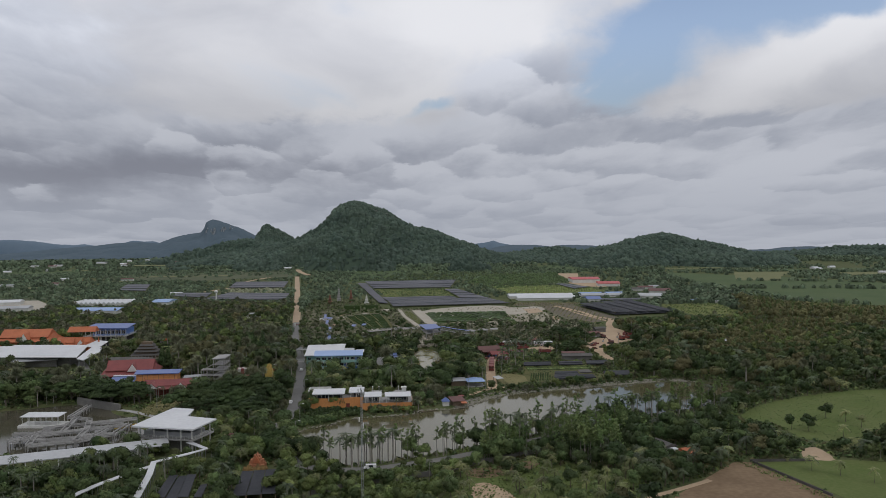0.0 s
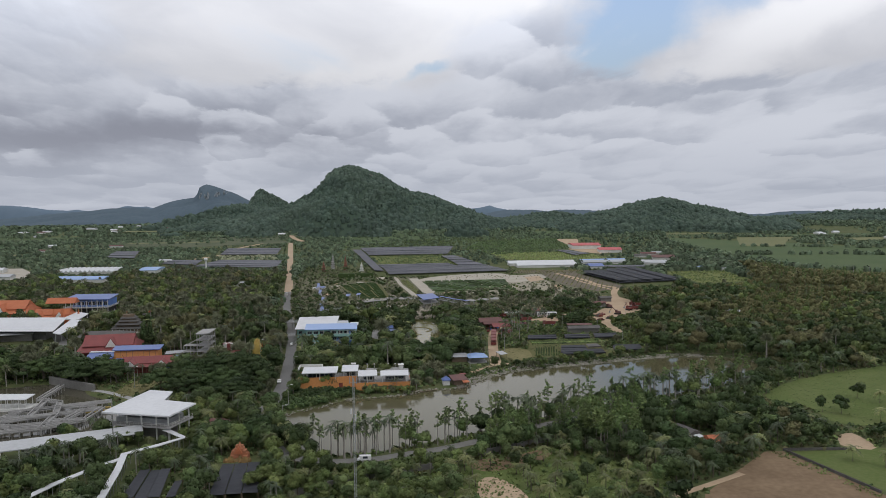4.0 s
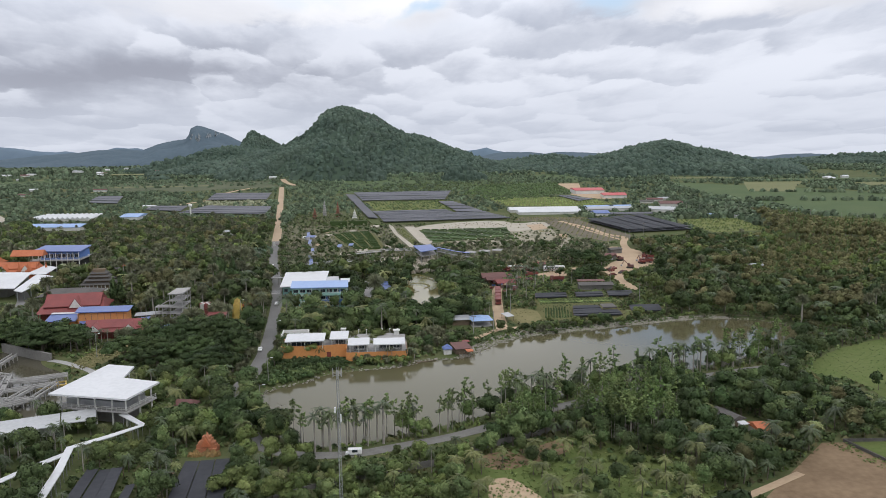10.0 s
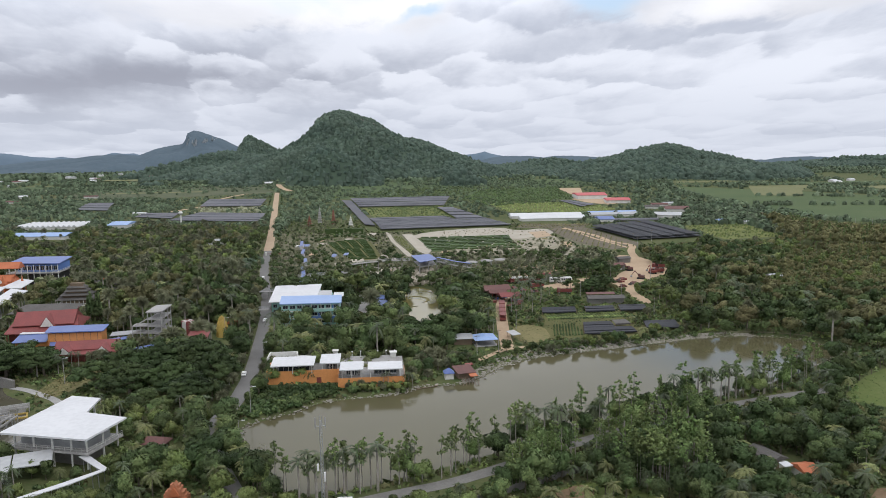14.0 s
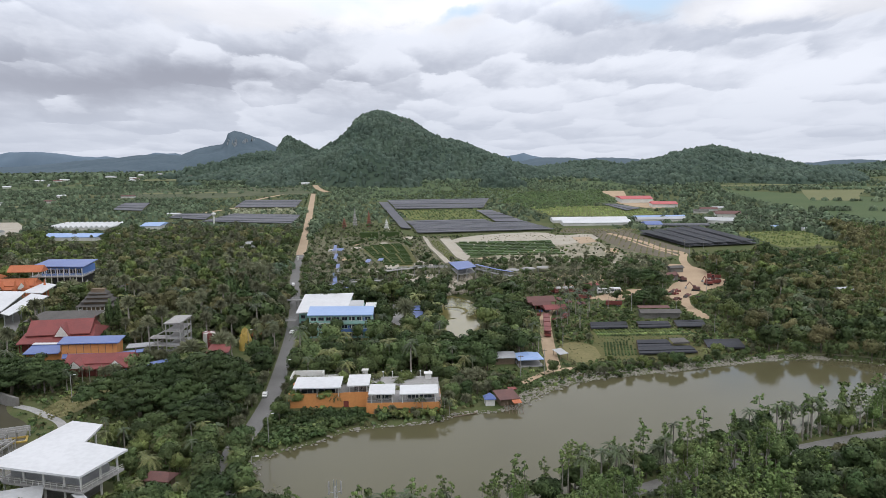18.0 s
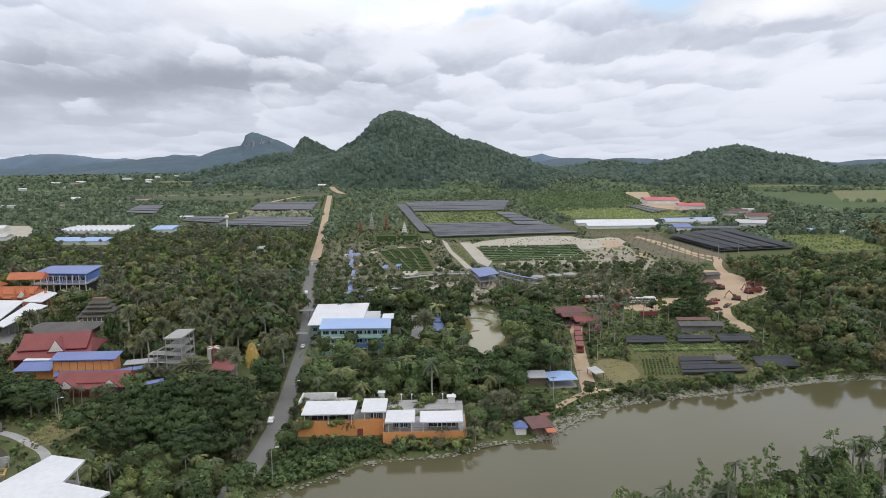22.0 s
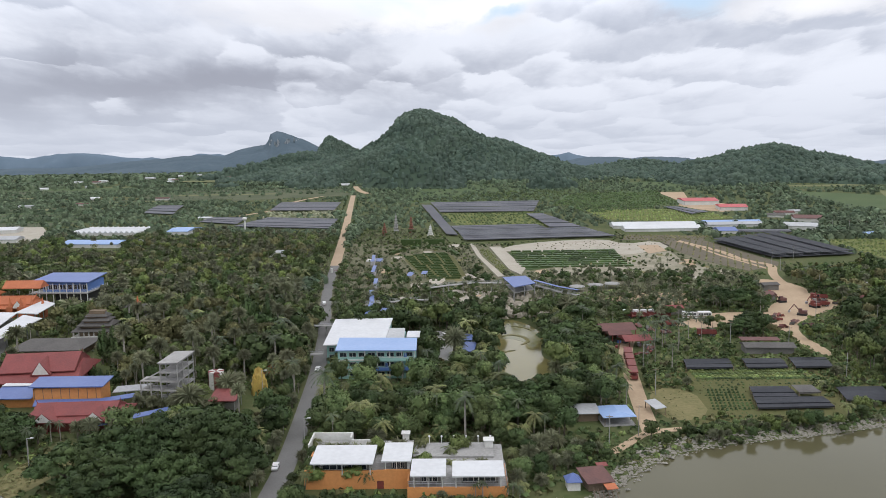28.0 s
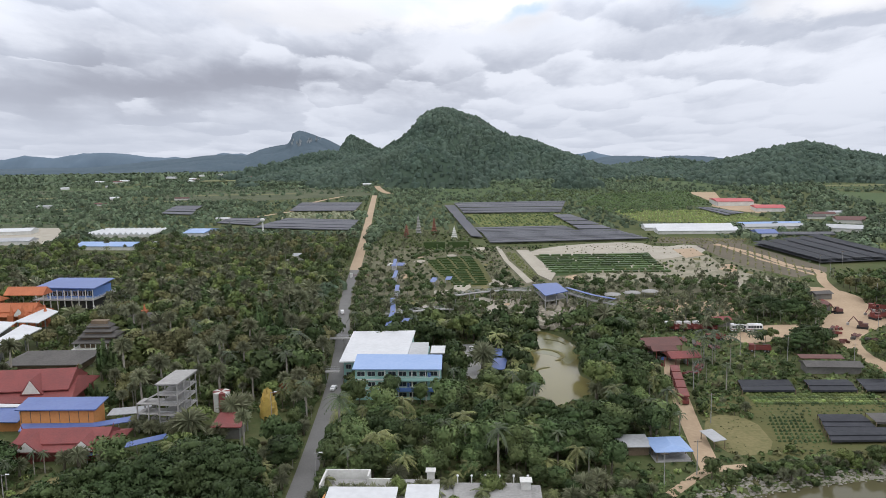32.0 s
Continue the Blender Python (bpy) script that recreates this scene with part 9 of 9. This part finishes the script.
# palms in rows along the road
for (ax, ay), (bx, by) in zip(MAIN, MAIN[1:]):
    n = int((by - ay) / 6)
    for i in range(n):
        u = (i + .5) / n
        x, y = ax + (bx - ax) * u, ay + (by - ay) * u
        for s in (-4.2, 4.3):
            kind_ = ("date_palm", "broadleaf_tree", "date_palm", "shrub", "fan_palm")[(i * 2 + (s > 0)) % 5]
            plant(x + s + RNG.uniform(-.6, .4) * (1 if s > 0 else -1), y + RNG.uniform(-1, 1), kind_, 2.2 if kind_ == "shrub" else RNG.uniform(3.2, 5.2) if s < 0 else RNG.uniform(2.6, 4.2))
            plant(x + s * 1.6 + RNG.uniform(-.8, .8), y + 3 + RNG.uniform(-1, 1), ("broadleaf_tree", "broadleaf_dark", "coconut_palm")[i % 3], RNG.uniform(4, 6.5))
for i in range(46):
    u = i / 46
    for s in (-7, 7.5):
        plant(-79 - 69 * u + s, 600 + 610 * u, "shrub_dark", RNG.uniform(1.5, 3))

LIMIT = {"bank_tree": 90, "coconut_dark": 150, "fan_palm": 200, "broadleaf_tree": 400, "broadleaf_dark": 240, "broadleaf_light": 130, "broadleaf_olive": 80, "rain_tree": 60, "royal_palm": 150, "coconut_palm": 210, "date_palm": 200, "slender_tree": 130,
         "cypress_tree": 50, "bare_tree": 5, "shrub": 80, "shrub_dark": 80, "shrub_light": 60}
for kind, rows in trees.items():
    if not rows:
        continue
    leaf_m, bark_m, label, nvar = KINDS[kind]
    rows.sort(key=lambda r: math.hypot(r[0], r[1] - 137 if r[1] > 302 else 165 + 0.4 * (302 - r[1])))
    shape = SHAPE.get(kind, kind)
    rng = np.random.default_rng(len(kind) * 7 + nvar)
    fine = [protos(shape, rng, True) for _ in range(nvar)]
    meshes = [(H, fast_mesh("crown", c[0], c[1], M[leaf_m], normals=c[2] if len(c) > 2 else None), t.mesh("trunk", M[bark_m])) for H, c, t in fine]
    lim = LIMIT[kind]
    nm = {"coconut_dark": "dense_coconut_palm", "broadleaf_dark": "shade_tree", "broadleaf_light": "garden_tree", "broadleaf_olive": "forest_tree", "shrub_dark": "dark_bush", "shrub_light": "garden_bush"}.get(kind, kind)
    cat = CAT.get(kind, "tree")
    made = {}
    for i, (x, y, h) in enumerate(rows[:lim]):
        v = i % nvar
        H, cme, tme = meshes[v]
        s = h / H
        w = s * (rng.uniform(0.8, 1.2) if kind.startswith("broadleaf") else rng.uniform(0.9, 1.2))
        z = float(land(np.array([x]), np.array([y]))[0]) - 0.05
        m = pose(x, y, z, 0, 0, rng.uniform(0, 360)) @ Matrix.Diagonal((w, w, s, 1))
        t = new(nm)
        t.matrix_basis = m
        tagged(t, label, cat, GROUP[kind])
        for pn, me in (("trunk", tme), ("crown", cme)):
            o = new(pn, me)
            o.parent = t
    rest = rows[lim:]
    if rest:
        coarse = [protos(shape, rng, False) for _ in range(nvar)]
        for band in range(2):
            sel = [r for r in rest if (math.hypot(r[0], r[1] - 60) > 420) == bool(band)]
            if not sel:
                continue
            lv, tv = [], Mesh()
            for i, (x, y, h) in enumerate(sel):
                H, (cv_, cf_, *cn_), _ = coarse[i % nvar]
                s = h / H
                w = s * (rng.uniform(0.8, 1.2) if kind.startswith("broadleaf") else rng.uniform(0.9, 1.25))
                a = rng.uniform(0, 6.28)
                ca, sa = math.cos(a) * w, math.sin(a) * w
                z = -0.05
                p = np.stack([cv_[:, 0] * ca - cv_[:, 1] * sa + x, cv_[:, 0] * sa + cv_[:, 1] * ca + y, cv_[:, 2] * s + z], 1)
                lv.append((p, cf_, *(np.stack([q_[:, 0] * math.cos(a) - q_[:, 1] * math.sin(a), q_[:, 0] * math.sin(a) + q_[:, 1] * math.cos(a), q_[:, 2]], 1) for q_ in cn_)))
                if not kind.startswith("shrub"):
                    r = 0.16 * s
                    tv.add([(x - r, y - r, 0), (x + r, y - r, 0), (x, y + r, 0), (x, y, h * 0.72)], [(0, 1, 3), (1, 2, 3), (2, 0, 3)])
            V, F, *N = join(lv)
            wood = new(nm + "_wood")
            tagged(wood, label + ", many together", "woodland" if cat != "shrub" else "shrubs", kind="stuff")
            o = new("crowns", fast_mesh("crowns", V, F, M[leaf_m], normals=N[0] if N else None))
            o.parent = wood
            o["kind"] = "stuff"
            if tv.v:
                o = new("trunks", tv.mesh("trunks", M[bark_m]))
                o.parent = wood
                o["kind"] = "stuff"

# ---- undergrowth between the trees ----
x, y = scatter(-330, 420, 128, 520, 2.3)
ok = in_reach(x, y)
x, y = x[ok], y[ok]
ok = free(x, y)
for poly in (LAKE, BASIN, POND):
    ok &= edge_distance(x, y, poly) > 1.5
x, y = x[ok], y[ok]
ok = ~inside(x, y, CLEARING) | (RNG.random(len(x)) < 0.25)
x, y = x[ok], y[ok]
pick = RNG.random(len(x))
for nm, mt, a, b in (("undergrowth", "leaf", 0, .45), ("undergrowth_dark", "leaf_dark", .45, .7), ("undergrowth_dry", "leaf_olive", .7, .88), ("undergrowth_light", "leaf_light", .88, 1)):
    q = (pick >= a) & (pick < b)
    tree_carpet(nm, x[q], y[q], land(x[q], y[q]), 0.75, mt, RNG, "low mixed undergrowth between the trees", 8, 0.9, False)

# ---- far woodland on the plain ----
def far_wood(name, x0, x1, y0, y1, step, size, mat, label, keep=1.0, patch=None, per=14):
    x, y = scatter(x0, x1, y0, y1, step)
    ok = in_reach(x, y)
    for q in done:
        ok &= ~inside(x, y, q)
    if keep < 1:
        n = np.array([noise.noise(Vector((a * 0.006, b * 0.004, 3.3))) for a, b in zip(x, y)])
        ok &= n + RNG.uniform(-.35, .35, len(x)) < keep - 0.5
    x, y = x[ok], y[ok]
    ok = free(x, y)
    x, y = x[ok], y[ok]
    h = lowered(x, y, np.full(len(x), size * 1.6))
    s = np.clip(h / (size * 1.6), 0.2, 1)
    z = land(x, y) + size * 0.35 * s
    for lo, hi in ((0, .5), (.5, 1.01)):
        q = (s >= lo) & (s < hi)
        if q.any():
            tree_carpet(name, x[q], y[q], z[q], size * (0.4 if hi < 1 else 1.0), mat, RNG, label, per, 1.0)


far_wood("mid_wood", -460, -70, 520, 800, 6.6, 3.4, "wood_hazed", "mixed palms and trees beside the road", 1.2, per=24)
far_wood("right_wood", 180, 700, 560, 800, 7.0, 3.4, "wood_hazed", "mixed trees beyond the yard", 1.1, per=22)
far_wood("left_plain_wood", -1000, -60, 800, 1450, 9.0, 2.6, "wood_hazed", "scattered trees and orchards on the plain", 0.62, per=7)
far_wood("left_plain_scrub", -1000, -60, 800, 1450, 8.0, 1.3, "wood_hazed", "low green scrub on the plain", 0.75, per=4)
far_wood("mid_plain_wood", -60, 420, 800, 1450, 9.5, 2.2, "wood_hazed", "low orchard rows on the plain", 0.5, per=8)
far_wood("right_plain_wood", 330, 1300, 700, 1450, 11, 3.4, "wood_hazed", "hedgerow trees between fields", 0.52, per=8)
far_wood("foot_wood", -1400, 1500, 1440, 1800, 13, 4.4, "wood_hazed", "trees along the foot of the hills", 0.8, per=8)
far_wood("plain_edge_wood", -2400, -300, 1800, 3600, 34, 9.0, "wood_hazed", "far wooded plain", 0.6, per=6)
